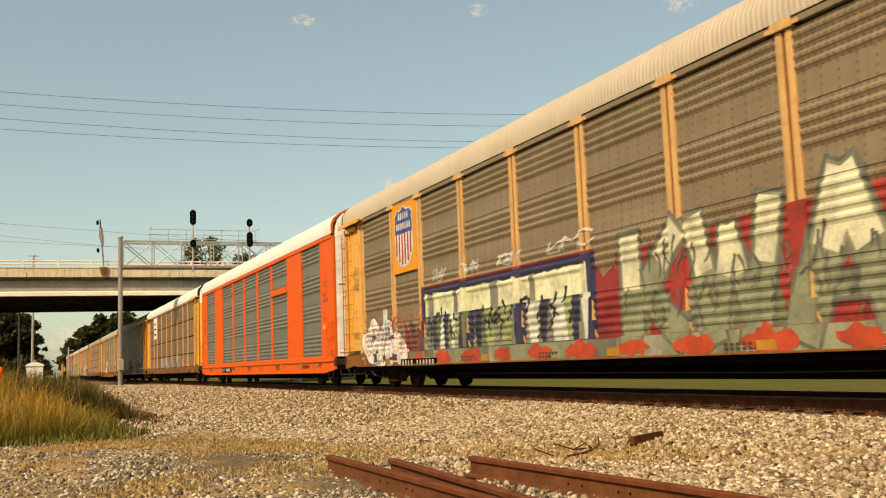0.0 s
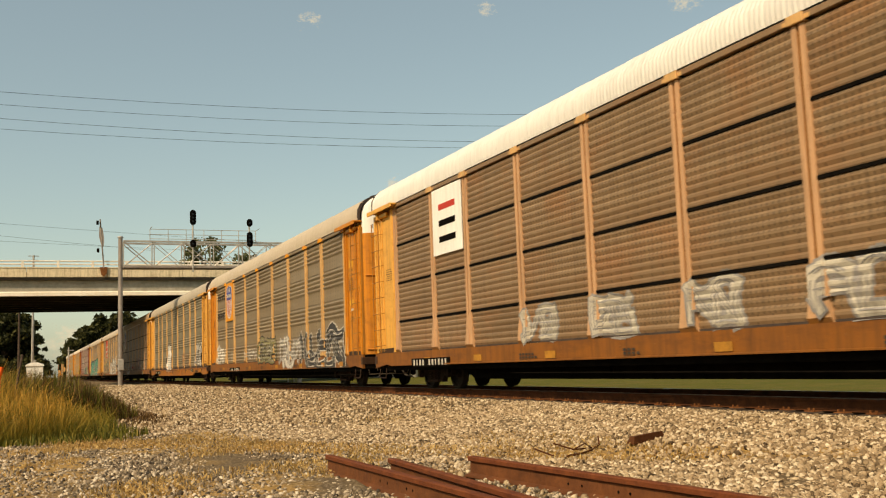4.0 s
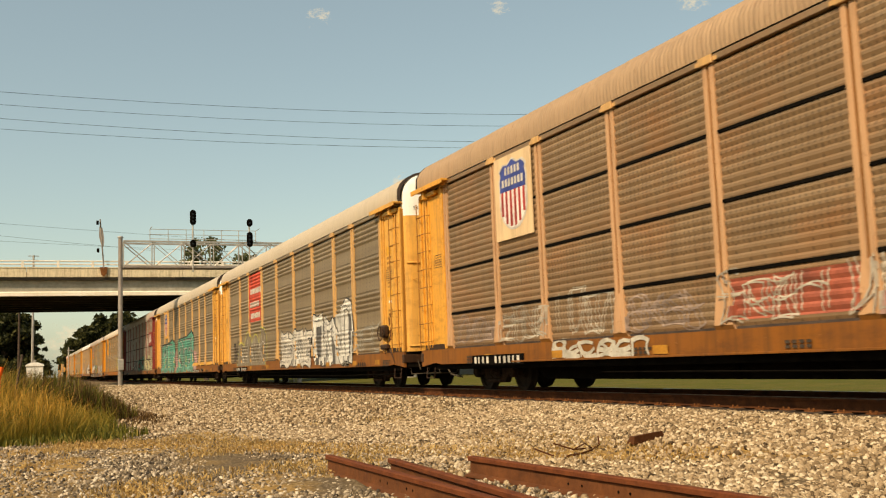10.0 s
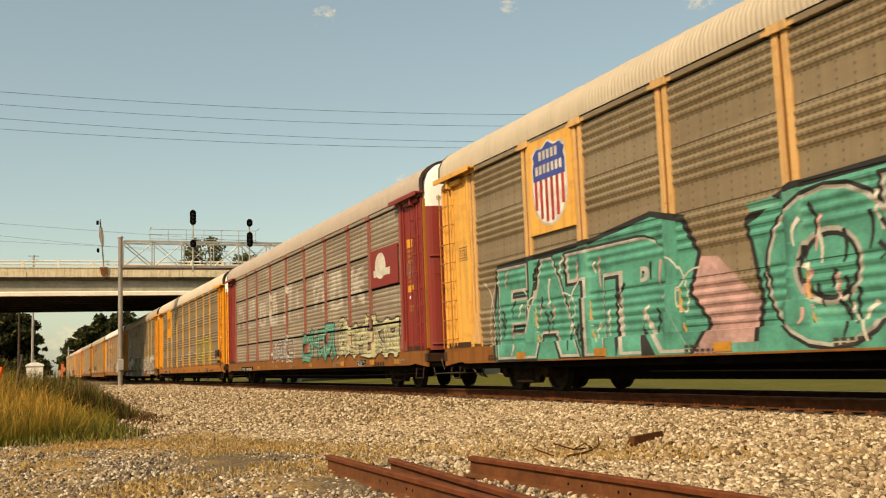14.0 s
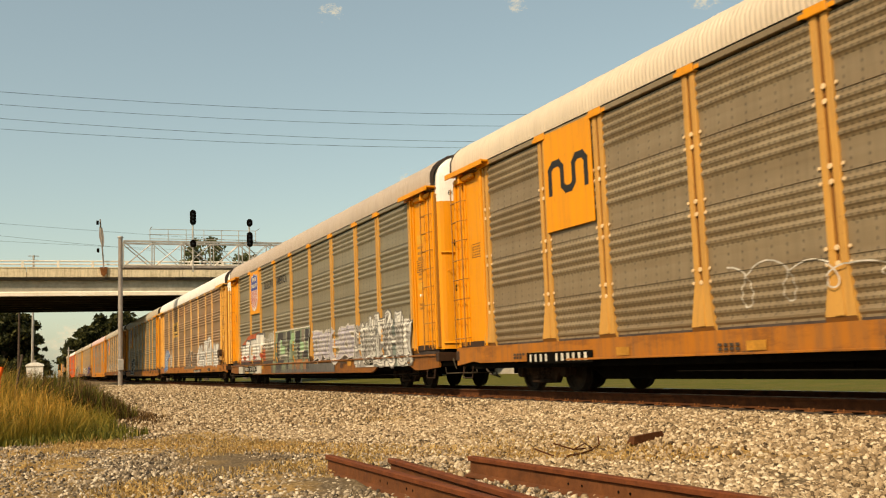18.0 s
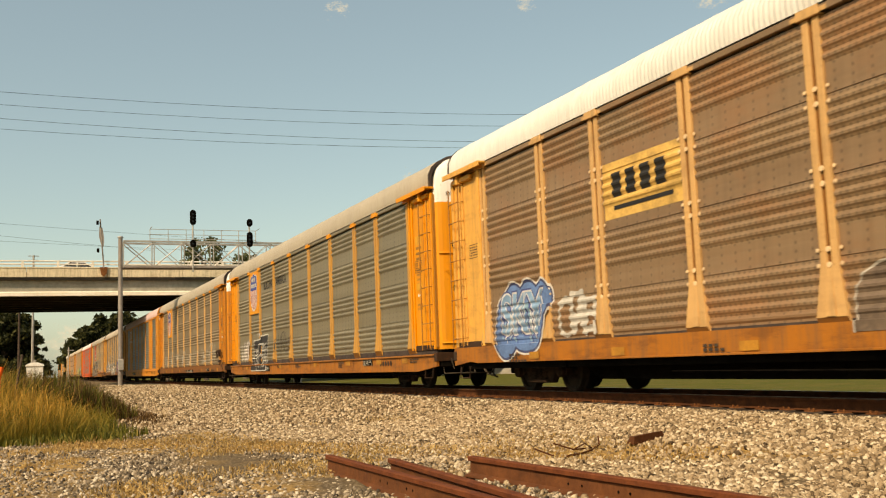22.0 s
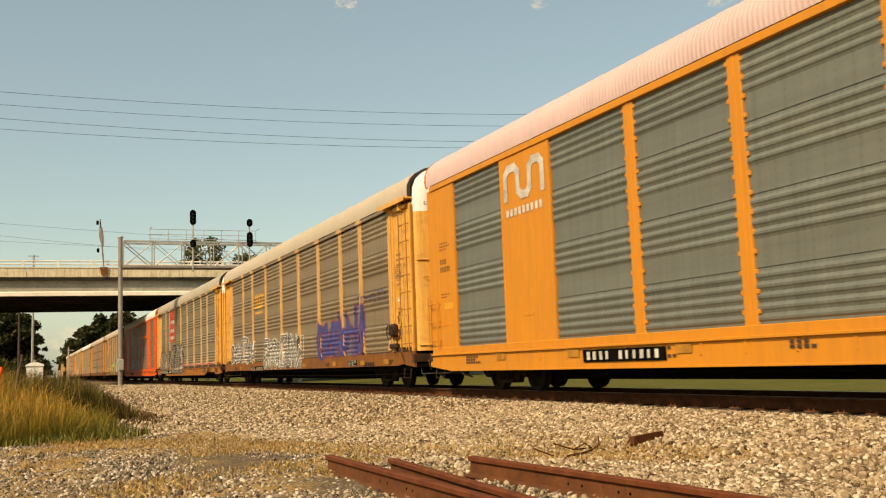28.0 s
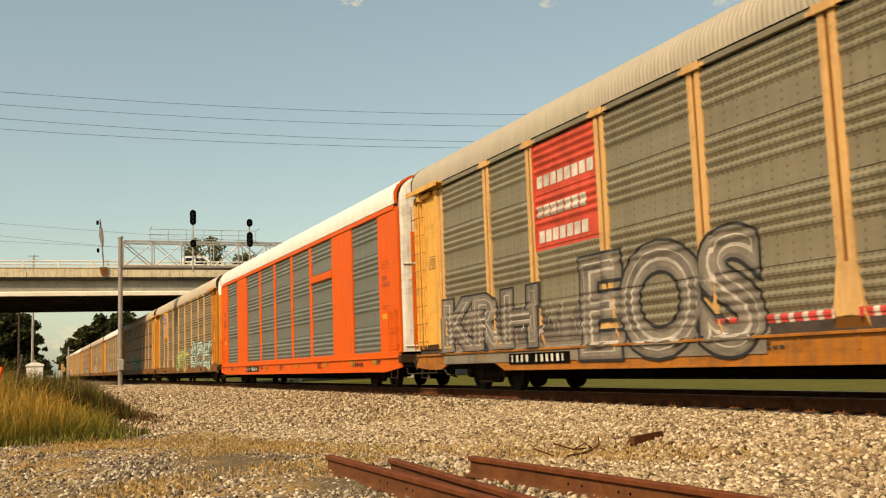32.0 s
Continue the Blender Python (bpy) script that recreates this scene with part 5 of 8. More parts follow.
def underframe_mesh():
    def make():
        s = Shape()
        s.box(-1.40, 1.40, -12.9, 12.9, 0.74, 0.9)
        s.box(-0.42, 0.42, -12.4, 12.4, 0.36, 0.80, 0.02)
        s.prism([(-8.6, 0.40), (-7.6, 0.25), (7.6, 0.25), (8.6, 0.40)], "x", -0.42, 0.42)
        s.prism([(-8.5, 0.52), (-7.9, 0.25), (7.9, 0.25), (8.5, 0.52)], "x", -0.80, -0.74)
        s.prism([(-8.5, 0.52), (-7.9, 0.25), (7.9, 0.25), (8.5, 0.52)], "x", 0.74, 0.80)
        s.box(-0.74, 0.74, -7.9, 7.9, 0.27, 0.50, 0.02)
        s.box(-1.36, 1.36, -8.4, 8.4, 0.50, 0.70, 0.02)
        for e in (-1, 1):
            s.box(-1.38, -1.30, *sorted((e * 8.2, e * 12.7)), 0.50, 0.62)
        for y in (-9.85, 9.85):
            s.box(-1.35, 1.35, y - 0.2, y + 0.2, 0.62, 0.8, 0.02)
        s.lathe([(-0.55, 0.16), (0.55, 0.16)], "y", (-0.7, 2.4, 0.42), 12)
        s.tube([(-1.30, -12.3, 0.40), (-1.32, -6.0, 0.36), (-1.30, 5.0, 0.40)], 0.018, 5)
        for y in (-12.0, -11.4, -7.0, -6.7):
            s.tube([(-1.31, y, 0.40), (-1.31, y, 0.6)], 0.016, 5)
        for e in (-1, 1):
            s.box(-1.38, 1.38, *sorted((e * 12.75, e * 13.15)), 0.56, 1.0, 0.02)
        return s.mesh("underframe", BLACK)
    return cached("underframe", make)


def core_mesh():
    """Decks and inner walls that close the car from within."""
    def make():
        s = Shape()
        s.box(-1.36, -1.33, -12.95, 12.95, 0.9, 5.1).box(1.33, 1.36, -12.7, 12.7, 0.9, 5.1)
        for z in (2.35, 3.75):
            s.box(-1.33, 1.33, -12.7, 12.7, z, z + 0.06)
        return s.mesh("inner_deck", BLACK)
    return cached("core", make)


def coupler_mesh(e):
    def make():
        s = Shape()
        s.box(-0.1, 0.1, *sorted((e * 12.6, e * 13.55)), 0.62, 0.82, 0.02)
        s.box(-0.17, 0.15, *sorted((e * 13.5, e * 13.8)), 0.56, 0.88, 0.03)
        return s.mesh("coupler", TRUCK)
    return cached(("coupler", e), make)


def hose_mesh(e):
    def make():
        s = Shape().tube([(-0.35, e * 13.05, 0.62), (-0.36, e * 13.35, 0.55), (-0.30, e * 13.55, 0.35), (-0.12, e * 13.75, 0.27)], 0.022, 6)
        s.tube([(-1.30, e * 13.08, 0.62), (-1.32, e * 13.2, 0.40), (-0.5, e * 13.25, 0.40), (-0.5, e * 13.08, 0.6)], 0.016, 5)
        s.tube([(-1.1, e * 13.1, 0.9), (-1.12, e * 13.22, 0.7), (-1.05, e * 13.2, 0.5)], 0.014, 5)
        return s.mesh("brake_hose", HOSE)
    return cached(("hose", e), make)


R_WHEEL = 0.42


def wheelset_mesh():
    def make():
        s = Shape()
        s.lathe([(-0.98, 0.07), (0.98, 0.07)], "x", (0, 0, 0), 12)
        for k in (-1, 1):
            s.lathe([(k * 0.68, 0.12), (k * 0.68, R_WHEEL + 0.028), (k * 0.71, R_WHEEL + 0.025), (k * 0.72, R_WHEEL), (k * 0.82, R_WHEEL - 0.005), (k * 0.82, R_WHEEL - 0.07), (k * 0.77, R_WHEEL - 0.09), (k * 0.76, 0.16), (k * 0.83, 0.13), (k * 0.83, 0.07)], "x", (0, 0, 0), 28)
        for k in (-1, 1):
            for j in range(3):
                a = j * math.tau / 3
                s.box(k * 0.985 - 0.012, k * 0.985 + 0.012, 0.04 * math.sin(a) - 0.012, 0.04 * math.sin(a) + 0.012, 0.04 * math.cos(a) - 0.012, 0.04 * math.cos(a) + 0.012)
        return s.mesh("wheelset", WHEEL)
    return cached("wheelset", make)


def side_frame_mesh(side):
    def make():
        s = Shape()
        x0, x1 = sorted((side * 0.90, side * 1.03))
        r = R_WHEEL
        s.prism([(-1.08, r + 0.05), (-1.02, r + 0.13), (-0.6, r + 0.17), (-0.42, r + 0.30), (0.42, r + 0.30), (0.6, r + 0.17), (1.02, r + 0.13), (1.08, r + 0.05), (1.05, r - 0.08), (0.74, r - 0.08), (0.62, r - 0.02), (0.46, r - 0.24), (-0.46, r - 0.24), (-0.62, r - 0.02), (-0.74, r - 0.08), (-1.05, r - 0.08)], "x", x0, x1)
        for y in (-0.9, 0.9):
            s.lathe([(0, 0.13), (side * 0.09, 0.12)], "x", (side * 1.02, y, r), 12)
        for y in (-0.22, 0.0, 0.22):
            pts = [(side * 1.06, y + 0.085 * math.cos(a), r - 0.16 + a * 0.0125) for a in np.linspace(0, 26, 40)]
            s.tube(pts, 0.018, 4)
        s.box(*sorted((side * 0.98, side * 1.12)), -0.36, 0.36, r + 0.16, r + 0.28, 0.02)
        s.box(*sorted((side * 0.98, side * 1.12)), -0.36, 0.36, r - 0.24, r - 0.17, 0.02)
        return s.mesh("side_frame", TRUCK)
    return cached(("frame", side), make)


WHEELSETS = {-1: [], 1: []}


def add_truck(car, y):
    tr = part("truck", cached("bolster", lambda: Shape().box(-0.95, 0.95, -0.2, 0.2, 0.42, 0.66, 0.03).mesh("truck", TRUCK)), None, car, "steel bogie with coil springs", at=(0, y, 0))
    for side in (-1, 1):
        part("side_frame", side_frame_mesh(side), None, tr)
    for k in (-1, 1):
        w = part("wheelset", wheelset_mesh(), None, tr, at=(0, k * 0.9, R_WHEEL))
        WHEELSETS[k].append(w)


# ---- markings and graffiti: thin paint that follows the side's shape ----
def surface(y, z, posts, half, tall=False):
    if tall and z < 1.0:
        return 1.504
    if z < 0.93:
        return 1.552 if z > 0.83 else 1.517
    for p in posts:
        if abs(y - p) < half or (z < 1.33 and abs(y - p) < 0.245):
            return 1.468 if z > 1.75 else 1.510
    return FACE + float(np.interp(z, OLD_Z, OLD_X) if posts[-1] == 99.0 else np.interp(z, RIB_Z, RIB_X))


def decal(car, name, flat, mat, label, posts, half, tall=False, lift=0.006):
    """flat: a bmesh in (u, v): u to the reader's right (-y), v up. Cuts it along ribs and posts and lays it on the side."""
    us = [v.co.x for v in flat.verts]
    vs = [v.co.y for v in flat.verts]
    if not us:
        return None
    cuts = [((0, z, 0), (0, 1, 0)) for z in (OLD_Z if posts[-1] == 99.0 else RIB_Z) if min(vs) < z < max(vs)] + [((0, z, 0), (0, 1, 0)) for z in ((0.995, 1.005, 1.325, 1.335, 1.745, 1.755) if tall else (0.83, 0.93, 1.325, 1.335, 1.745, 1.755)) if min(vs) < z < max(vs)]
    for p in posts:
        for e in (-half - 0.004, -half + 0.004, half - 0.004, half + 0.004) + ((-0.249, -0.241, 0.241, 0.249) if min(vs) < 1.33 else ()):
            if min(us) < -(p + e) < max(us):
                cuts.append(((-(p + e), 0, 0), (1, 0, 0)))
    for co, no in cuts:
        bmesh.ops.bisect_plane(flat, geom=flat.verts[:] + flat.edges[:] + flat.faces[:], plane_co=co, plane_no=no)
    foot = 0.64 if tall else 0.48
    if min(vs) < foot:
        bmesh.ops.bisect_plane(flat, geom=flat.verts[:] + flat.edges[:] + flat.faces[:], plane_co=(0, foot, 0), plane_no=(0, 1, 0), clear_inner=True)
    for v in flat.verts:
        y, z = -v.co.x, v.co.y
        v.co = (-(surface(y, z, posts, half, tall) + lift + v.co.z), y, z)
    me = bpy.data.meshes.new(name)
    flat.to_mesh(me)
    flat.free()
    me.materials.append(mat)
    ob = new(name, me)
    ob.parent = car
    return tagged(ob, label, kind="stuff" if name in ("graffiti", "slogan") and len(me.polygons) > 3 else "")


def poly(pts, bm=None, z=0.0):
    """A flat face; z lifts it off the paint below."""
    bm = bm or bmesh.new()
    bm.faces.new([bm.verts.new((x, y, z)) for x, y in pts])
    return bm


def rect(u0, v0, u1, v1, bm=None):
    return poly([(u0, v0), (u1, v0), (u1, v1), (u0, v1)], bm)


def letters(text, u0, v0, u1, v1, fat=0.0, slant=0.0, squash=True):
    """Words in the built-in font, stretched to a box."""
    cu = bpy.data.curves.new("words", "FONT")
    cu.body, cu.size, cu.resolution_u, cu.offset, cu.shear = text, 1.0, 5, fat, slant
    ob = bpy.data.objects.new("words", cu)
    scene.collection.objects.link(ob)
    me = bpy.data.meshes.new_from_object(ob.evaluated_get(bpy.context.evaluated_depsgraph_get()))
    bpy.data.objects.remove(ob)
    bpy.data.curves.remove(cu)
    bm = bmesh.new()
    bm.from_mesh(me)
    bpy.data.meshes.remove(me)
    xs, ys = [v.co.x for v in bm.verts], [v.co.y for v in bm.verts]
    sx, sy = (u1 - u0) / max(1e-6, max(xs) - min(xs)), (v1 - v0) / max(1e-6, max(ys) - min(ys))
    x0, y0 = min(xs), min(ys)
    for v in bm.verts:
        v.co = (u0 + (v.co.x - x0) * sx, v0 + (v.co.y - y0) * sy, 0)
    return bm


def lettered(car, text, u0, v0, u1, v1, fill, edge, label, look_fat=0.02, slant=0.0, pk=None, lift=0.012, rim=(0.38, 0.36, 0.31)):
    """Sprayed letters with a dark edge, a thin light line and a fill. u runs to the reader's right."""
    g = 0.05 + 0.03 * (v1 - v0)
    decal(car, "graffiti", letters(text, u0 - g, v0 - g, u1 + g, v1 + g, look_fat + 0.05, slant), spray(edge), "", *pk, lift=lift - 0.004)
    decal(car, "graffiti", letters(text, u0 - g * 0.5, v0 - g * 0.5, u1 + g * 0.5, v1 + g * 0.5, look_fat + 0.025, slant), spray(rim), "", *pk, lift=lift - 0.002)
    return decal(car, "graffiti", letters(text, u0, v0, u1, v1, look_fat, slant), spray(fill), label, *pk, lift=lift)


def band(p, q, ta, tb, bm, z=0.0):
    """A straight spray stroke from p to q, ta wide at its start and tb at its end."""
    d = Vector((q[0] - p[0], q[1] - p[1]))
    if d.length < 1e-5:
        return
    d.normalize()
    n, e = Vector((-d.y, d.x)), d * min(ta, tb) * 0.4
    poly([(p[0] - n.x * ta / 2 - e.x, p[1] - n.y * ta / 2 - e.y), (q[0] - n.x * tb / 2 + e.x, q[1] - n.y * tb / 2 + e.y), (q[0] + n.x * tb / 2 + e.x, q[1] + n.y * tb / 2 + e.y), (p[0] + n.x * ta / 2 - e.x, p[1] + n.y * ta / 2 - e.y)], bm, z)


def stroke(p, q, bulge, ta, tb, bm, z=0.0, n=4):
    """A bowed spray stroke from p to q; bulge: how far its middle swings to one side."""
    d = Vector((q[0] - p[0], q[1] - p[1]))
    side = Vector((-d.y, d.x))
    pts = [(p[0] + d.x * i / n + side.x * bulge * math.sin(math.pi * i / n), p[1] + d.y * i / n + side.y * bulge * math.sin(math.pi * i / n)) for i in range(n + 1)]
    for i in range(n):
        band(pts[i], pts[i + 1], ta + (tb - ta) * i / n, ta + (tb - ta) * (i + 1) / n, bm, z + 0.00004 * i)


def scrawl(car, u0, v0, u1, v1, fill, edge, label, seed, n=4, pk=None, strokes=True, solid=True, lift=0.010):
    """An unreadable sprayed piece: fat bowed strokes, crossing, with an edge behind them and thin lines on top."""
    rng = random.Random(seed)
    w, hgt = (u1 - u0) / n, v1 - v0
    lay = {"edge": bmesh.new(), "fill": bmesh.new(), "bar": bmesh.new(), "shade": bmesh.new()}
    k = 0
    for i in range(n):
        a, b = u0 + (i + rng.uniform(0.0, 0.14)) * w, u0 + (i + 1 - rng.uniform(0.0, 0.14)) * w
        lo, hi = v0 + rng.uniform(0.04, 0.16) * hgt, v1 - rng.uniform(0.04, 0.30) * hgt
        lean = rng.uniform(-0.2, 0.2) * w
        mid = lo + (hi - lo) * rng.uniform(0.42, 0.6)
        segs = [((a, lo), (a + lean, hi))]
        for chance, seg in ((0.75, ((b, lo), (b + lean, hi))), (0.65, ((a + lean, hi), (b + lean, hi))), (0.55, ((a + lean / 2, mid), (b + lean / 2, mid))), (0.6, ((a, lo), (b, lo))), (0.4, ((a, lo), (b + lean, hi))), (0.3, ((a + lean, hi), (b, lo)))):
            if rng.random() < chance:
                segs.append(seg)
        t = max(0.06, min(0.30, 0.27 * w, 0.22 * hgt))
        for p, q in segs:
            k += 1
            ta, tb = t * rng.uniform(0.6, 1.35), t * rng.uniform(0.6, 1.35)
            bow = rng.uniform(-0.22, 0.22)
            if solid:
                stroke(p, q, bow, ta + 0.09, tb + 0.09, lay["edge"], 0.0002 * k)
                stroke(p, q, bow, ta, tb, lay["fill"], 0.0002 * k)
                if strokes:
                    for f in (-0.32, 0.30):
                        f *= t
                        stroke((p[0] + f, p[1]), (p[0] + f + (q[0] - p[0]) * 0.8, p[1] + (q[1] - p[1]) * 0.8), bow, 0.016, 0.03, lay["bar" if f < 0 else "shade"], 0.0002 * k)
            else:
                for f in (-0.4, 0.4):
                    stroke((p[0] + f * t, p[1] + f * t * 0.3), (q[0] + f * t, q[1] + f * t * 0.3), bow, 0.024, 0.030, lay["fill"], 0.0002 * k, 5)
    if edge and solid:
        decal(car, "graffiti", lay["edge"], spray(edge), "", *pk, lift=lift - 0.006)
    else:
        lay["edge"].free()
    ob = decal(car, "graffiti", lay["fill"], spray(fill), label, *pk, lift=lift)
    if strokes and edge and solid:
        decal(car, "graffiti", lay["bar"], spray(edge), "", *pk, lift=lift + 0.006)
        decal(car, "graffiti", lay["shade"], spray(W if sum(fill) < 0.9 else GREY), "", *pk, lift=lift + 0.007)
    else:
        lay["bar"].free()
        lay["shade"].free()
    return ob


def squiggle(car, u0, v0, u1, v1, col, label, seed, turns=7, pk=None, width=0.022):
    """A thin looping spray line."""
    rng = random.Random(seed)
    bm, pts = bmesh.new(), []
    for k in range(turns * 18 + 1):
        t = k / (turns * 18)
        ph = t * turns * math.tau
        amp = 0.5 + 0.3 * math.sin(t * 9 + seed)
        pts.append((u0 + (u1 - u0) * t + 0.35 * (u1 - u0) / turns * math.sin(ph), (v0 + v1) / 2 + (v1 - v0) * 0.5 * amp * math.cos(ph)))
    for (a, b), (c, d) in zip(pts, pts[1:]):
        n = Vector((-(d - b), c - a)).normalized() * width / 2
        poly([(a - n.x, b - n.y), (c - n.x, d - n.y), (c + n.x, d + n.y), (a + n.x, b + n.y)], bm)
    return decal(car, "graffiti", bm, spray(col), label, *pk, lift=0.010)


def bars(car, u0, v0, u1, v1, n, col, label, pk, gap=0.35, name="marking"):
    bm = bmesh.new()
    w = (u1 - u0) / n
    for i in range(n):
        rect(u0 + i * w, v0, u0 + (i + 1 - gap) * w, v1, bm)
    return tagged(decal(car, name, bm, spray(col), label, *pk, lift=0.012), kind="stuff" if n > 1 else "")


def road_plate(car, y0, y1, z0, z1, mat, label):
    """A flat sheet fixed between two posts, on which a badge is painted."""
    return part("sign_plate", Shape().box(-1.485, -1.455, y0, y1, z0, z1, 0.006), mat, car, label)


def flat_paint(car, name, bm, col, label, x=-1.489):
    for v in bm.verts:
        v.co = (x, -v.co.x, v.co.y)
    me = bpy.data.meshes.new(name)
    bm.to_mesh(me)
    bm.free()
    me.materials.append(spray(col))
    ob = new(name, me)
    ob.parent = car
    return tagged(ob, label, kind="stuff" if name in ("marking", "stripe", "badge_bar", "graffiti", "badge") else "")


def shield_outline(cx, cz, w, h, n=24):
    pts = []
    for k in range(n + 1):
        a = -math.pi * k / n
        pts.append((cx - 0.5 * w * math.cos(a), cz - 0.12 * h + 0.38 * h * math.sin(a) * (1 if k not in () else 1)))
    top = [(0.5, 0.22), (0.46, 0.30), (0.5, 0.36), (0.36, 0.44), (0.18, 0.43), (0.0, 0.5), (-0.18, 0.43), (-0.36, 0.44), (-0.5, 0.36), (-0.46, 0.30), (-0.5, 0.22)]
    return pts + [(cx + a * w, cz + b * h) for a, b in top]


def shield(car, y, z, w, h):
    """A blue, red and white shield with plain bars in place of its lettering."""
    flat_paint(car, "shield", poly(shield_outline(-y, z, w * 1.1, h * 1.06)), W, "white-edged shield badge, blue above red and white stripes", -1.489)
    flat_paint(car, "shield_field", poly(shield_outline(-y, z, w, h)), (0.75, 0.70, 0.64), "", -1.492)
    top = [(u, v) for u, v in shield_outline(-y, z, w, h) if v >= z + 0.12 * h]
    flat_paint(car, "shield_field", poly([(-y - 0.5 * w, z + 0.05 * h), (-y + 0.5 * w, z + 0.05 * h)] + [(-y + a * w, z + b * h) for a, b in ((0.5, 0.22), (0.46, 0.30), (0.5, 0.36), (0.36, 0.44), (0.18, 0.43), (0.0, 0.5), (-0.18, 0.43), (-0.36, 0.44), (-0.5, 0.36), (-0.46, 0.30), (-0.5, 0.22))]), BLUE, "", -1.495)
    bm = bmesh.new()
    for i in range(6):
        u = (-0.42 + i * 0.168) * w
        drop = 0.38 * math.sqrt(max(0, 1 - (2 * u / w) ** 2)) + 0.10
        rect(-y + u - 0.042 * w, z - drop * h, -y + u + 0.042 * w, z + 0.05 * h, bm)
    flat_paint(car, "stripe", bm, DKRED, "", -1.498)
    bm = bmesh.new()
    for r, n in ((0.34, 5), (0.17, 7)):
        for i in range(n):
            u = (i - (n - 1) / 2) * 0.125 * w
            rect(-y + u - 0.04 * w, z + (r - 0.05) * h, -y + u + 0.04 * w, z + (r + 0.06) * h, bm)
    flat_paint(car, "badge_bar", bm, W, "", -1.499)


def wormy(u, v, w, h, bm, t):
    """A plain rounded band in place of a mark."""
    path = [(0.03, 0.12), (0.03, 0.72), (0.12, 0.86), (0.28, 0.86), (0.36, 0.72), (0.36, 0.25), (0.45, 0.12), (0.58, 0.12), (0.66, 0.25), (0.66, 0.72), (0.74, 0.86), (0.89, 0.86), (0.97, 0.72), (0.97, 0.12)]
    pts = [(u + a * w, v + b * h) for a, b in path]
    for (a, b), (c, d) in zip(pts, pts[1:]):
        n = Vector((-(d - b), c - a))
        if n.length > 1e-6:
            n = n.normalized() * t / 2
            e = Vector((c - a, d - b)).normalized() * t * 0.35
            poly([(a - n.x - e.x, b - n.y - e.y), (c - n.x + e.x, d - n.y + e.y), (c + n.x + e.x, d + n.y + e.y), (a + n.x - e.x, b + n.y - e.y)], bm)
    return bm


def hand_brake(car):
    """A rusty hand brake on the leading corner: gear case, wheel, chain and the grime round them."""
    hb = part("hand_brake", Shape().box(-1.62, -1.43, -11.86, -11.58, 1.42, 1.78, 0.05).box(-1.58, -1.44, -11.95, -11.45, 1.10, 1.24, 0.03), END_RUST, car, "rusty hand brake with a wheel and chain")
    ring = [(-1.66, -11.72 + 0.20 * math.cos(t), 1.55 + 0.20 * math.sin(t)) for t in np.linspace(0, math.tau, 17)]
    part("brake_wheel", Shape().tube(ring, 0.018, 5).tube([(-1.66, -11.92, 1.55), (-1.66, -11.52, 1.55)], 0.012, 4).tube([(-1.66, -11.72, 1.35), (-1.66, -11.72, 1.75)], 0.012, 4), END_RUST, hb)
    part("chain", Shape().tube([(-1.55, -11.6, 1.12), (-1.58, -11.9, 0.98), (-1.55, -12.2, 1.08), (-1.5, -12.45, 0.7)], 0.02, 5), END_RUST, hb)
    rng = random.Random(77)
    bm = bmesh.new()
    for k in range(44):
        c, z, r = rng.gauss(11.85, 0.2), rng.gauss(1.45, 0.33), rng.uniform(0.02, 0.11)
        if 11.60 < c < 12.22 and z > 1.1:
            poly([(c + r * rng.uniform(0.4, 1.0) * math.cos(t), z + r * rng.uniform(0.5, 1.6) * math.sin(t)) for t in np.linspace(0, math.tau, 10)[:-1]], bm, 0.00003 * k)
    for v in bm.verts:
        v.co = (-1.4356 - v.co.z, -v.co.x, v.co.y)
    me = bpy.data.meshes.new("grease_stain")
    bm.to_mesh(me)
    bm.free()
    me.materials.append(SILL_RUST)
    ob = tagged(new("grease_stain", me), "dark brown grease stain", kind="stuff")
    ob.parent = car


def lump(u, v, ru, rv, seed, bm, z=0.0, rough=0.06):
    """An uneven rounded blot of paint."""
    rng = random.Random(seed)
    ph = [rng.uniform(0, math.tau) for _ in range(4)]
    poly([(u + ru * r * math.cos(t), v + rv * r * math.sin(t)) for t in np.linspace(0, math.tau, 33)[:-1] for r in (1 + rough * sum(math.sin((k + 2) * t + p) for k, p in enumerate(ph)),)], bm, z)


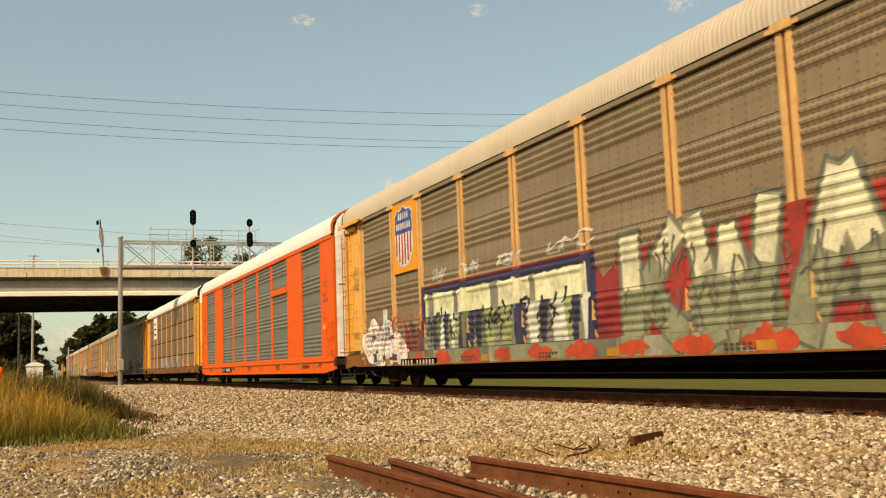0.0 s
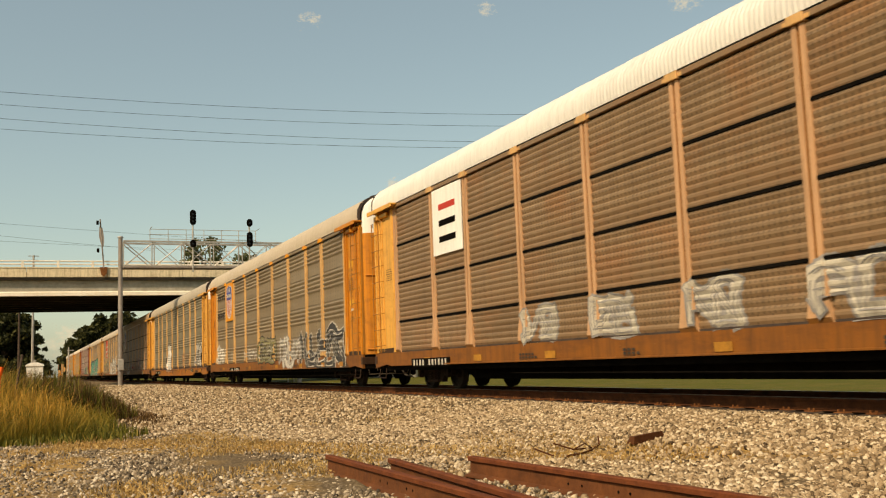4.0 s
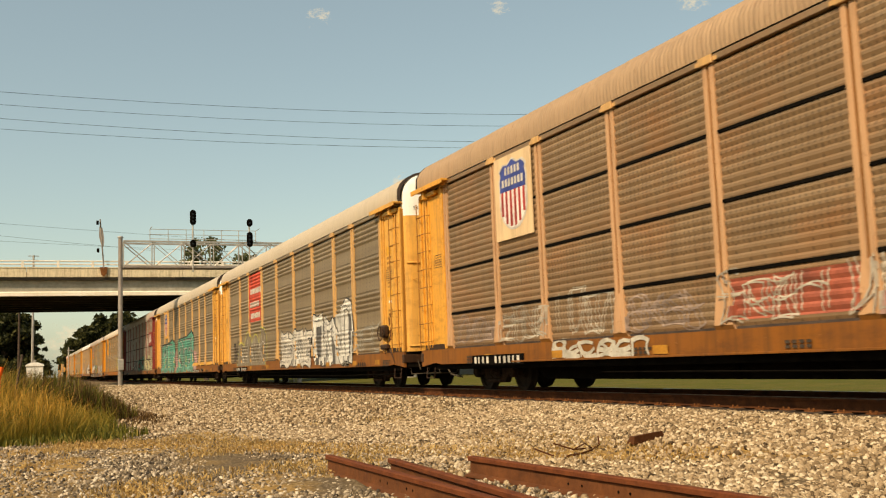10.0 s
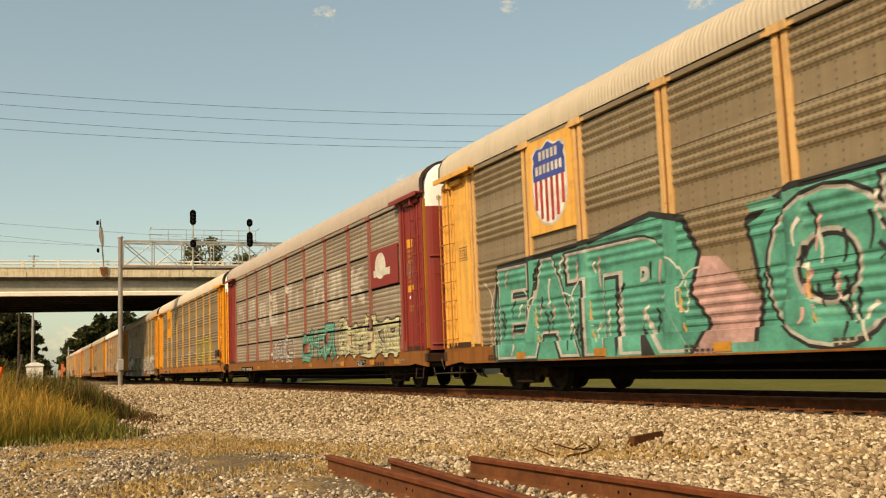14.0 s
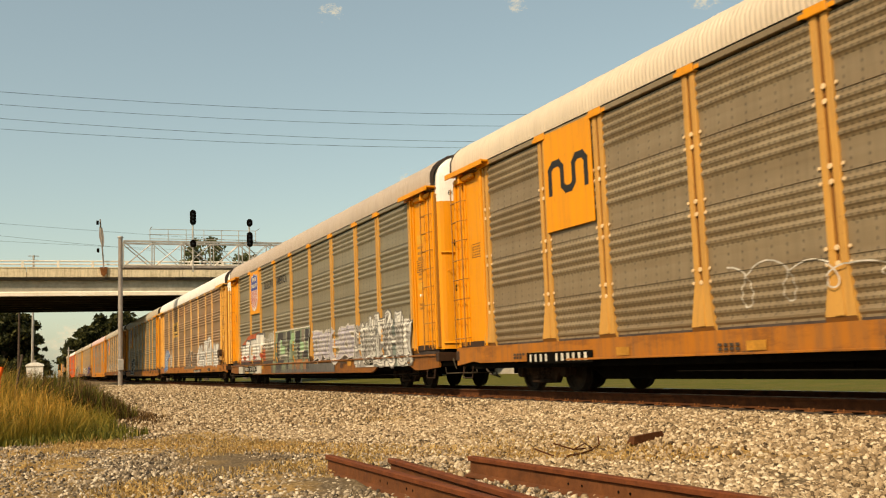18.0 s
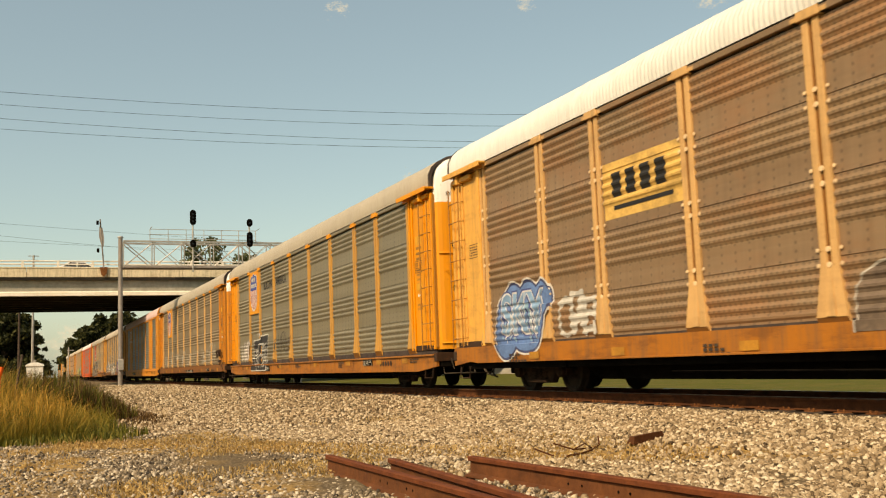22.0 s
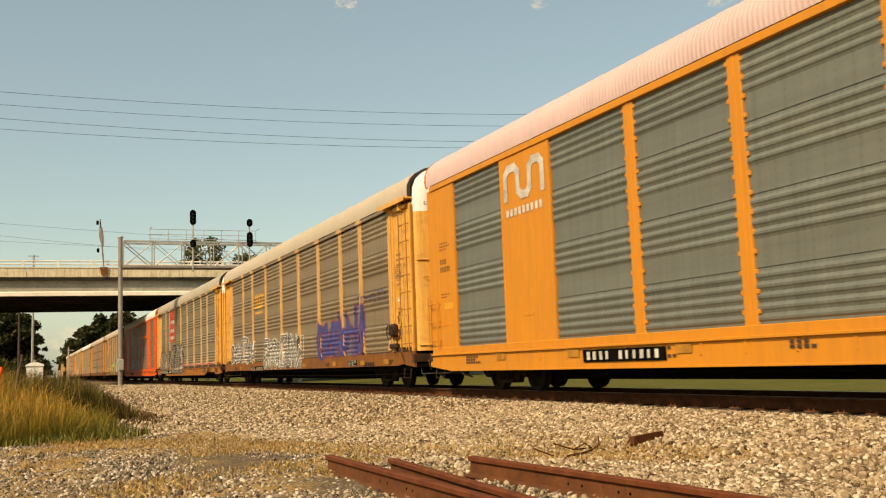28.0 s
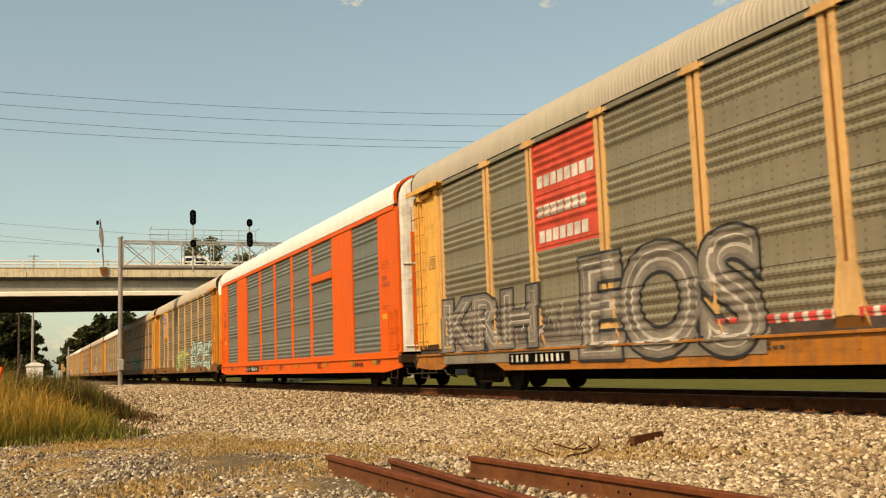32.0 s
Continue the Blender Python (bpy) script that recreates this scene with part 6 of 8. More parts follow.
def cloud_tag(car, u, v, w, h, pk):
    """White bulging heads of spray paint with a sooty edge, dark strokes, and a teal and orange stack on top."""
    rng = random.Random(int(w * 100))
    heads = ((-0.31, -0.02, 0.24, 0.52), (-0.16, -0.22, 0.26, 0.40), (0.06, 0.06, 0.18, 0.40), (0.13, -0.16, 0.22, 0.42), (0.30, -0.20, 0.22, 0.32), (0.42, -0.34, 0.16, 0.20))
    for grow, col, lift in ((0.045, (0.10, 0.075, 0.055), 0.004), (0.0, (0.72, 0.69, 0.63), 0.007)):
        bm = bmesh.new()
        for k, (a, b, p, q) in enumerate(heads):
            lump(u + a * w, v + b * h, p * w + grow, q * h + grow, 60 + k, bm, 0.0002 * k)
        decal(car, "graffiti", bm, spray(col), "" if grow else "white bulging graffiti with a sooty edge", *pk, lift=lift)
    for col, a, z0, z1, wd in (((0.58, 0.62, 0.56), 0.0, 0.20, 0.70, 0.30), ((0.16, 0.36, 0.27), 0.02, 0.02, 0.46, 0.16), ((0.55, 0.16, 0.02), 0.0, 0.68, 0.76, 0.36)):
        bm = bmesh.new()
        poly([(u + a * w - wd / 2, v + z0 * h), (u + a * w + wd / 2, v + z0 * h), (u + a * w + wd * 0.58, v + z1 * h), (u + a * w - wd * 0.58, v + z1 * h)], bm)
        decal(car, "graffiti", bm, spray(col), "", *pk, lift=0.010)
    for col, n, spread, z0, z1, thick, long, lean in (((0.05, 0.04, 0.035), 26, 0.48, -0.5, 0.2, 0.028, 0.32, 0.22), ((0.22, 0.21, 0.20), 30, 0.48, -0.55, 0.3, 0.04, 0.30, 0.15), ((0.40, 0.05, 0.03), 14, 0.5, -0.6, -0.1, 0.05, 0.22, 0.3), ((0.60, 0.56, 0.50), 14, 0.55, -0.6, -0.3, 0.05, 0.40, 0.35)):
        bm = bmesh.new()
        for k in range(n):
            a, b = u + rng.uniform(-spread, spread) * w, v + rng.uniform(z0, z1) * h
            stroke((a, b), (a + rng.uniform(-1, 1) * lean, b + rng.uniform(0.4, 1.0) * long), rng.uniform(-0.35, 0.35), thick * 0.5, thick, bm, 0.00005 * k)
        decal(car, "graffiti", bm, spray(col), "", *pk, lift=0.013 + 0.0006 * n / 10)
    bm = bmesh.new()
    for a, b, p, q in ((-0.30, 0.08, 0.07, 0.045), (0.20, 0.05, 0.09, 0.05), (-0.22, -0.36, 0.05, 0.13), (0.02, -0.40, 0.04, 0.10), (0.27, -0.40, 0.07, 0.09)):
        lump(u + a * w, v + b * h, p * w, q * h, 80 + int(100 * a), bm, 0.0, 0.16)
    decal(car, "graffiti", bm, spray((0.07, 0.035, 0.03)), "", *pk, lift=0.017)
    # loose red, violet and orange strokes over the heads
    for col, n, a0, a1 in (((0.40, 0.07, 0.03), 26, -0.45, 0.95), ((0.12, 0.07, 0.16), 12, -0.5, 0.7), ((0.50, 0.20, 0.03), 10, 0.3, 1.0)):
        bm = bmesh.new()
        for k in range(n):
            a, b = u + rng.uniform(a0, a1) * w, v + rng.uniform(0.30, 0.62) * h
            stroke((a, b), (a + rng.uniform(-0.1, 0.3), b + rng.uniform(-0.12, 0.2)), rng.uniform(-0.5, 0.5), 0.018, 0.034, bm, 0.00005 * k)
        decal(car, "graffiti", bm, spray(col), "", *pk, lift=0.0032)


def block_tag(car, u, v, w, h, pk):
    """A bulging white sprayed shape with two blocks on top, a ragged dripping foot and a black edge."""
    rng = random.Random(int(w * 100))
    for grow, col, lift in ((0.06, K, 0.005), (0.0, (0.74, 0.71, 0.64), 0.009)):
        top = [(u + (w / 2 + grow) * math.cos(t), v + (h * 0.42 + grow) * abs(math.sin(t)) ** 0.7) for t in np.linspace(0, math.pi, 19)]
        n = 11
        foot = [(u + (i / n - 0.5) * w, v - h * (0.30 + 0.26 * (i % 2)) - grow) for i in range(n + 1)]
        decal(car, "graffiti", poly(foot + top), spray(col), "white bulging graffiti with a black edge" if not grow else "", *pk, lift=lift)
        bm = bmesh.new()
        for a, b, z0, z1 in ((-0.32, 0.0, 0.30, 0.80), (-0.03, 0.28, 0.34, 0.74)):
            poly([(u + a * w - grow, v + z0 * h), (u + b * w + grow, v + z0 * h), (u + b * w + 0.05 + grow, v + z1 * h + grow), (u + a * w - 0.03 - grow, v + (z1 - 0.08) * h + grow)], bm, 0.0002 * a)
        decal(car, "graffiti", bm, spray(col), "", *pk, lift=lift + 0.001)
    bm = bmesh.new()
    for k in range(12):
        a = u + (k / 11 - 0.5) * w * 0.86
        stroke((a, v - h * rng.uniform(0.25, 0.45)), (a + rng.uniform(-0.12, 0.12), v + h * rng.uniform(0.0, 0.36)), rng.uniform(-0.3, 0.3), 0.02, 0.035, bm, 0.0001 * k)
    decal(car, "graffiti", bm, spray(GREY), "", *pk, lift=0.013)


def corner_tag(car, seed):
    """Black marker tags, one above the other, on the plain sheet beside the end door."""
    rng = random.Random(seed)
    bm = bmesh.new()
    for z0, z1, n in ((3.30, 3.72, 5), (2.86, 3.22, 4), (1.45, 1.70, 5)):
        for k in range(n):
            a = -12.42 + (k + 0.5) * 0.66 / n
            for _ in range(3):
                stroke((a + rng.uniform(-0.07, 0.05), rng.uniform(z0, z1 - 0.15)), (a + rng.uniform(-0.05, 0.08), rng.uniform(z0 + 0.15, z1)), rng.uniform(-0.5, 0.5), 0.012, 0.02, bm, 0.0001 * k, 6)
    flat_paint(car, "graffiti", bm, (0.05, 0.04, 0.035), "thin black marker tags", -1.434)
    bm = bmesh.new()
    for k in range(9):
        a, b = rng.uniform(-12.42, -11.8), rng.uniform(2.05, 2.3)
        stroke((a, b), (a + rng.uniform(-0.05, 0.12), b + rng.uniform(-0.1, 0.14)), rng.uniform(-0.5, 0.5), 0.012, 0.02, bm, 0.0001 * k, 6)
    flat_paint(car, "graffiti", bm, (0.42, 0.06, 0.03), "", -1.4345)


def strips(car, u0, v0, u1, v1, cols, seed, pk, thin=0.10, wide=0.32, slant=0.06, jag=0.06, lift=0.006, label=""):
    """A field of upright sprayed strips of many widths, each of one of the colours."""
    rng = random.Random(seed)
    lay = [bmesh.new() for _ in cols]
    u, lean = u0, rng.uniform(-slant, slant)
    while u < u1:
        w = min(rng.uniform(thin, wide), u1 - u + 0.01)
        nxt = rng.uniform(-slant, slant)
        poly([(u, v0), (u + w, v0), (u + w + nxt, v1 - rng.uniform(0, jag)), (u + lean, v1 - rng.uniform(0, jag))], lay[rng.randrange(len(cols))])
        u, lean = u + w, nxt
    for k, (bm, col) in enumerate(zip(lay, cols)):
        if bm.faces:
            decal(car, "graffiti", bm, spray(col), label if not k else "", *pk, lift=lift)
        else:
            bm.free()


def burst(u, v, r, seed, bm, z=0.0):
    """A ragged flame-like splash of paint."""
    rng = random.Random(seed)
    poly([(u + r * rng.uniform(1.2, 1.9) * math.cos(t), v + r * (0.55 if k % 2 else 1.0) * rng.uniform(0.5, 0.9) * math.sin(t)) for k, t in enumerate(np.linspace(0, math.tau, 15)[:-1])], bm, z)


def hills(car, u0, v0, u1, tops, fill, line, label, pk, width=0.035, inner=0, seed=1, lift=0.008):
    """A dark sprayed mass with rounded humps, a bright line along their tops and thin strokes inside."""
    rng = random.Random(seed)
    n = len(tops)
    crest = []
    for i, h in enumerate(tops):
        a, b = u0 + (u1 - u0) * i / n, u0 + (u1 - u0) * (i + 1) / n
        crest += [(a + (b - a) * k / 8, v0 + (h - v0) * (0.72 + 0.28 * math.sin(math.pi * k / 8)) * (1 if 0 < i < n - 1 or (0 < k < 8) else 0.8)) for k in range(9 if i == n - 1 else 8)]
    if fill:
        decal(car, "graffiti", poly([(u1, v0), (u0, v0)][::-1] + crest[::-1]), spray(fill), label, *pk, lift=lift - 0.003)
    bm = bmesh.new()
    path = [(u0, v0)] + crest + [(u1, v0)]
    for k, (p, q) in enumerate(zip(path, path[1:])):
        band(p, q, width, width, bm, 0.00003 * k)
    decal(car, "graffiti", bm, spray(line), "" if fill else label, *pk, lift=lift)
    bm = bmesh.new()
    for k in range(inner):
        a = rng.uniform(u0 + 0.2, u1 - 0.2)
        h = float(np.interp(a, [p[0] for p in crest], [p[1] for p in crest]))
        stroke((a, v0 + rng.uniform(0, 0.3)), (a + rng.uniform(-0.5, 0.5), v0 + (h - v0) * rng.uniform(0.5, 0.95)), rng.uniform(-0.35, 0.35), 0.018, 0.035, bm, 0.0001 * k)
    if inner:
        decal(car, "graffiti", bm, spray(W), "", *pk, lift=lift + 0.003)
    else:
        bm.free()


def stencil_panel(car, tall):
    """A black panel of maintenance stencils, boxed in white, near the leading end of the sill."""
    x = -1.508 if tall else -1.519
    part("stencil_panel", Shape().box(x - 0.004, x, -8.32, -7.50, 0.665, 0.84), BLACK, car, "black maintenance stencil panel with white boxes")
    bm = bmesh.new()
    for a, b, c, d in ((7.52, 0.672, 8.30, 0.68), (7.52, 0.825, 8.30, 0.833), (7.52, 0.745, 8.30, 0.752), (7.52, 0.68, 7.53, 0.825), (8.29, 0.68, 8.30, 0.825), (7.78, 0.68, 7.79, 0.825), (8.05, 0.752, 8.06, 0.825)):
        rect(a, b, c, d, bm)
    for k, (a, z) in enumerate(((7.57, 0.77), (7.83, 0.77), (8.10, 0.77), (7.57, 0.70), (7.85, 0.70))):
        rect(a, z, a + 0.15, z + 0.014, bm)
        rect(a, z + 0.024, a + 0.11, z + 0.036, bm)
    flat_paint(car, "marking", bm, (0.5, 0.46, 0.38), "", x - 0.007)


def build_car(style, panel, trim, roof, sill, seams=False, label="", dome=None, plate=None, lo=0.46, notch=False, ledge=False, bolts=False):
    ledge = ledge or notch
    lo = lo if ledge or style == "sleek" else max(lo, 0.63)
    car = thing("autorack_car", label, "freight car", "autorack cars of the train")
    sleek = style == "sleek"
    for side in (0, 1):
        rz = math.pi * side
        if sleek:
            for a, b in ((8.97, 11.5), (4.1, 6.85), (1.4, 4.1), (-1.4, 1.4), (-4.1, -1.4), (-6.85, -4.1), (-11.5, -8.97)):
                c = (a + b) / 2
                part("side_panel", panel_mesh(b - a - 0.06, panel), None, car, at=(0, c if not side else -c, 0), rz=rz)
            for c in SLEEK_POSTS:
                part("post", slim_post_mesh(trim, 0.14), None, car, at=(0, c, 0), rz=rz)
            for c in (-7.91, 7.91):
                part("wide_post", slim_post_mesh(trim, 1.07), None, car, at=(0, c, 0), rz=rz)
            for c in (-12.3, 12.3):
                part("end_sheet", slim_post_mesh(trim, 0.80), None, car, at=(0, c, 0), rz=rz)
        else:
            for a, b in zip(POSTS, POSTS[1:]):
                c, w = (a + b) / 2, b - a - 0.22
                part("side_panel", panel_mesh(w + (0.12 if seams else 0), panel, seams), None, car, at=(0, c, 0), rz=rz)
                if seams:
                    part("seam", seam_mesh(w + 0.1), None, car, at=(0, c, 0), rz=rz)
            for c in POSTS:
                part("post", post_mesh(trim, bolts, seams), None, car, at=(0, c, 0), rz=rz)
            for e in (-1, 1):
                corner_parts(car, trim, e, rz)
                part("door_hood", hood_mesh(trim, e), None, car, rz=rz)
            part("deck_edge", slot_mesh(), None, car, rz=rz)
        for e in (-1, 1):
            part("ladder", ladder_mesh(LADDER if trim not in (ORANGE, AMBER, OXIDE) else trim, e, 2.3 if sleek else 4.75), None, car, rz=rz)
        part("top_rail", toprail_mesh(trim if sleek else panel, sleek), None, car, rz=rz)
        part("side_sill", sill_mesh(sill, sleek, lo, notch, not ledge and not sleek), None, car, rz=rz)
    part("roof", roof_mesh(roof), None, car)
    for e in (-1, 1):
        for lf in (-1, 1):
            part("end_door", end_door_mesh(trim if not sleek else (dome or trim), e, lf), None, car)
        part("end_cap", end_cap_mesh(DOOR_WHITE if sleek else WHITE, e), None, car, "white painted top of the end doors")
        part("roof_end_frame", roof_frame_mesh(e, trim if sleek else DECK), None, car, "painted angle round the roof's end" if sleek else "dark steel angle round the roof's end")
        if sleek and dome is DOOR_WHITE:
            for lf in (-1, 1):
                part("door_panel", door_panel_mesh(trim, e, lf), None, car, "orange sheet on the white end door")
        end_fittings(car, trim, e, seams or trim is YELLOW_NEW)
        part("coupler", coupler_mesh(e), None, car)
        part("brake_hose", hose_mesh(e), None, car)
    part("underframe", underframe_mesh(), None, car)
    for e in (-1, 1):
        part("end_beam", cached(("beam", e), lambda: Shape().box(-1.52, 1.52, *sorted((e * 13.02, e * 13.18)), 0.70, 0.92, 0.015).box(-0.9, 0.9, *sorted((e * 12.9, e * 13.3)), 0.86, 0.94, 0.01).mesh("end_beam", END_RUST)), None, car, "rusty end beam")
        part("corner_step", cached(("step", e), lambda: Shape().tube([(-1.47, e * 12.35, 0.56), (-1.50, e * 12.35, 0.30), (-1.50, e * 12.85, 0.30), (-1.47, e * 12.85, 0.56)], 0.014, 5).mesh("corner_step", END_RUST)), None, car)
    part("inner_deck", core_mesh(), None, car)
    for y in (-9.85, 9.85):
        add_truck(car, y)
    pk = (SLEEK_POSTS + (-7.91, 7.91), 0.14, False) if sleek else (OLD_POSTS if seams else POSTS, 0.128 if seams else 0.16, not ledge)
    # reporting marks and stencils, as bars
    if plate:
        part("mark_plate", Shape().box(-1.523, -1.518, plate - 1.25, plate + 1.25, 0.58, 0.80), BLACK, car)
        bm = bmesh.new()
        pick = random.Random(int(plate * 100))
        for i in range(11):
            if i == 4:
                continue
            a = -plate - 1.12 + i * 0.207
            rect(a, 0.62, a + pick.uniform(0.06, 0.11), 0.765, bm)
        flat_paint(car, "marking", bm, (0.60, 0.56, 0.48), "", -1.526)
    if not sleek:
        stencil_panel(car, not ledge)
    else:
        # marks, stencils and a reflective strip on the end sheets
        for side in (1, -1):
            bm = bmesh.new()
            for z, n, h in ((3.05, 4, 0.13), (2.86, 6, 0.13), (3.55, 5, 0.04), (3.47, 6, 0.04), (3.39, 4, 0.04), (2.3, 5, 0.035), (2.23, 4, 0.035)):
                for k in range(n):
                    rect(side * 12.1 - 0.3 + k * 0.1, z, side * 12.1 - 0.235 + k * 0.1, z + h, bm)
            flat_paint(car, "marking", bm, (0.25, 0.05, 0.02) if trim is ORANGE else (0.20, 0.09, 0.02), "", -1.4745)
            part("reflective_plate", Shape().box(-1.478, -1.472, *sorted((side * 11.72, side * 12.2)), 1.95, 2.10), PLACARD, car, "yellow reflective plate")
    for i, y in enumerate((-11.0, -8.9, -6.0, -2.2, 2.9, 6.2, 9.2)):
        bm = rect(-y - 0.2, 0.68, -y + 0.2, 0.82)
        flat_paint(car, "reflector", bm, (0.44, 0.19, 0.02), "dull yellow reflective strip", -1.520)
    # stencils, jacking holes and rust on the sill
    rng = random.Random(int(plate * 10) if plate else 1)
    ink = (0.05, 0.032, 0.018) if trim is not OXIDE else (0.25, 0.20, 0.14)
    bm = bmesh.new()
    for y in (-11.2, -5.2, 0.4, 3.8, 10.6):
        y += rng.uniform(-0.4, 0.4)
        for k in range(rng.randint(2, 3)):
            for j in range(rng.randint(3, 6)):
                rect(-y + j * 0.13, 0.80 - 0.065 * k - 0.045, -y + j * 0.13 + 0.09, 0.80 - 0.065 * k, bm)
    flat_paint(car, "marking", bm, ink, "", -1.5185)
    bm = bmesh.new()
    for j in range(5):
        poly([(9.05 + 0.21 * j + 0.07 * math.cos(a), 0.70 + 0.07 * math.sin(a)) for a in np.linspace(0, math.tau, 13)[:-1]], bm)
    flat_paint(car, "marking", bm, (0.02, 0.014, 0.01), "", -1.5185)
    if not sleek:
        bm = bmesh.new()
        for k in range(3):
            rect(11.85, 3.35 + k * 0.14, 12.2, 3.42 + k * 0.14, bm)
        for k in range(4):
            rect(11.87, 2.7 + k * 0.12, 12.15, 2.75 + k * 0.12, bm)
        for k in range(2):
            for j in range(5):
                rect(11.88 + j * 0.065, 2.05 + k * 0.1, 11.88 + j * 0.065 + 0.045, 2.11 + k * 0.1, bm)
        flat_paint(car, "marking", bm, (0.36, 0.16, 0.025), "", -1.4345)
        # a boxed table of stencilled lines on each corner sheet
        for side in (1, -1):
            bm = bmesh.new()
            a0, a1, b0, b1 = 11.76, 12.22, 3.02, 3.32
            for q in ((a0, b0, a1, b0 + 0.015), (a0, b1, a1, b1 + 0.015), (a0, b0, a0 + 0.015, b1), (a1, b0, a1 + 0.015, b1)):
                rect(*q, bm)
            for k in range(4):
                for j in range(4):
                    rect(a0 + 0.05 + j * 0.1, b0 + 0.05 + k * 0.06, a0 + 0.05 + j * 0.1 + rng.uniform(0.04, 0.08), b0 + 0.08 + k * 0.06, bm)
            if side < 0:
                for v in bm.verts:
                    v.co.x = -v.co.x
                bmesh.ops.reverse_faces(bm, faces=bm.faces[:])
            flat_paint(car, "marking", bm, ink, "", -1.4348)
        e = -1
        bm = letters("EXCESS HEIGHT CAR", 0, 0, 1.35, 0.10, 0.0)
        for v in bm.verts:
            u = v.co.x * 0.78 - 1.12
            v.co = (u, -13.0 - 0.30 * max(0.0, 1 - (abs(u) / 1.40) ** 3.2) ** 0.5 - 0.03, 4.86 + v.co.y)
        me = bpy.data.meshes.new("marking")
        bm.to_mesh(me)
        bm.free()
        me.materials.append(spray(K))
        ob = tagged(new("marking", me), kind="stuff")
        ob.parent = car
        # stencilled panels and placards on the corner sheets
        for z0, z1 in ((3.75, 3.98), (2.56, 2.74)):
            part("placard", Shape().box(-1.437, -1.4335, -12.22, -11.82, z0, z1).add([], []), PLACARD, car)
        for y in (-12.1, -11.95):
            part("placard", Shape().lathe([(0, 0.045), (-0.004, 0.04)], "x", (-1.434, y, 2.42), 10), WHITE, car)
    return car, pk


# ---- the train, car by car ----
TRAIN = []
TAN_LABEL = "yellow-framed autorack car with tan corrugated panels"


def add_car(*args, **kw):
    car, pk = build_car(*args, **kw)
    TRAIN.append(car)
    return car, pk


def shield_plate(car, y=7.73):
    road_plate(car, 6.85, 8.60, 3.12, 5.02, YELLOW_NEW, "yellow sheet that carries a badge")
    shield(car, y, 4.10, 1.25, 1.62)


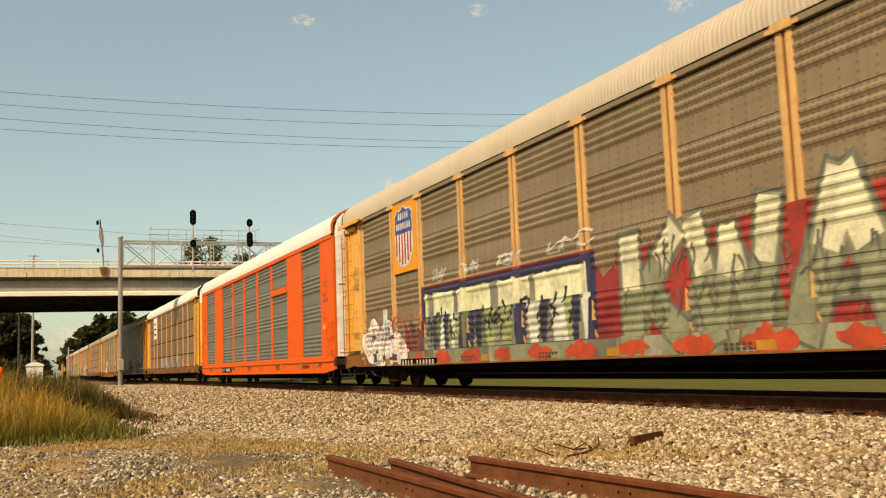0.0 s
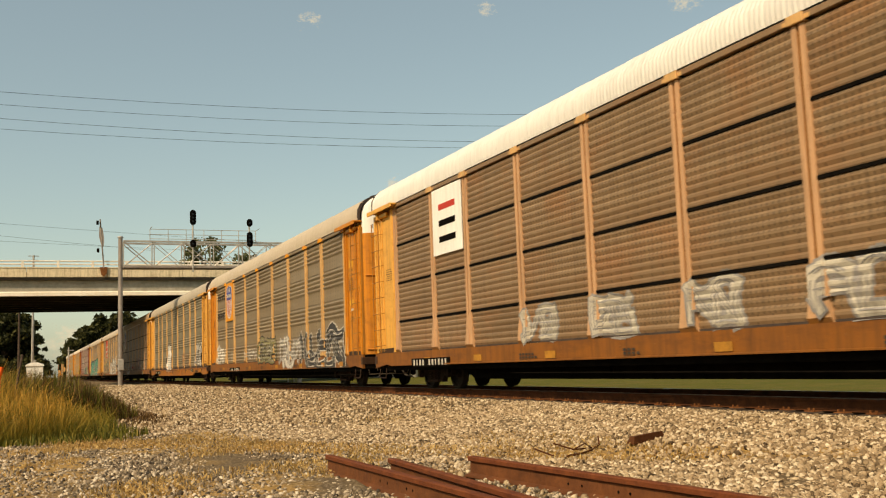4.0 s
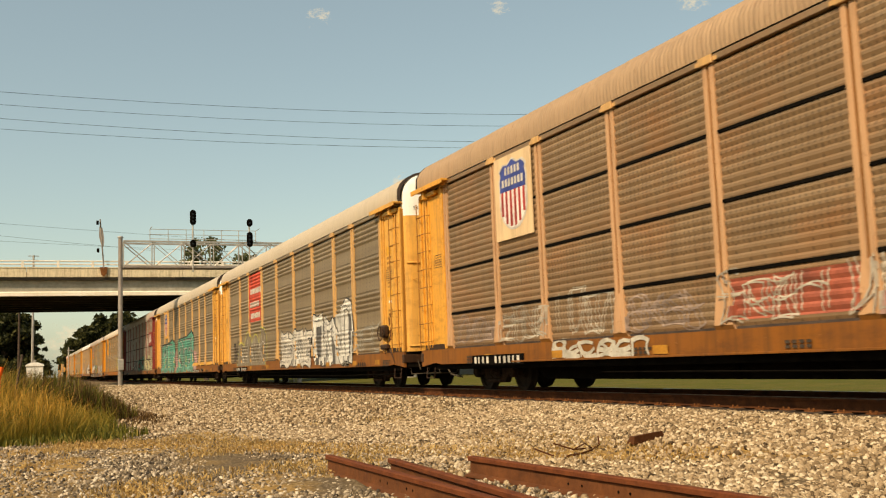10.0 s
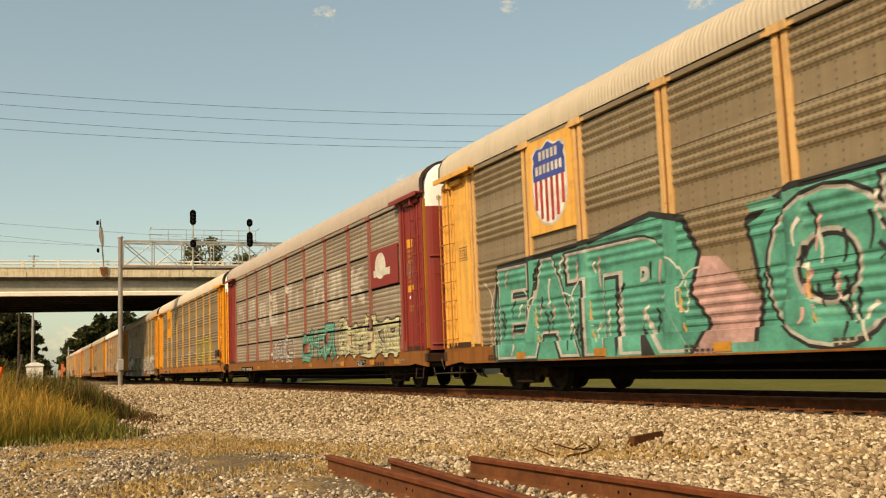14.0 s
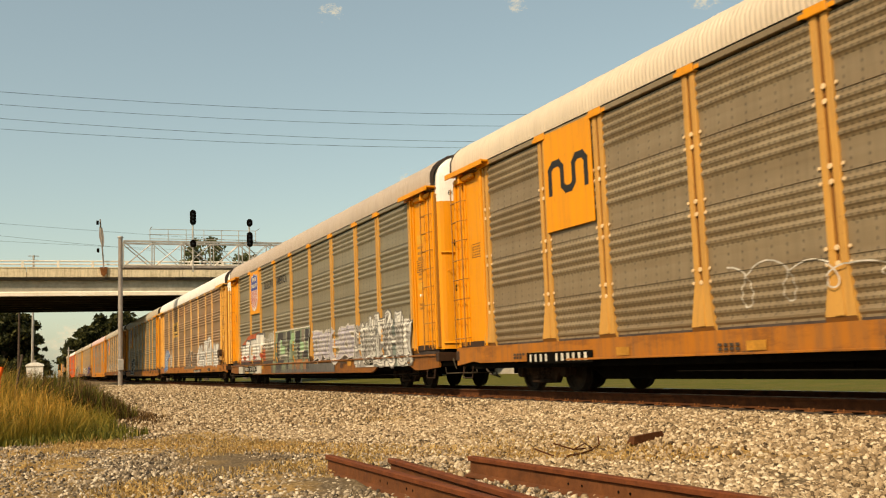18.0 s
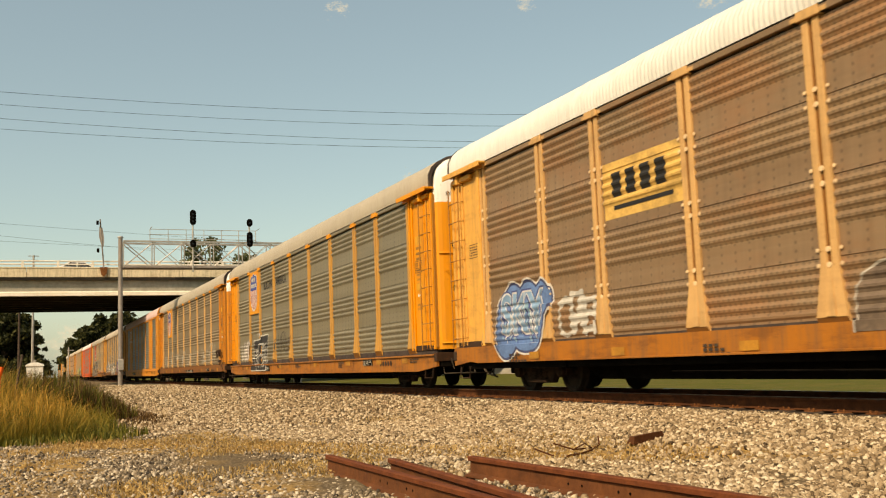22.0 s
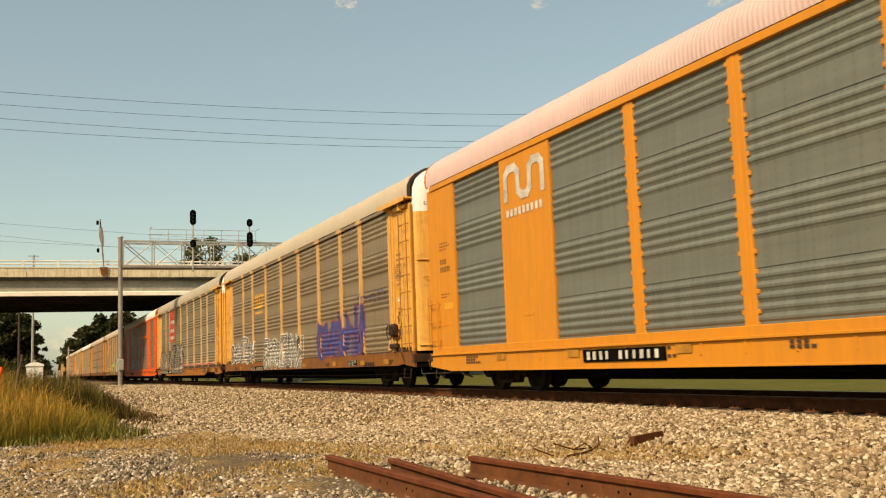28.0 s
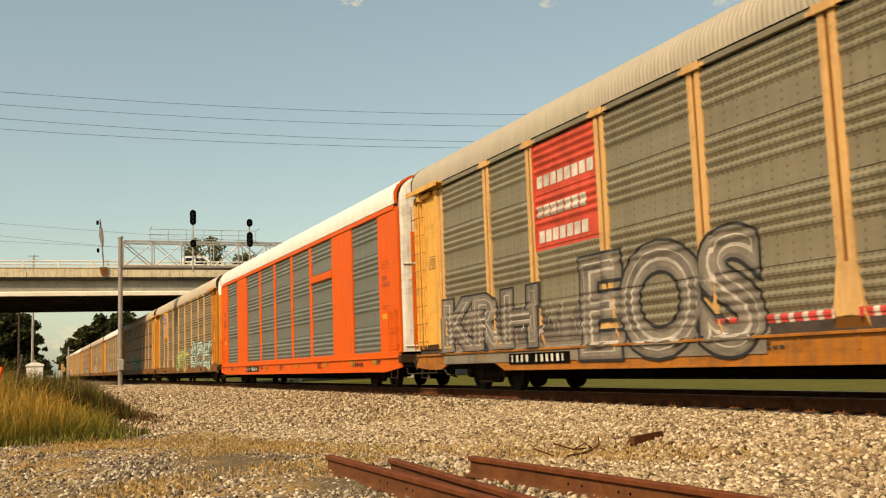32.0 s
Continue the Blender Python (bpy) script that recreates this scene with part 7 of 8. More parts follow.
def build_train():
    # 0: large pale graffiti panels with red and green
    c, pk = add_car("rack", TAN, YELLOW_PALE, ROOF_TAN, YELLOW_SILL, label=TAN_LABEL + ", pale graffiti below", plate=6.9, lo=0.54)
    shield_plate(c)
    cloud_tag(c, -9.55, 1.36, 3.2, 1.25, pk)
    corner_tag(c, 17)
    strips(c, -7.9, 0.98, -6.62, 1.85, [(0.26, 0.03, 0.015), (0.20, 0.025, 0.02), (0.42, 0.11, 0.02), (0.12, 0.05, 0.04)], 8, pk, 0.15, 0.4, 0.2, 0.5, label="dark red and orange sprayed shading")
    squiggle(c, -11.3, 1.0, -7.6, 2.1, (0.42, 0.05, 0.02), "orange-red sprayed lines", 33, 8, pk, 0.03)
    cream, leaf, moss, night, grey = (0.64, 0.62, 0.40), (0.28, 0.31, 0.13), (0.13, 0.15, 0.07), (0.03, 0.028, 0.07), (0.20, 0.19, 0.14)
    decal(c, "graffiti", rect(-6.65, 0.98, 1.65, 2.56), spray(night), "dark blue sprayed border", *pk, lift=0.003)
    decal(c, "graffiti", rect(-6.65, 2.56, 1.65, 2.61), spray((0.30, 0.03, 0.03)), "", *pk, lift=0.004)
    strips(c, -6.5, 1.82, 1.4, 2.43, [cream, cream, cream, (0.58, 0.60, 0.34), grey], 4, pk, 0.16, 0.5, 0.04, 0.08, label="pale cream sprayed block letters")
    strips(c, -6.5, 1.0, 1.4, 1.84, [leaf, moss, leaf, night, grey, (0.55, 0.55, 0.46)], 5, pk, 0.09, 0.34, 0.16, 0.0, 0.007, "green and black lower half of block letters")
    bm = bmesh.new()
    rng = random.Random(21)
    for k in range(46):
        a, z = rng.uniform(-6.4, 1.2), rng.uniform(1.1, 1.75)
        stroke((a, z), (a + rng.uniform(-0.3, 0.3), z + rng.uniform(0.12, 0.42)), rng.uniform(-0.3, 0.3), 0.05, 0.09, bm, 0.00006 * k)
    decal(c, "graffiti", bm, spray((0.018, 0.016, 0.02)), "", *pk, lift=0.010)
    strips(c, 1.65, 0.98, 2.35, 2.35, [(0.30, 0.025, 0.015), (0.44, 0.10, 0.02), (0.24, 0.02, 0.02)], 9, pk, 0.2, 0.4, 0.1, 0.3, label="red sprayed upright")
    decal(c, "graffiti", poly([(2.3, 0.98), (10.4, 0.98), (10.4, 2.75), (6.4, 2.62), (2.3, 2.45)]), spray((0.30, 0.028, 0.018)), "red sprayed field", *pk, lift=0.003)
    strips(c, 2.4, 1.0, 10.2, 1.75, [(0.30, 0.028, 0.018), grey, moss, (0.22, 0.02, 0.015), (0.30, 0.28, 0.2)], 15, pk, 0.15, 0.45, 0.2, 0.2, 0.0045)
    for half, col, lift in ((0, (0.13, 0.12, 0.09), 0.006), (1, (0.21, 0.22, 0.13), 0.009), (2, (0.58, 0.55, 0.37), 0.0115)):
        bm = bmesh.new()
        for k, (a, b, d, e, w) in enumerate(((2.75, 1.0, 2.75, 2.5, 0.5), (3.1, 1.7, 4.0, 2.55, 0.42), (3.1, 1.75, 4.1, 1.0, 0.42), (4.5, 2.6, 4.9, 1.0, 0.42), (5.25, 2.4, 4.95, 1.0, 0.3), (5.3, 2.4, 5.75, 1.0, 0.3), (6.15, 2.65, 5.8, 1.0, 0.42), (6.75, 1.0, 7.45, 2.75, 0.5), (8.25, 1.0, 7.5, 2.75, 0.5), (7.1, 1.45, 7.95, 1.45, 0.22), (8.75, 1.0, 8.75, 2.8, 0.45), (9.4, 2.8, 9.4, 1.0, 0.45))):
            if half == 0:
                band((a, b), (d, e), w * 1.2 + 0.14, w * 1.2 + 0.14, bm, 0.0001 * k)
            elif half == 1:
                band((a, b), (d, e), w * 1.2, w * 1.2, bm, 0.0001 * k)
            elif max(b, e) > 2.3:
                hi, lo = ((a, b), (d, e)) if b > e else ((d, e), (a, b))
                band(hi, (hi[0] + (lo[0] - hi[0]) * 0.36, hi[1] + (lo[1] - hi[1]) * 0.36), w * 1.1, w * 0.95, bm, 0.0001 * k)
        decal(c, "graffiti", bm, spray(col), "tall cream and green sprayed letters" if half == 2 else "", *pk, lift=lift)
    bm = bmesh.new()
    for k in range(60):
        a, z = rng.uniform(2.5, 9.8), rng.uniform(1.05, 2.1)
        stroke((a, z), (a + rng.uniform(-0.12, 0.2), z + rng.uniform(0.15, 0.5)), rng.uniform(-0.25, 0.25), 0.03, 0.06, bm, 0.00006 * k)
    decal(c, "graffiti", bm, spray((0.12, 0.11, 0.08)), "", *pk, lift=0.018)
    strips(c, -7.5, 0.50, 10.4, 0.985, [(0.20, 0.21, 0.12), (0.25, 0.25, 0.155), (0.13, 0.135, 0.08), (0.20, 0.21, 0.12), (0.30, 0.28, 0.2)], 14, pk, 0.2, 0.9, 0.08, 0.0, 0.004, "green sprayed sill with drips")
    bm = bmesh.new()
    for k in range(11):
        burst(-6.9 + k * 1.62, 0.80, 0.26 + 0.05 * (k % 3), 40 + k, bm, 0.0002 * k)
    decal(c, "graffiti", bm, spray((0.44, 0.05, 0.015)), "orange-red splashes", *pk, lift=0.012)
    for k, (a, b) in enumerate(((-5.9, -5.1), (-4.2, -3.2), (-2.3, -1.2), (-0.1, 1.7))):
        scrawl(c, a, 2.68, b, 2.98, (0.62, 0.58, 0.5), None, "small white tag", 50 + k, 3, pk, False, False)
    # 1: orange
    c, pk = add_car("sleek", GREYGREEN, ORANGE, ROOF_WHITE, ORANGE, label="bright orange autorack car with grey-green panels and a white roof", dome=DOOR_WHITE, plate=5.6)
    part("logo_bar", Shape().box(-1.52, -1.44, -6.85, -4.25, 3.62, 3.86, 0.01), ORANGE, c, "orange logo bar")
    # 2: brown, white roof
    c, pk = add_car("rack", BROWN, YELLOW_PALE, ROOF_WHITE, YELLOW_SILL, seams=True, label="older yellow-framed autorack car, brown panels and white roof", plate=9.0, lo=0.54)
    road_plate(c, 6.85, 8.60, 3.3, 4.95, WHITE, "faded white badge sheet")
    for k in range(3):
        part("badge_bar", Shape().box(-1.489, -1.486, 7.2, 8.2, 3.6 + k * 0.4, 3.75 + k * 0.4), RED if k == 2 else BLACK, c)
    for k in range(4):
        scrawl(c, -4 + k * 2.7, 1.05, -2.8 + k * 2.7, 1.75, (0.50, 0.45, 0.36), GREY, "faded white lettering", 60 + k, 2, pk)
    # 3: slogan
    c, pk = add_car("rack", TAN, YELLOW, ROOF_TAN, YELLOW_SILL, label=TAN_LABEL + " and a row of graffiti", plate=6.4, lo=0.54)
    shield_plate(c)
    decal(c, "slogan", letters("We will", -11.1, 4.25, -9.1, 4.72, 0.015), spray(K), "black painted slogan", *pk, lift=0.007)
    decal(c, "slogan", letters("deliver", -11.1, 3.35, -9.1, 3.80, 0.015), spray(K), "black painted slogan", *pk, lift=0.007)
    scrawl(c, -11.2, 1.05, -9.1, 1.85, W, None, "faded white lettering", 7, 3, pk, False)
    squiggle(c, -8.4, 1.1, -7.0, 1.6, W, "white tag", 8, 5, pk)
    scrawl(c, -4.0, 1.1, -1.7, 1.6, W, None, "white lettering", 9, 5, pk, False, False)
    scrawl(c, -1.2, 0.95, 1.8, 2.0, (0.21, 0.185, 0.085), K, "olive and black lettering", 10, 4, pk)
    scrawl(c, 2.6, 0.75, 5.6, 1.95, W, GREY, "white bubble lettering", 11, 4, pk)
    scrawl(c, 5.9, 0.62, 11.3, 1.95, (0.035, 0.032, 0.028), W, "black lettering edged in white", 12, 5, pk)
    # 4: two white pieces
    c, pk = add_car("rack", OLIVE, YELLOW_PALE, ROOF_GREY, SILL_NEW, label=TAN_LABEL + " and two white graffiti", plate=8.6, notch=True)
    block_tag(c, -2.65, 1.50, 2.5, 1.45, pk)
    scrawl(c, 8.8, 0.95, 11.2, 2.35, W, K, "white angular graffiti edged in black", 15, 3, pk)
    scrawl(c, 3.9, 1.05, 6.4, 2.05, (0.36, 0.22, 0.13), None, "faded brown lettering", 16, 4, pk, False, False)
    # 5: older brown car
    c, pk = add_car("rack", BROWN, YELLOW_RUSTY, ROOF_RUSTY, YELLOW_SILL, seams=True, label="older yellow-framed autorack car with weathered brown panels", plate=8.8, lo=0.54)
    road_plate(c, 6.95, 8.60, 3.2, 5.0, BOLT, "faded cream badge sheet")
    shield(c, 7.75, 4.15, 1.15, 1.45)
    decal(c, "graffiti", rect(-1.22, 1.12, 1.22, 1.72), spray((0.36, 0.09, 0.05)), "faded red sprayed field", *pk, lift=0.004)
    decal(c, "graffiti", poly([(1.5, 1.05), (6.4, 1.05), (6.0, 1.95), (3.6, 2.1), (1.7, 1.8)]), spray((0.36, 0.21, 0.17)), "faded pink sprayed field", *pk, lift=0.004)
    for k in range(9):
        scrawl(c, -11.0 + k * 2.4, 1.05, -9.0 + k * 2.4, 1.7 + 0.15 * (k % 3), (0.44, 0.38, 0.30) if k % 3 else (0.34, 0.25, 0.20), None, "faded outlined lettering", 70 + k, 4, pk, False, False)
    scrawl(c, -6.4, 0.66, -3.2, 0.98, (0.50, 0.46, 0.38), None, "white lettering on the sill", 17, 6, pk, False)
    # 6: red badge panel
    c, pk = add_car("rack", TAN, YELLOW_PALE, ROOF_TAN, YELLOW_SILL, label=TAN_LABEL + " and red badge panel", plate=8.2)
    red_panel(c, pk)
    hills(c, -9.3, 0.85, -3.3, (1.95, 2.42, 2.25, 2.48), (0.20, 0.16, 0.105), (0.50, 0.46, 0.10), "dark humped graffiti edged in yellow", pk, 0.06, 26, 18)
    scrawl(c, -10.3, 1.0, -9.2, 2.1, (0.035, 0.03, 0.025), None, "thin black sprayed lines", 181, 3, pk, False, False)
    mono = [(0.62, 0.59, 0.52), (0.30, 0.28, 0.25), (0.10, 0.09, 0.08), (0.50, 0.47, 0.41), (0.66, 0.63, 0.56)]
    strips(c, -0.65, 0.75, 3.6, 2.0, mono, 193, pk, 0.10, 0.35, 0.14, 0.35, 0.003)
    strips(c, 4.35, 0.75, 8.4, 2.5, mono, 194, pk, 0.14, 0.45, 0.2, 0.4, 0.003)
    scrawl(c, -0.7, 0.72, 3.7, 2.15, W, K, "white block letters with black counters", 19, 4, pk)
    scrawl(c, 4.3, 0.72, 8.5, 2.65, (0.66, 0.63, 0.56), K, "tall white block letters with black counters", 191, 4, pk)
    scrawl(c, 8.7, 1.0, 11.2, 2.0, (0.40, 0.37, 0.31), None, "faded grey lettering", 192, 3, pk, False, False)
    # 7: turquoise piece
    c, pk = add_car("rack", TAN, YELLOW_PALE, ROOF_TAN, YELLOW_SILL, label=TAN_LABEL + " and large turquoise graffiti", plate=-5.8)
    road_plate(c, 6.85, 8.60, 3.12, 5.02, YELLOW_PALE, "faded yellow badge sheet")
    shield(c, 7.73, 4.10, 1.25, 1.62)
    decal(c, "graffiti", poly([(-5.6, 0.52), (-1.6, 0.52), (-1.9, 1.2), (-3.0, 2.1), (-4.4, 2.2)]), spray((0.46, 0.27, 0.24)), "pink sprayed shadow", *pk, lift=0.0035)
    squiggle(c, -11.0, 0.8, -3.4, 2.6, W, "thin white looping lines", 20, 9, pk, 0.03)
    for grow, col, lift in ((0.10, K, 0.0045), (0.0, GREEN, 0.0062)):
        decal(c, "graffiti", poly([(-10.35 - grow, 0.66), (-3.7 + grow, 0.66), (-3.25 + grow, 1.1), (-3.7 + grow, 1.6), (-3.45 + grow, 2.2), (-3.8 + grow, 2.72 + grow), (-4.6, 2.92 + grow), (-6.4, 2.72 + grow), (-8.2, 2.66 + grow), (-10.2 - grow, 2.62 + grow), (-10.45 - grow, 1.6)]), spray(col), "turquoise sprayed mass" if not grow else "", *pk, lift=lift)
        decal(c, "graffiti", poly([(-2.2 - grow, 0.52), (4.5 + grow, 0.52), (4.75 + grow, 1.3), (4.4 + grow, 1.9), (4.7 + grow, 2.6), (4.0 + grow, 3.14 + grow), (3.2, 3.08 + grow), (1.6, 2.86 + grow), (0.2, 2.84 + grow), (-1.4, 2.80 + grow), (-2.25 - grow, 2.45 + grow), (-2.0 - grow, 1.4)]), spray(col), "", *pk, lift=lift)
    lettered(c, "EATR", -10.2, 0.74, -3.7, 2.58, GREEN, K, "turquoise graffiti letters", 0.05, 0, pk)
    decal(c, "graffiti", poly([(4.2, 0.64), (6.0, 0.64), (5.5, 1.85), (4.6, 1.95)]), spray((0.46, 0.27, 0.24)), "", *pk, lift=0.0035)
    decal(c, "graffiti", rect(-2.9, 0.52, 4.4, 0.8), spray((0.10, 0.30, 0.22)), "", *pk, lift=0.005)
    lettered(c, "OTES", -1.9, 0.74, 4.4, 2.70, GREEN, K, "turquoise graffiti letters", 0.05, 0, pk)
    strips(c, -2.2, 2.62, 4.2, 2.80, [(0.55, 0.58, 0.50), GREEN, (0.10, 0.30, 0.22), GREEN], 72, pk, 0.1, 0.5, 0.1, 0.1, 0.0068)
    for col, sd, n in ((K, 71, 34), ((0.52, 0.30, 0.27), 73, 16), (W, 74, 22)):
        bm, rng = bmesh.new(), random.Random(sd)
        for k in range(n):
            a = rng.choice((rng.uniform(-10.1, -4.0), rng.uniform(-1.9, 4.3)))
            z = rng.uniform(0.75, 2.3)
            stroke((a, z), (a + rng.uniform(-0.1, 0.15), z + rng.uniform(0.15, 0.5)), rng.uniform(-0.3, 0.3), 0.03, 0.07, bm, 0.00006 * k)
        decal(c, "graffiti", bm, spray(col), "", *pk, lift=0.016 + 0.00003 * sd)
    for a, b in zip(POSTS[:4], POSTS[1:4]):
        part("kick_plate", Shape().box(-1.462, -1.44, a + 0.26, b - 0.26, 1.03, 1.20, 0.006), YELLOW_PALE, c, "pale yellow kick plate")
    # 8: dark red
    c, pk = add_car("rack", STREAKY, OXIDE, ROOF_ROSE, YELLOW_SILL, seams=True, label="dark red autorack car with streaked panels and faded white letters", plate=8.6)
    part("badge_panel", Shape().box(-1.487, -1.455, -11.2, -8.95, 2.9, 4.0, 0.006), OXIDE, c, "dark red badge panel")
    bm = rect(9.2, 3.2, 10.6, 3.4)
    poly([(9.8 + 0.45 * math.cos(a), 3.5 + 0.38 * math.sin(a)) for a in np.linspace(0, math.tau, 20)[:-1]], bm)
    flat_paint(c, "badge", bm, W, "white badge shape", -1.490)
    for k in range(9):
        a = -10.6 + k * 2.2
        scrawl(c, a, 2.5, a + 1.1, 3.9, (0.46, 0.40, 0.33), None, "faded white block letters", 80 + k, 1, pk, False)
    scrawl(c, 1.1, 0.95, 5.0, 2.1, (0.07, 0.30, 0.22), K, "turquoise lettering", 22, 4, pk)
    scrawl(c, 5.4, 0.95, 11.0, 2.1, (0.52, 0.48, 0.28), K, "pale yellow lettering", 23, 6, pk)
    scrawl(c, -3.6, 1.0, -0.4, 1.9, (0.20, 0.17, 0.15), W, "dark lettering", 24, 4, pk)
    # 9: winding band on a yellow sheet
    c, pk = add_car("rack", TAN, YELLOW_NEW, ROOF_PALE, SILL_NEW, label="clean yellow-framed autorack car with tan panels and a yellow badge sheet", plate=8.4, lo=0.54, bolts=True)
    road_plate(c, 6.9, 8.62, 3.1, 5.05, YELLOW_NEW, "yellow badge sheet")
    flat_paint(c, "badge", wormy(-8.45, 3.75, 1.4, 0.75, bmesh.new(), 0.14), K, "black winding band")
    scrawl(c, 4.4, 1.2, 9.7, 2.7, LIME, None, "yellow outlined lettering", 25, 7, pk, False, False)
    squiggle(c, -3.5, 1.2, 4.0, 2.0, W, "thin white looping tag", 26, 9, pk)
    # 10: slogan and a long white and grey piece
    c, pk = add_car("rack", OLIVE, YELLOW_NEW, ROOF_ROSE, YELLOW_SILL, label=TAN_LABEL + ", slogan and white graffiti", plate=8.6, notch=True)
    shield_plate(c)
    building(c, pk)
    decal(c, "graffiti", poly([(-11.2, 1.02), (-5.9, 1.02), (-6.1, 1.9), (-7.2, 2.3), (-9.4, 2.2), (-10.9, 1.8)]), spray((0.40, 0.085, 0.025)), "orange-red sprayed haze", *pk, lift=0.002)
    for k, (a, b, z0, z1) in enumerate(((-10.9, -10.0, 1.05, 1.78), (-9.9, -8.85, 1.05, 1.98), (-8.75, -7.7, 1.05, 2.0), (-7.6, -6.5, 1.05, 2.15), (-7.75, -6.2, 1.65, 2.2))):
        decal(c, "graffiti", poly([(a, z0), (b + 0.14, z0), (b + 0.2, z1 + 0.04), (a + 0.05, z1 + 0.05)]), spray((0.10, 0.09, 0.08)), "", *pk, lift=0.004 + 0.0003 * k)
        strips(c, a, z0 + 0.02, b, z1, [(0.66, 0.64, 0.58), (0.60, 0.57, 0.51), (0.42, 0.40, 0.36), (0.66, 0.64, 0.58)], 270 + k, pk, 0.12, 0.4, 0.04, 0.06, 0.0075 + 0.0003 * k, "white block letters with dark sides")
    bm = bmesh.new()
    for k, (a, z) in enumerate(((-10.2, 1.2), (-9.2, 1.25), (-8.1, 1.2), (-6.4, 1.3))):
        burst(a, z, 0.2, 275 + k, bm, 0.0002 * k)
    decal(c, "graffiti", bm, spray((0.36, 0.06, 0.02)), "", *pk, lift=0.012)
    strips(c, -11.2, 0.50, -6.4, 0.86, [(0.46, 0.43, 0.36), (0.30, 0.30, 0.22), (0.40, 0.22, 0.06), (0.14, 0.12, 0.09)], 279, pk, 0.2, 0.7, 0.15, 0.0, 0.004)
    scrawl(c, -6.3, 1.45, -5.4, 2.05, (0.60, 0.56, 0.48), None, "white tag", 28, 4, pk, False, False)
    scrawl(c, -5.3, 1.45, -4.25, 2.25, (0.60, 0.56, 0.48), None, "white tag", 29, 4, pk, False, False)
    soot, mint, moss = (0.035, 0.028, 0.024), (0.27, 0.42, 0.22), (0.17, 0.19, 0.11)
    decal(c, "graffiti", rect(-3.95, 1.0, 1.3, 2.16), spray(moss), "field of green, black and grey blocks", *pk, lift=0.003)
    decal(c, "graffiti", rect(-3.95, 2.13, 1.3, 2.17), spray((0.60, 0.56, 0.48)), "white line along the blocks", *pk, lift=0.005)
    strips(c, -3.95, 1.0, 1.3, 2.1, [moss, (0.22, 0.21, 0.15), (0.12, 0.115, 0.085), (0.15, 0.20, 0.12), (0.20, 0.155, 0.11)], 63, pk, 0.18, 0.42, 0.03, 0.0, 0.0045)
    for col, lift, boxes in ((soot, 0.008, ((-3.7, 1.72, -2.85, 2.1), (-3.8, 1.0, -3.62, 1.9), (-2.2, 1.75, -1.6, 2.1), (-2.15, 1.3, -1.5, 1.55), (-0.9, 1.6, -0.2, 2.05), (-0.6, 1.0, -0.35, 1.5), (0.5, 1.65, 1.1, 2.08), (0.2, 1.05, 0.9, 1.3))),
                             (mint, 0.0095, ((-3.25, 1.22, -2.5, 1.55), (-3.3, 1.55, -3.0, 1.8), (-1.35, 1.6, -1.0, 2.0), (-0.2, 1.3, 0.35, 1.62), (0.85, 1.3, 1.2, 1.6))),
                             ((0.56, 0.53, 0.44), 0.011, ((-3.34, 1.05, -3.25, 1.82), (-3.3, 1.16, -2.2, 1.22), (-1.47, 1.05, -1.41, 1.4), (-1.0, 1.55, -0.94, 2.1), (-0.28, 1.25, 0.4, 1.3), (0.38, 1.3, 0.43, 1.9), (1.2, 1.0, 1.26, 2.1)))):
        bm = bmesh.new()
        for a, z0, b, z1 in boxes:
            rect(a, z0, b, z1, bm)
        decal(c, "graffiti", bm, spray(col), "", *pk, lift=lift)
    strips(c, -4.6, 0.50, 1.3, 0.985, [soot, (0.16, 0.17, 0.12), (0.10, 0.075, 0.05), (0.28, 0.11, 0.03), (0.30, 0.29, 0.23), moss], 64, pk, 0.12, 0.5, 0.18, 0.0, 0.004, "slanting sprayed strips on the sill")
    scrawl(c, 1.7, 0.95, 6.4, 2.0, (0.42, 0.38, 0.42), W, "white outlined letters", 30, 6, pk)
    strips(c, 6.6, 0.62, 11.3, 2.05, [(0.66, 0.63, 0.56), (0.58, 0.55, 0.48), (0.30, 0.27, 0.24), (0.10, 0.08, 0.07), (0.16, 0.20, 0.17)], 311, pk, 0.10, 0.35, 0.15, 0.25, 0.003)
    scrawl(c, 6.6, 0.64, 11.4, 2.15, (0.66, 0.63, 0.56), (0.16, 0.14, 0.12), "white and black lettering", 31, 11, pk)
    decal(c, "graffiti", rect(-3.9, 0.50, 4.4, 0.8), spray((0.10, 0.09, 0.08)), "dark sprayed sill", *pk, lift=0.004)
    # 11: white roof, small badge, blue piece
    c, pk = add_car("rack", BROWN, YELLOW_PALE, ROOF_WHITE, SILL_NEW, label="yellow-framed autorack car with brown panels and a clean white roof", plate=-4.0, bolts=True)
    decal(c, "badge", rect(-6.5, 3.05, -4.25, 4.05), spray((0.62, 0.37, 0.10)), "small yellow badge", *pk, lift=0.004)
    bars(c, -6.2, 3.42, -4.5, 3.85, 4, K, "black badge bars", pk)
    bars(c, -6.2, 3.2, -4.5, 3.27, 1, K, "", pk, 0.0)
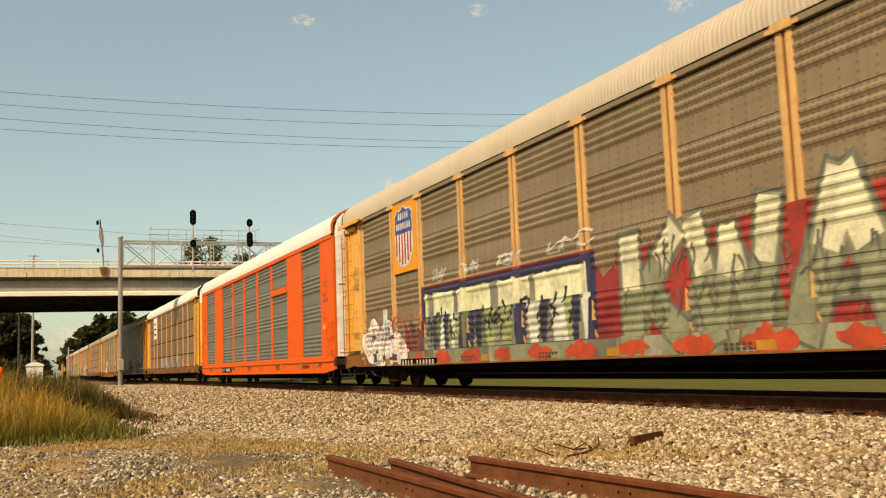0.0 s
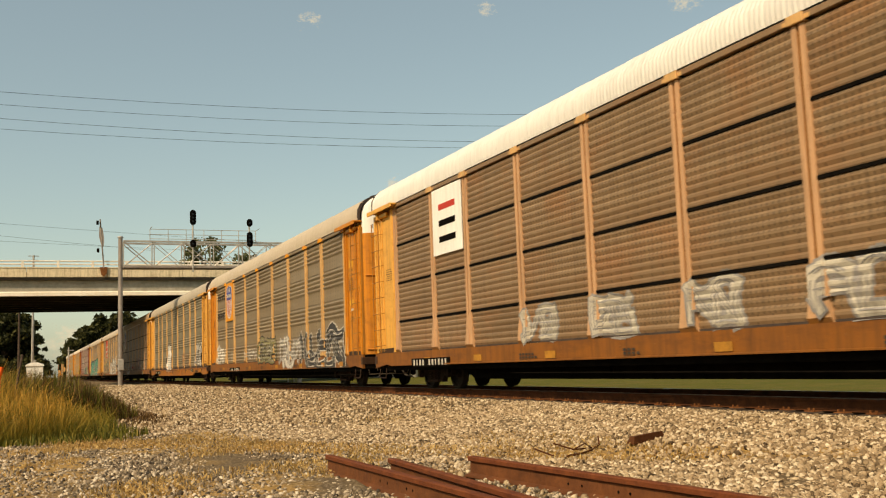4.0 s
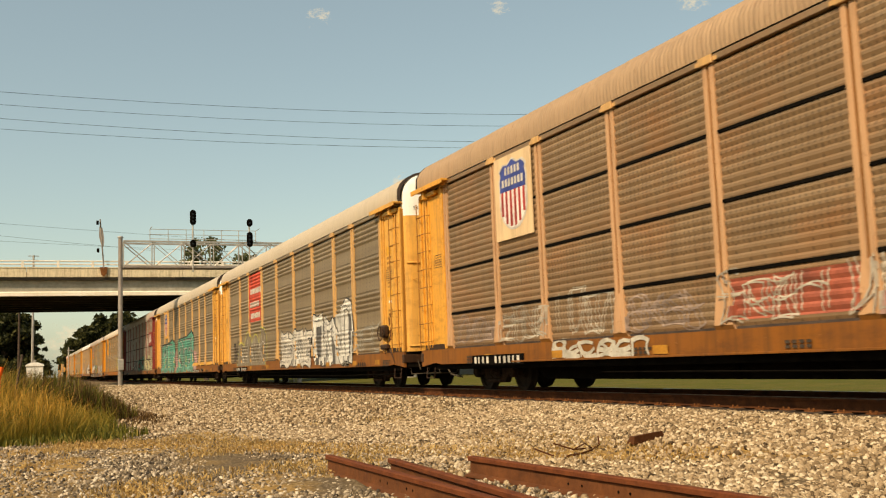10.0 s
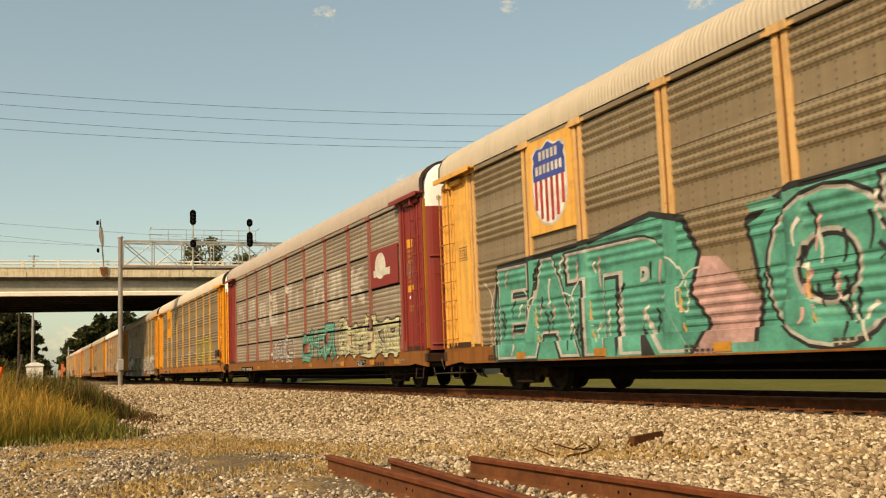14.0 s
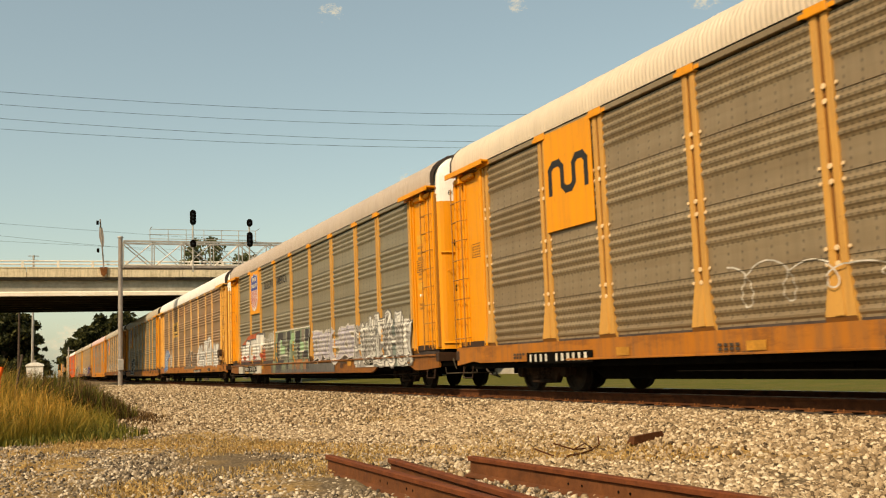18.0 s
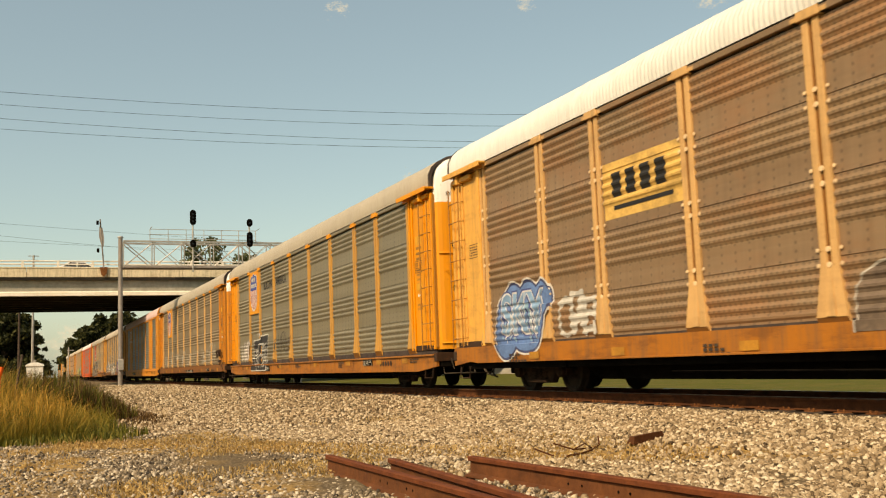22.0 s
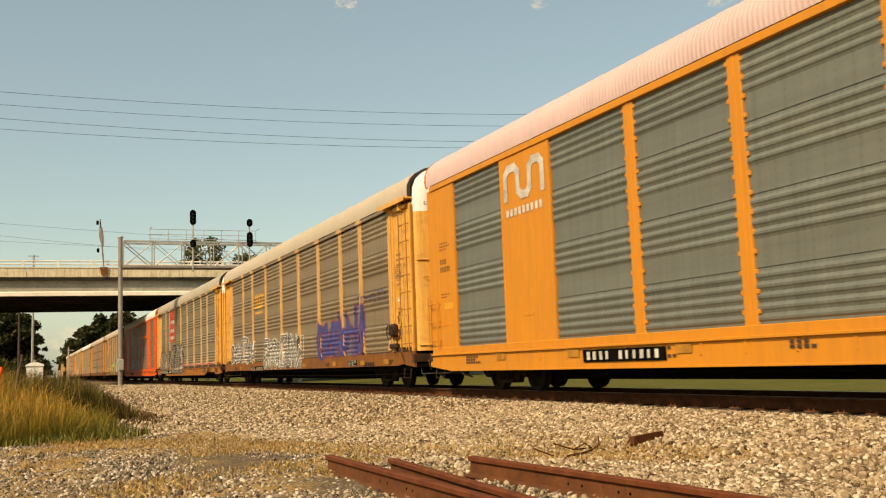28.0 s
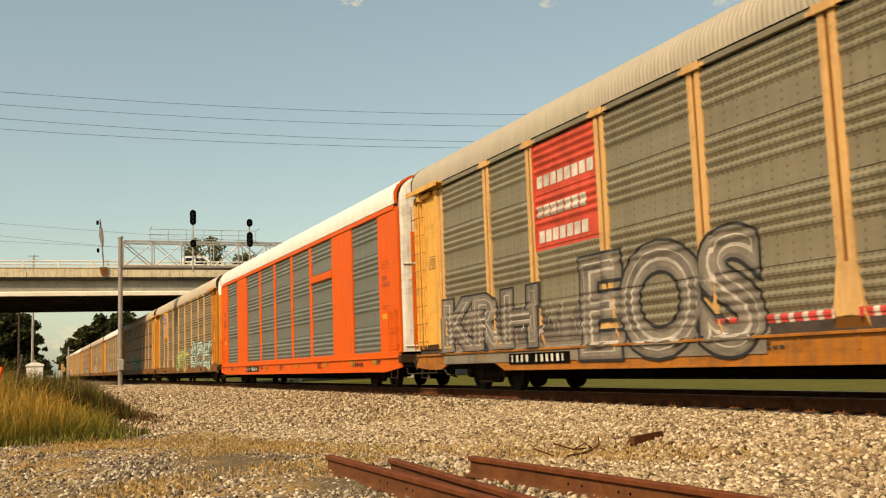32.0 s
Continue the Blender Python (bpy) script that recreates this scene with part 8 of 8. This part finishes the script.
    for grow, col, lift in ((0.06, (0.66, 0.62, 0.56), 0.003), (0.02, (0.05, 0.06, 0.14), 0.0045), (-0.03, (0.11, 0.20, 0.40), 0.006)):
        bm = bmesh.new()
        for k, (a, z, p, q) in enumerate(((-10.45, 1.25, 0.58, 0.55), (-10.2, 1.75, 0.62, 0.48), (-9.5, 1.62, 0.75, 0.60), (-8.95, 1.85, 0.42, 0.38), (-9.5, 1.15, 0.62, 0.34))):
            lump(a, z, p + grow, q + grow, 120 + k, bm, 0.0002 * k, 0.035)
        decal(c, "graffiti", bm, spray(col), "rounded blue sprayed field edged in white" if grow < 0 else "", *pk, lift=lift)
    for col, n, thick, lift in (((0.22, 0.38, 0.48), 9, 0.14, 0.0085), ((0.04, 0.06, 0.20), 14, 0.06, 0.010), ((0.62, 0.60, 0.58), 16, 0.035, 0.018)):
        bm, pick = bmesh.new(), random.Random(n)
        for k in range(n):
            a, z = -10.75 + (k + pick.uniform(0, 1)) * 1.9 / n, pick.uniform(0.95, 1.5)
            stroke((a, z), (a + pick.uniform(-0.08, 0.12), z + pick.uniform(0.3, 0.65)), pick.uniform(-0.25, 0.25), thick * 0.6, thick, bm, 0.0001 * k)
        decal(c, "graffiti", bm, spray(col), "", *pk, lift=lift)
    lettered(c, "SKY", -10.7, 1.2, -8.8, 2.05, (0.20, 0.34, 0.50), (0.05, 0.07, 0.2), "blue graffiti letters edged in white", 0.02, 0, pk, 0.015, (0.62, 0.60, 0.58))
    scrawl(c, -8.2, 1.1, -6.9, 1.9, (0.50, 0.46, 0.40), None, "faded white lettering", 32, 3, pk, False)
    hills(c, -1.0, 0.86, 3.3, (1.7, 2.05, 1.95, 1.75), (0.17, 0.115, 0.075), (0.50, 0.45, 0.38), "dark humped graffiti with a thin white outline", pk, 0.03, 7, 33)
    strips(c, 4.3, 0.98, 10.2, 2.2, [(0.50, 0.48, 0.43), (0.34, 0.32, 0.28), (0.20, 0.17, 0.13), (0.60, 0.58, 0.52)], 341, pk, 0.14, 0.45, 0.3, 0.4, 0.003)
    scrawl(c, 4.2, 0.95, 10.4, 2.4, (0.60, 0.58, 0.54), GREY, "long silver graffiti", 34, 6, pk)
    # 12: clean with slogan
    c, pk = add_car("rack", OLIVE, YELLOW_NEW, ROOF_GREY, SILL_NEW, label="clean yellow-framed autorack car with tan panels and a black slogan", plate=6.0, ledge=True)
    shield_plate(c)
    building(c, pk)
    scrawl(c, -10.6, 1.05, -8.8, 2.0, (0.50, 0.44, 0.38), None, "faded white lettering", 35, 3, pk, False)
    blocks = ((-8.0, 1.18, -6.55, 1.92), (-6.55, 1.55, -5.4, 2.08), (-6.5, 1.22, -5.5, 1.45), (-8.35, 0.64, -7.3, 1.14), (-7.25, 0.64, -6.3, 1.22), (-6.3, 0.64, -5.5, 1.0))
    for grow, col, lift in ((0.045, (0.66, 0.63, 0.56), 0.006), (0.0, (0.025, 0.022, 0.02), 0.010)):
        bm = bmesh.new()
        for k, (a, z0, b, z1) in enumerate(blocks):
            poly([(a - grow, z0 - grow), (b + grow, z0 - grow), (b + 0.05 + grow, z1 + grow + 0.03), (a - grow, z1 + grow)], bm, 0.0002 * k)
        decal(c, "graffiti", bm, spray(col), "black block graffiti edged in white" if not grow else "", *pk, lift=lift)
    scrawl(c, -7.9, 0.70, -5.6, 1.9, (0.60, 0.57, 0.50), None, "", 36, 4, pk, False, False, lift=0.015)
    squiggle(c, -7.4, 2.0, -6.6, 2.3, W, "", 361, 3, pk, 0.03)
    scrawl(c, -4.0, 1.3, -1.4, 2.1, (0.12, 0.10, 0.07), None, "thin dark outlined lettering", 37, 5, pk, False, False)
    # 13: looping chalk lines
    c, pk = add_car("rack", TAN, YELLOW, ROOF_GREY, YELLOW_SILL, label=TAN_LABEL + " and thin white scribbles", plate=-1.5, lo=0.54)
    shield_plate(c)
    for k in range(8):
        scrawl(c, -10.6 + k * 2.65, 1.1, -8.5 + k * 2.65, 1.9 + 0.2 * (k % 2), (0.46, 0.42, 0.34), None, "thin white scribbles", 110 + k, 3, pk, False, False)
        squiggle(c, -10.4 + k * 2.65, 1.15, -8.6 + k * 2.65, 1.8, (0.40, 0.36, 0.29), "", 38 + k, 3, pk, 0.022)
    # 14: amber, pink roof
    c, pk = add_car("sleek", GREYGREEN, AMBER, ROOF_PINK, AMBER, label="amber-orange autorack car with grey-green panels and a pinkish roof", dome=AMBER, plate=4.6)
    flat_paint(c, "badge", wormy(-8.75, 3.95, 1.7, 0.85, bmesh.new(), 0.17), W, "white winding band", -1.4845)
    bm = bmesh.new()
    for i in range(9):
        rect(-8.7 + i * 0.18, 3.66, -8.7 + i * 0.18 + 0.11, 3.82, bm)
    flat_paint(c, "marking", bm, W, "", -1.4845)
    # 15: small yellow badge, white and blue pieces
    c, pk = add_car("rack", TAN, YELLOW_PALE, ROOF_TAN, YELLOW_SILL, label=TAN_LABEL + ", white and blue graffiti", plate=5.6)
    decal(c, "badge", poly([(-6.4, 3.35), (-4.75, 3.30), (-4.6, 3.95), (-6.3, 3.95)]), spray((0.66, 0.34, 0.05)), "small yellow badge", *pk, lift=0.004)
    bars(c, -6.25, 3.45, -4.75, 3.85, 4, (0.30, 0.15, 0.03), "", pk, 0.55)
    decal(c, "badge", rect(-6.3, 3.1, -4.8, 3.2), spray((0.66, 0.34, 0.05)), "", *pk, lift=0.004)
    for a, z0, b, z1, sd in ((-11.3, 1.05, -6.6, 1.95, 411), (-4.3, 0.72, -1.7, 1.85, 421), (-1.2, 0.72, 1.5, 2.0, 431)):
        strips(c, a, z0, b, z1, [(0.14, 0.125, 0.10), (0.22, 0.20, 0.17), (0.09, 0.08, 0.065), (0.38, 0.36, 0.31)], sd, pk, 0.08, 0.3, 0.12, 0.2, 0.003)
    scrawl(c, -11.4, 1.02, -6.5, 2.05, (0.16, 0.14, 0.12), (0.74, 0.71, 0.64), "white edged grey graffiti", 41, 4, pk)
    scrawl(c, -4.4, 0.68, -1.6, 1.95, (0.17, 0.15, 0.12), (0.74, 0.71, 0.64), "white edged grey lettering", 42, 4, pk)
    scrawl(c, -1.3, 0.68, 1.6, 2.15, (0.17, 0.15, 0.12), (0.74, 0.71, 0.64), "white edged grey lettering", 43, 4, pk)
    scrawl(c, 4.1, 0.98, 6.5, 2.15, (0.045, 0.05, 0.20), (0.28, 0.06, 0.07), "blue letters edged in red", 44, 3, pk, False)
    scrawl(c, 6.4, 1.0, 8.9, 2.65, (0.045, 0.05, 0.20), (0.28, 0.06, 0.07), "tall blue letters edged in red", 441, 3, pk, False)
    strips(c, 4.2, 1.0, 8.6, 2.05, [(0.05, 0.055, 0.20), (0.09, 0.075, 0.17), (0.045, 0.05, 0.19), (0.20, 0.07, 0.09), (0.15, 0.13, 0.15)], 442, pk, 0.15, 0.5, 0.15, 0.3, 0.0035)
    squiggle(c, 8.2, 2.4, 11.0, 2.9, (0.07, 0.06, 0.22), "dark blue tag", 45, 7, pk)
    # 16: red badge panel, grey piece
    c, pk = add_car("rack", OLIVE, YELLOW_PALE, ROOF_GREY, SILL_NEW, label=TAN_LABEL + ", red panel, grey graffiti", plate=6.6, notch=True)
    red_panel(c, pk)
    decal(c, "graffiti", rect(-11.3, 0.63, -0.1, 0.99), spray((0.20, 0.165, 0.125)), "dark sprayed sill", *pk, lift=0.003)
    strips(c, -11.3, 1.0, -5.0, 1.85, [(0.19, 0.155, 0.12), (0.25, 0.16, 0.14), (0.13, 0.105, 0.085), (0.30, 0.24, 0.20)], 71, pk, 0.12, 0.4, 0.12, 0.5, 0.003, "smudged grey and pink spray")
    for word, a, z0, b, z1, fat in (("KRH", -11.35, 0.95, -6.6, 2.12, 0.04), ("EOS", -4.95, 0.66, -0.2, 2.45, 0.03)):
        lettered(c, word, a, z0, b, z1, (0.20, 0.165, 0.125), K, "large grey graffiti letters edged in black", fat, 0, pk, rim=(0.15, 0.125, 0.10))
        g = 0.07
        decal(c, "graffiti", letters(word, a + g, z0 + g, b - g, z1 - g, fat - 0.035), spray((0.44, 0.385, 0.32)), "", *pk, lift=0.014)
        decal(c, "graffiti", letters(word, a + g * 1.3, z0 + g * 1.3, b - g * 1.3, z1 - g * 1.3, fat - 0.052), spray((0.165, 0.135, 0.105)), "", *pk, lift=0.016)
    bm, pick = bmesh.new(), random.Random(72)
    for k in range(34):
        a, z = pick.uniform(-11.2, -4.9), pick.uniform(1.05, 1.6)
        stroke((a, z), (a + pick.uniform(-0.1, 0.1), z + pick.uniform(0.15, 0.4)), pick.uniform(-0.3, 0.3), 0.018, 0.03, bm, 0.00006 * k)
    decal(c, "graffiti", bm, spray((0.52, 0.44, 0.40)), "", *pk, lift=0.018)
    for a, b in zip(POSTS[:6], POSTS[1:6]):
        bm = bmesh.new()
        n = 9
        for i in range(n):
            w = (b - a - 0.4) / n
            rect(-b + 0.2 + i * w, 1.04, -b + 0.2 + (i + 0.62) * w, 1.16, bm)
        tagged(decal(c, "reflective_tape", bm, spray((0.55, 0.05, 0.04)), "red and white reflective tape", *pk, lift=0.010), kind="stuff")
        bm = rect(-b + 0.2, 1.04, -a - 0.2, 1.16)
        decal(c, "reflective_tape", bm, spray(W), "", *pk, lift=0.006)
    # 17: orange
    c, pk = add_car("sleek", GREYGREEN, ORANGE, ROOF_WHITE, ORANGE, label="bright orange autorack car with grey-green panels and a white roof", dome=DOOR_WHITE, plate=5.6)
    part("logo_bar", Shape().box(-1.52, -1.44, -6.85, -4.25, 3.62, 3.86, 0.01), ORANGE, c, "orange logo bar")
    # 18: green and yellow piece
    c, pk = add_car("rack", TAN, YELLOW, ROOF_TAN, YELLOW_SILL, label=TAN_LABEL + " and green graffiti", plate=8.0)
    shield_plate(c)
    scrawl(c, 4.4, 0.9, 11.0, 2.4, (0.40, 0.52, 0.44), K, "pale green lettering", 47, 6, pk)
    scrawl(c, -3.0, 0.9, 2.4, 1.9, (0.50, 0.48, 0.12), GREEN, "yellow and green lettering", 48, 5, pk)
    # hand brakes on the leading corners of some cars
    for k in (6, 9, 11, 13, 15):
        hand_brake(TRAIN[k])
    # the cars that stay far off
    for k in range(19, 27):
        c, pk = add_car("rack", (TAN, BROWN, TAN)[k % 3], (YELLOW_RUSTY, YELLOW_PALE, YELLOW_RUSTY)[k % 3], (ROOF_TAN, ROOF_TAN, ROOF_WHITE)[k % 3], YELLOW_SILL, label="distant yellow-framed autorack car with dusty panels", seams=k % 3 == 1)
        scrawl(c, -6 + k % 4, 1.0, -1 + k % 4, 2.0, (W, GREEN, (0.3, 0.3, 0.28))[k % 3], None, "faded lettering", 90 + k, 5, pk, False)


def red_panel(c, pk):
    decal(c, "badge_panel", rect(-6.55, 2.80, -4.25, 4.95), spray((0.54, 0.06, 0.028)), "red badge panel with white bars", *pk, lift=0.004)
    for z, n in ((4.05, 8), (3.45, 7), (2.95, 7)):
        bars(c, -6.45, z, -6.45 + 0.27 * n, z + 0.24, n, W, "", pk, 0.2, "badge_bar")


def building(c, pk):
    decal(c, "slogan", letters("BUILDING", -6.0, 4.05, -4.25, 4.38, 0.012), spray(K), "black painted slogan", *pk, lift=0.007)
    decal(c, "slogan", letters("AMERICA", -3.85, 4.05, -2.1, 4.38, 0.012), spray(K), "black painted slogan", *pk, lift=0.007)


# ---- road vehicles on the overpass ----
def road_vehicle(kind, col, label):
    v = thing("pickup_truck" if kind == "pickup" else "passenger_car", label, "car", "vehicles on the overpass")
    if kind == "pickup":
        side = [(-2.7, 0.45), (2.7, 0.45), (2.72, 0.95), (2.6, 1.05), (1.45, 1.15), (0.85, 1.9), (0.6, 1.97), (-1.0, 1.97), (-1.2, 1.88), (-1.4, 1.14), (-2.68, 1.1)]
        glass = [(0.95, 1.18), (0.62, 1.80), (-0.15, 1.80), (-0.15, 1.18)], [(-0.3, 1.18), (-0.3, 1.80), (-1.02, 1.80), (-1.2, 1.18)]
    else:
        side = [(-2.2, 0.35), (2.2, 0.35), (2.25, 0.75), (2.0, 0.86), (1.1, 0.95), (0.45, 1.38), (-0.8, 1.42), (-1.6, 1.02), (-2.2, 0.95)]
        glass = [(0.95, 0.97), (0.42, 1.32), (-0.15, 1.33), (-0.15, 0.97)], [(-0.25, 0.97), (-0.25, 1.33), (-0.75, 1.35), (-1.3, 1.0)]
    part("body", Shape().prism(side, "y", -0.9, 0.9), col, v)
    for g in glass:
        part("window", Shape().prism(g, "y", -0.915, 0.915), GLASS_DARK, v)
    for x in (-1.6, 1.65) if kind == "pickup" else (-1.35, 1.35):
        for y in (-0.8, 0.8):
            w = part("wheel", Shape().lathe([(-0.1, 0.2), (-0.1, 0.36), (0.1, 0.36), (0.1, 0.2)], "y", (0, 0, 0), 18), BLACK, v, at=(x, y, 0.36))
            part("rim", Shape().lathe([(-0.105, 0.19), (-0.112, 0.05)], "y", (0, 0, 0), 12), GALV, w)
    return v


VEHICLES = []


def build_vehicles():
    for kind, mat, y, x0, t0, speed, label in (("pickup", CAR_WHITE, 90.0, -0.28, 30.6, 10.36, "white pickup truck crossing the overpass"),
                                               ("car", CAR_WHITE, 90.0, 0.35, 24.4, 8.06, "white car crossing the overpass"),
                                               ("car", CAR_WHITE, 90.0, -0.10, 21.4, 7.19, "white car crossing the overpass"),
                                               ("car", BLACK, 90.0, 3.9, 19.8, 10.0, "dark car crossing the overpass")):
        VEHICLES.append((road_vehicle(kind, mat, label), x0, t0, speed, y))


# ---- clouds ----
def cloud_material():
    m, t, p = nodes_of("cloud_vapour")
    tc = t.nodes.new("ShaderNodeTexCoord")
    pos = tc.outputs["Generated"]
    sb, ln = t.nodes.new("ShaderNodeVectorMath"), t.nodes.new("ShaderNodeVectorMath")
    sb.operation, ln.operation = "SUBTRACT", "LENGTH"
    sb.inputs[1].default_value = (0.5, 0.5, 0.5)
    t.links.new(pos, sb.inputs[0])
    fl = t.nodes.new("ShaderNodeVectorMath")
    fl.operation = "MULTIPLY"
    fl.inputs[1].default_value = (1.0, 1.0, 0.0)
    t.links.new(sb.outputs[0], fl.inputs[0])
    t.links.new(fl.outputs[0], ln.inputs[0])
    n = noise_of(t, coords(t, (0.03, 0.045, 0.0)), 1.0, 8, 0.75)
    wisp = ramp_of(t, n, [(0.40, 0.0), (0.68, 1.0)])
    ml = t.nodes.new("ShaderNodeMath")
    ml.operation = "MULTIPLY_ADD"
    ml.inputs[1].default_value = -2.3
    t.links.new(ln.outputs["Value"], ml.inputs[0])
    t.links.new(wisp, ml.inputs[2])
    alpha = ramp_of(t, ml.outputs[0], [(-0.0, 0.0), (0.5, 0.62)])
    tr, em, mx = t.nodes.new("ShaderNodeBsdfTransparent"), t.nodes.new("ShaderNodeEmission"), t.nodes.new("ShaderNodeMixShader")
    em.inputs[0].default_value, em.inputs[1].default_value = (0.80, 0.76, 0.66, 1), 1.0
    t.links.new(alpha, mx.inputs[0])
    t.links.new(tr.outputs[0], mx.inputs[1])
    t.links.new(em.outputs[0], mx.inputs[2])
    t.links.new(mx.outputs[0], t.nodes["Material Output"].inputs[0])
    return m


CLOUDS = []


def sky_place(heading, height, far):
    """A place far out in the sky, by its heading from the y axis and its angle above the horizon, in degrees."""
    a, b = radians(heading), radians(height)
    return Vector((math.sin(a) * math.cos(b), math.cos(a) * math.cos(b), math.sin(b))) * far + Vector((0, 0, 0.7))


def build_clouds():
    mat = cloud_material()
    for a, b, w, h in (((15.41, 19.93), (18.38, 21.0), 90, 60), ((26.0, 20.38), (30.21, 20.6), 90, 55), ((38.21, 19.88), (40.78, 19.86), 150, 70), ((20.44, 10.6), (22.08, 11.01), 110, 60), ((2.2, 2.0), (2.4, 2.0), 420, 150)):
        far, k = 2600.0, 2600.0 / 1715
        s = Shape()
        n = 8
        vs = [((i / n - 0.5) * w * k, (j / n - 0.5) * h * k, 0.0) for j in range(n + 1) for i in range(n + 1)]
        fs = [(j * (n + 1) + i, j * (n + 1) + i + 1, (j + 1) * (n + 1) + i + 1, (j + 1) * (n + 1) + i) for j in range(n) for i in range(n)]
        c = lone("cloud", raw_mesh("cloud", vs, fs, mat), None, "small soft white cloud drifting in the blue sky", "cloud", "clouds")
        c.visible_shadow = False
        CLOUDS.append((c, a, b))


# ---- what moves ----
def motions():
    for i, car in enumerate(TRAIN):
        rows = []
        for k in range(65):
            t = k * 0.5
            x, y, a = on_track(CENTRES[i] - travelled(t))
            rows.append((t, Matrix.Translation((x, y, 0)) @ Matrix.Rotation(a, 4, "Z")))
        walk(car, rows)
    # the wheels turn as far as the train has gone; alike wheelsets share one action
    for k in (-1, 1):
        rows = []
        for j in range(32 * 30 + 1):
            t = j / 30
            rows.append((t, Matrix.Translation((0, k * 0.9, R_WHEEL)) @ Matrix.Rotation(travelled(t) / R_WHEEL, 4, "X")))
        first, *others = WHEELSETS[k]
        walk(first, rows)
        keys = first.animation_data
        for w in others:
            w.rotation_mode = "QUATERNION"
            w.animation_data_create()
            w.animation_data.action = keys.action
            w.animation_data.action_slot = keys.action_slot
    for v, x0, t0, speed, y in VEHICLES:
        walk(v, [(t, pose(x0 + speed * (t - t0), y, 9.105)) for t in range(0, 33, 2)])
    for c, a, b in CLOUDS:
        rows = []
        for t, (x, y) in ((0.0, a), (32.0, b)):
            p = sky_place(x, y, 2600.0)
            rows.append((t, Matrix.Translation(p) @ (EYE.translation - p).to_track_quat("Z", "Y").to_matrix().to_4x4()))
        walk(c, rows)


build_ground()
build_track()
build_overpass()
build_gantry()
build_wires()
build_surroundings()
build_train()
build_vehicles()
build_clouds()
build_foreground()
build_gravel()
build_grass()
motions()
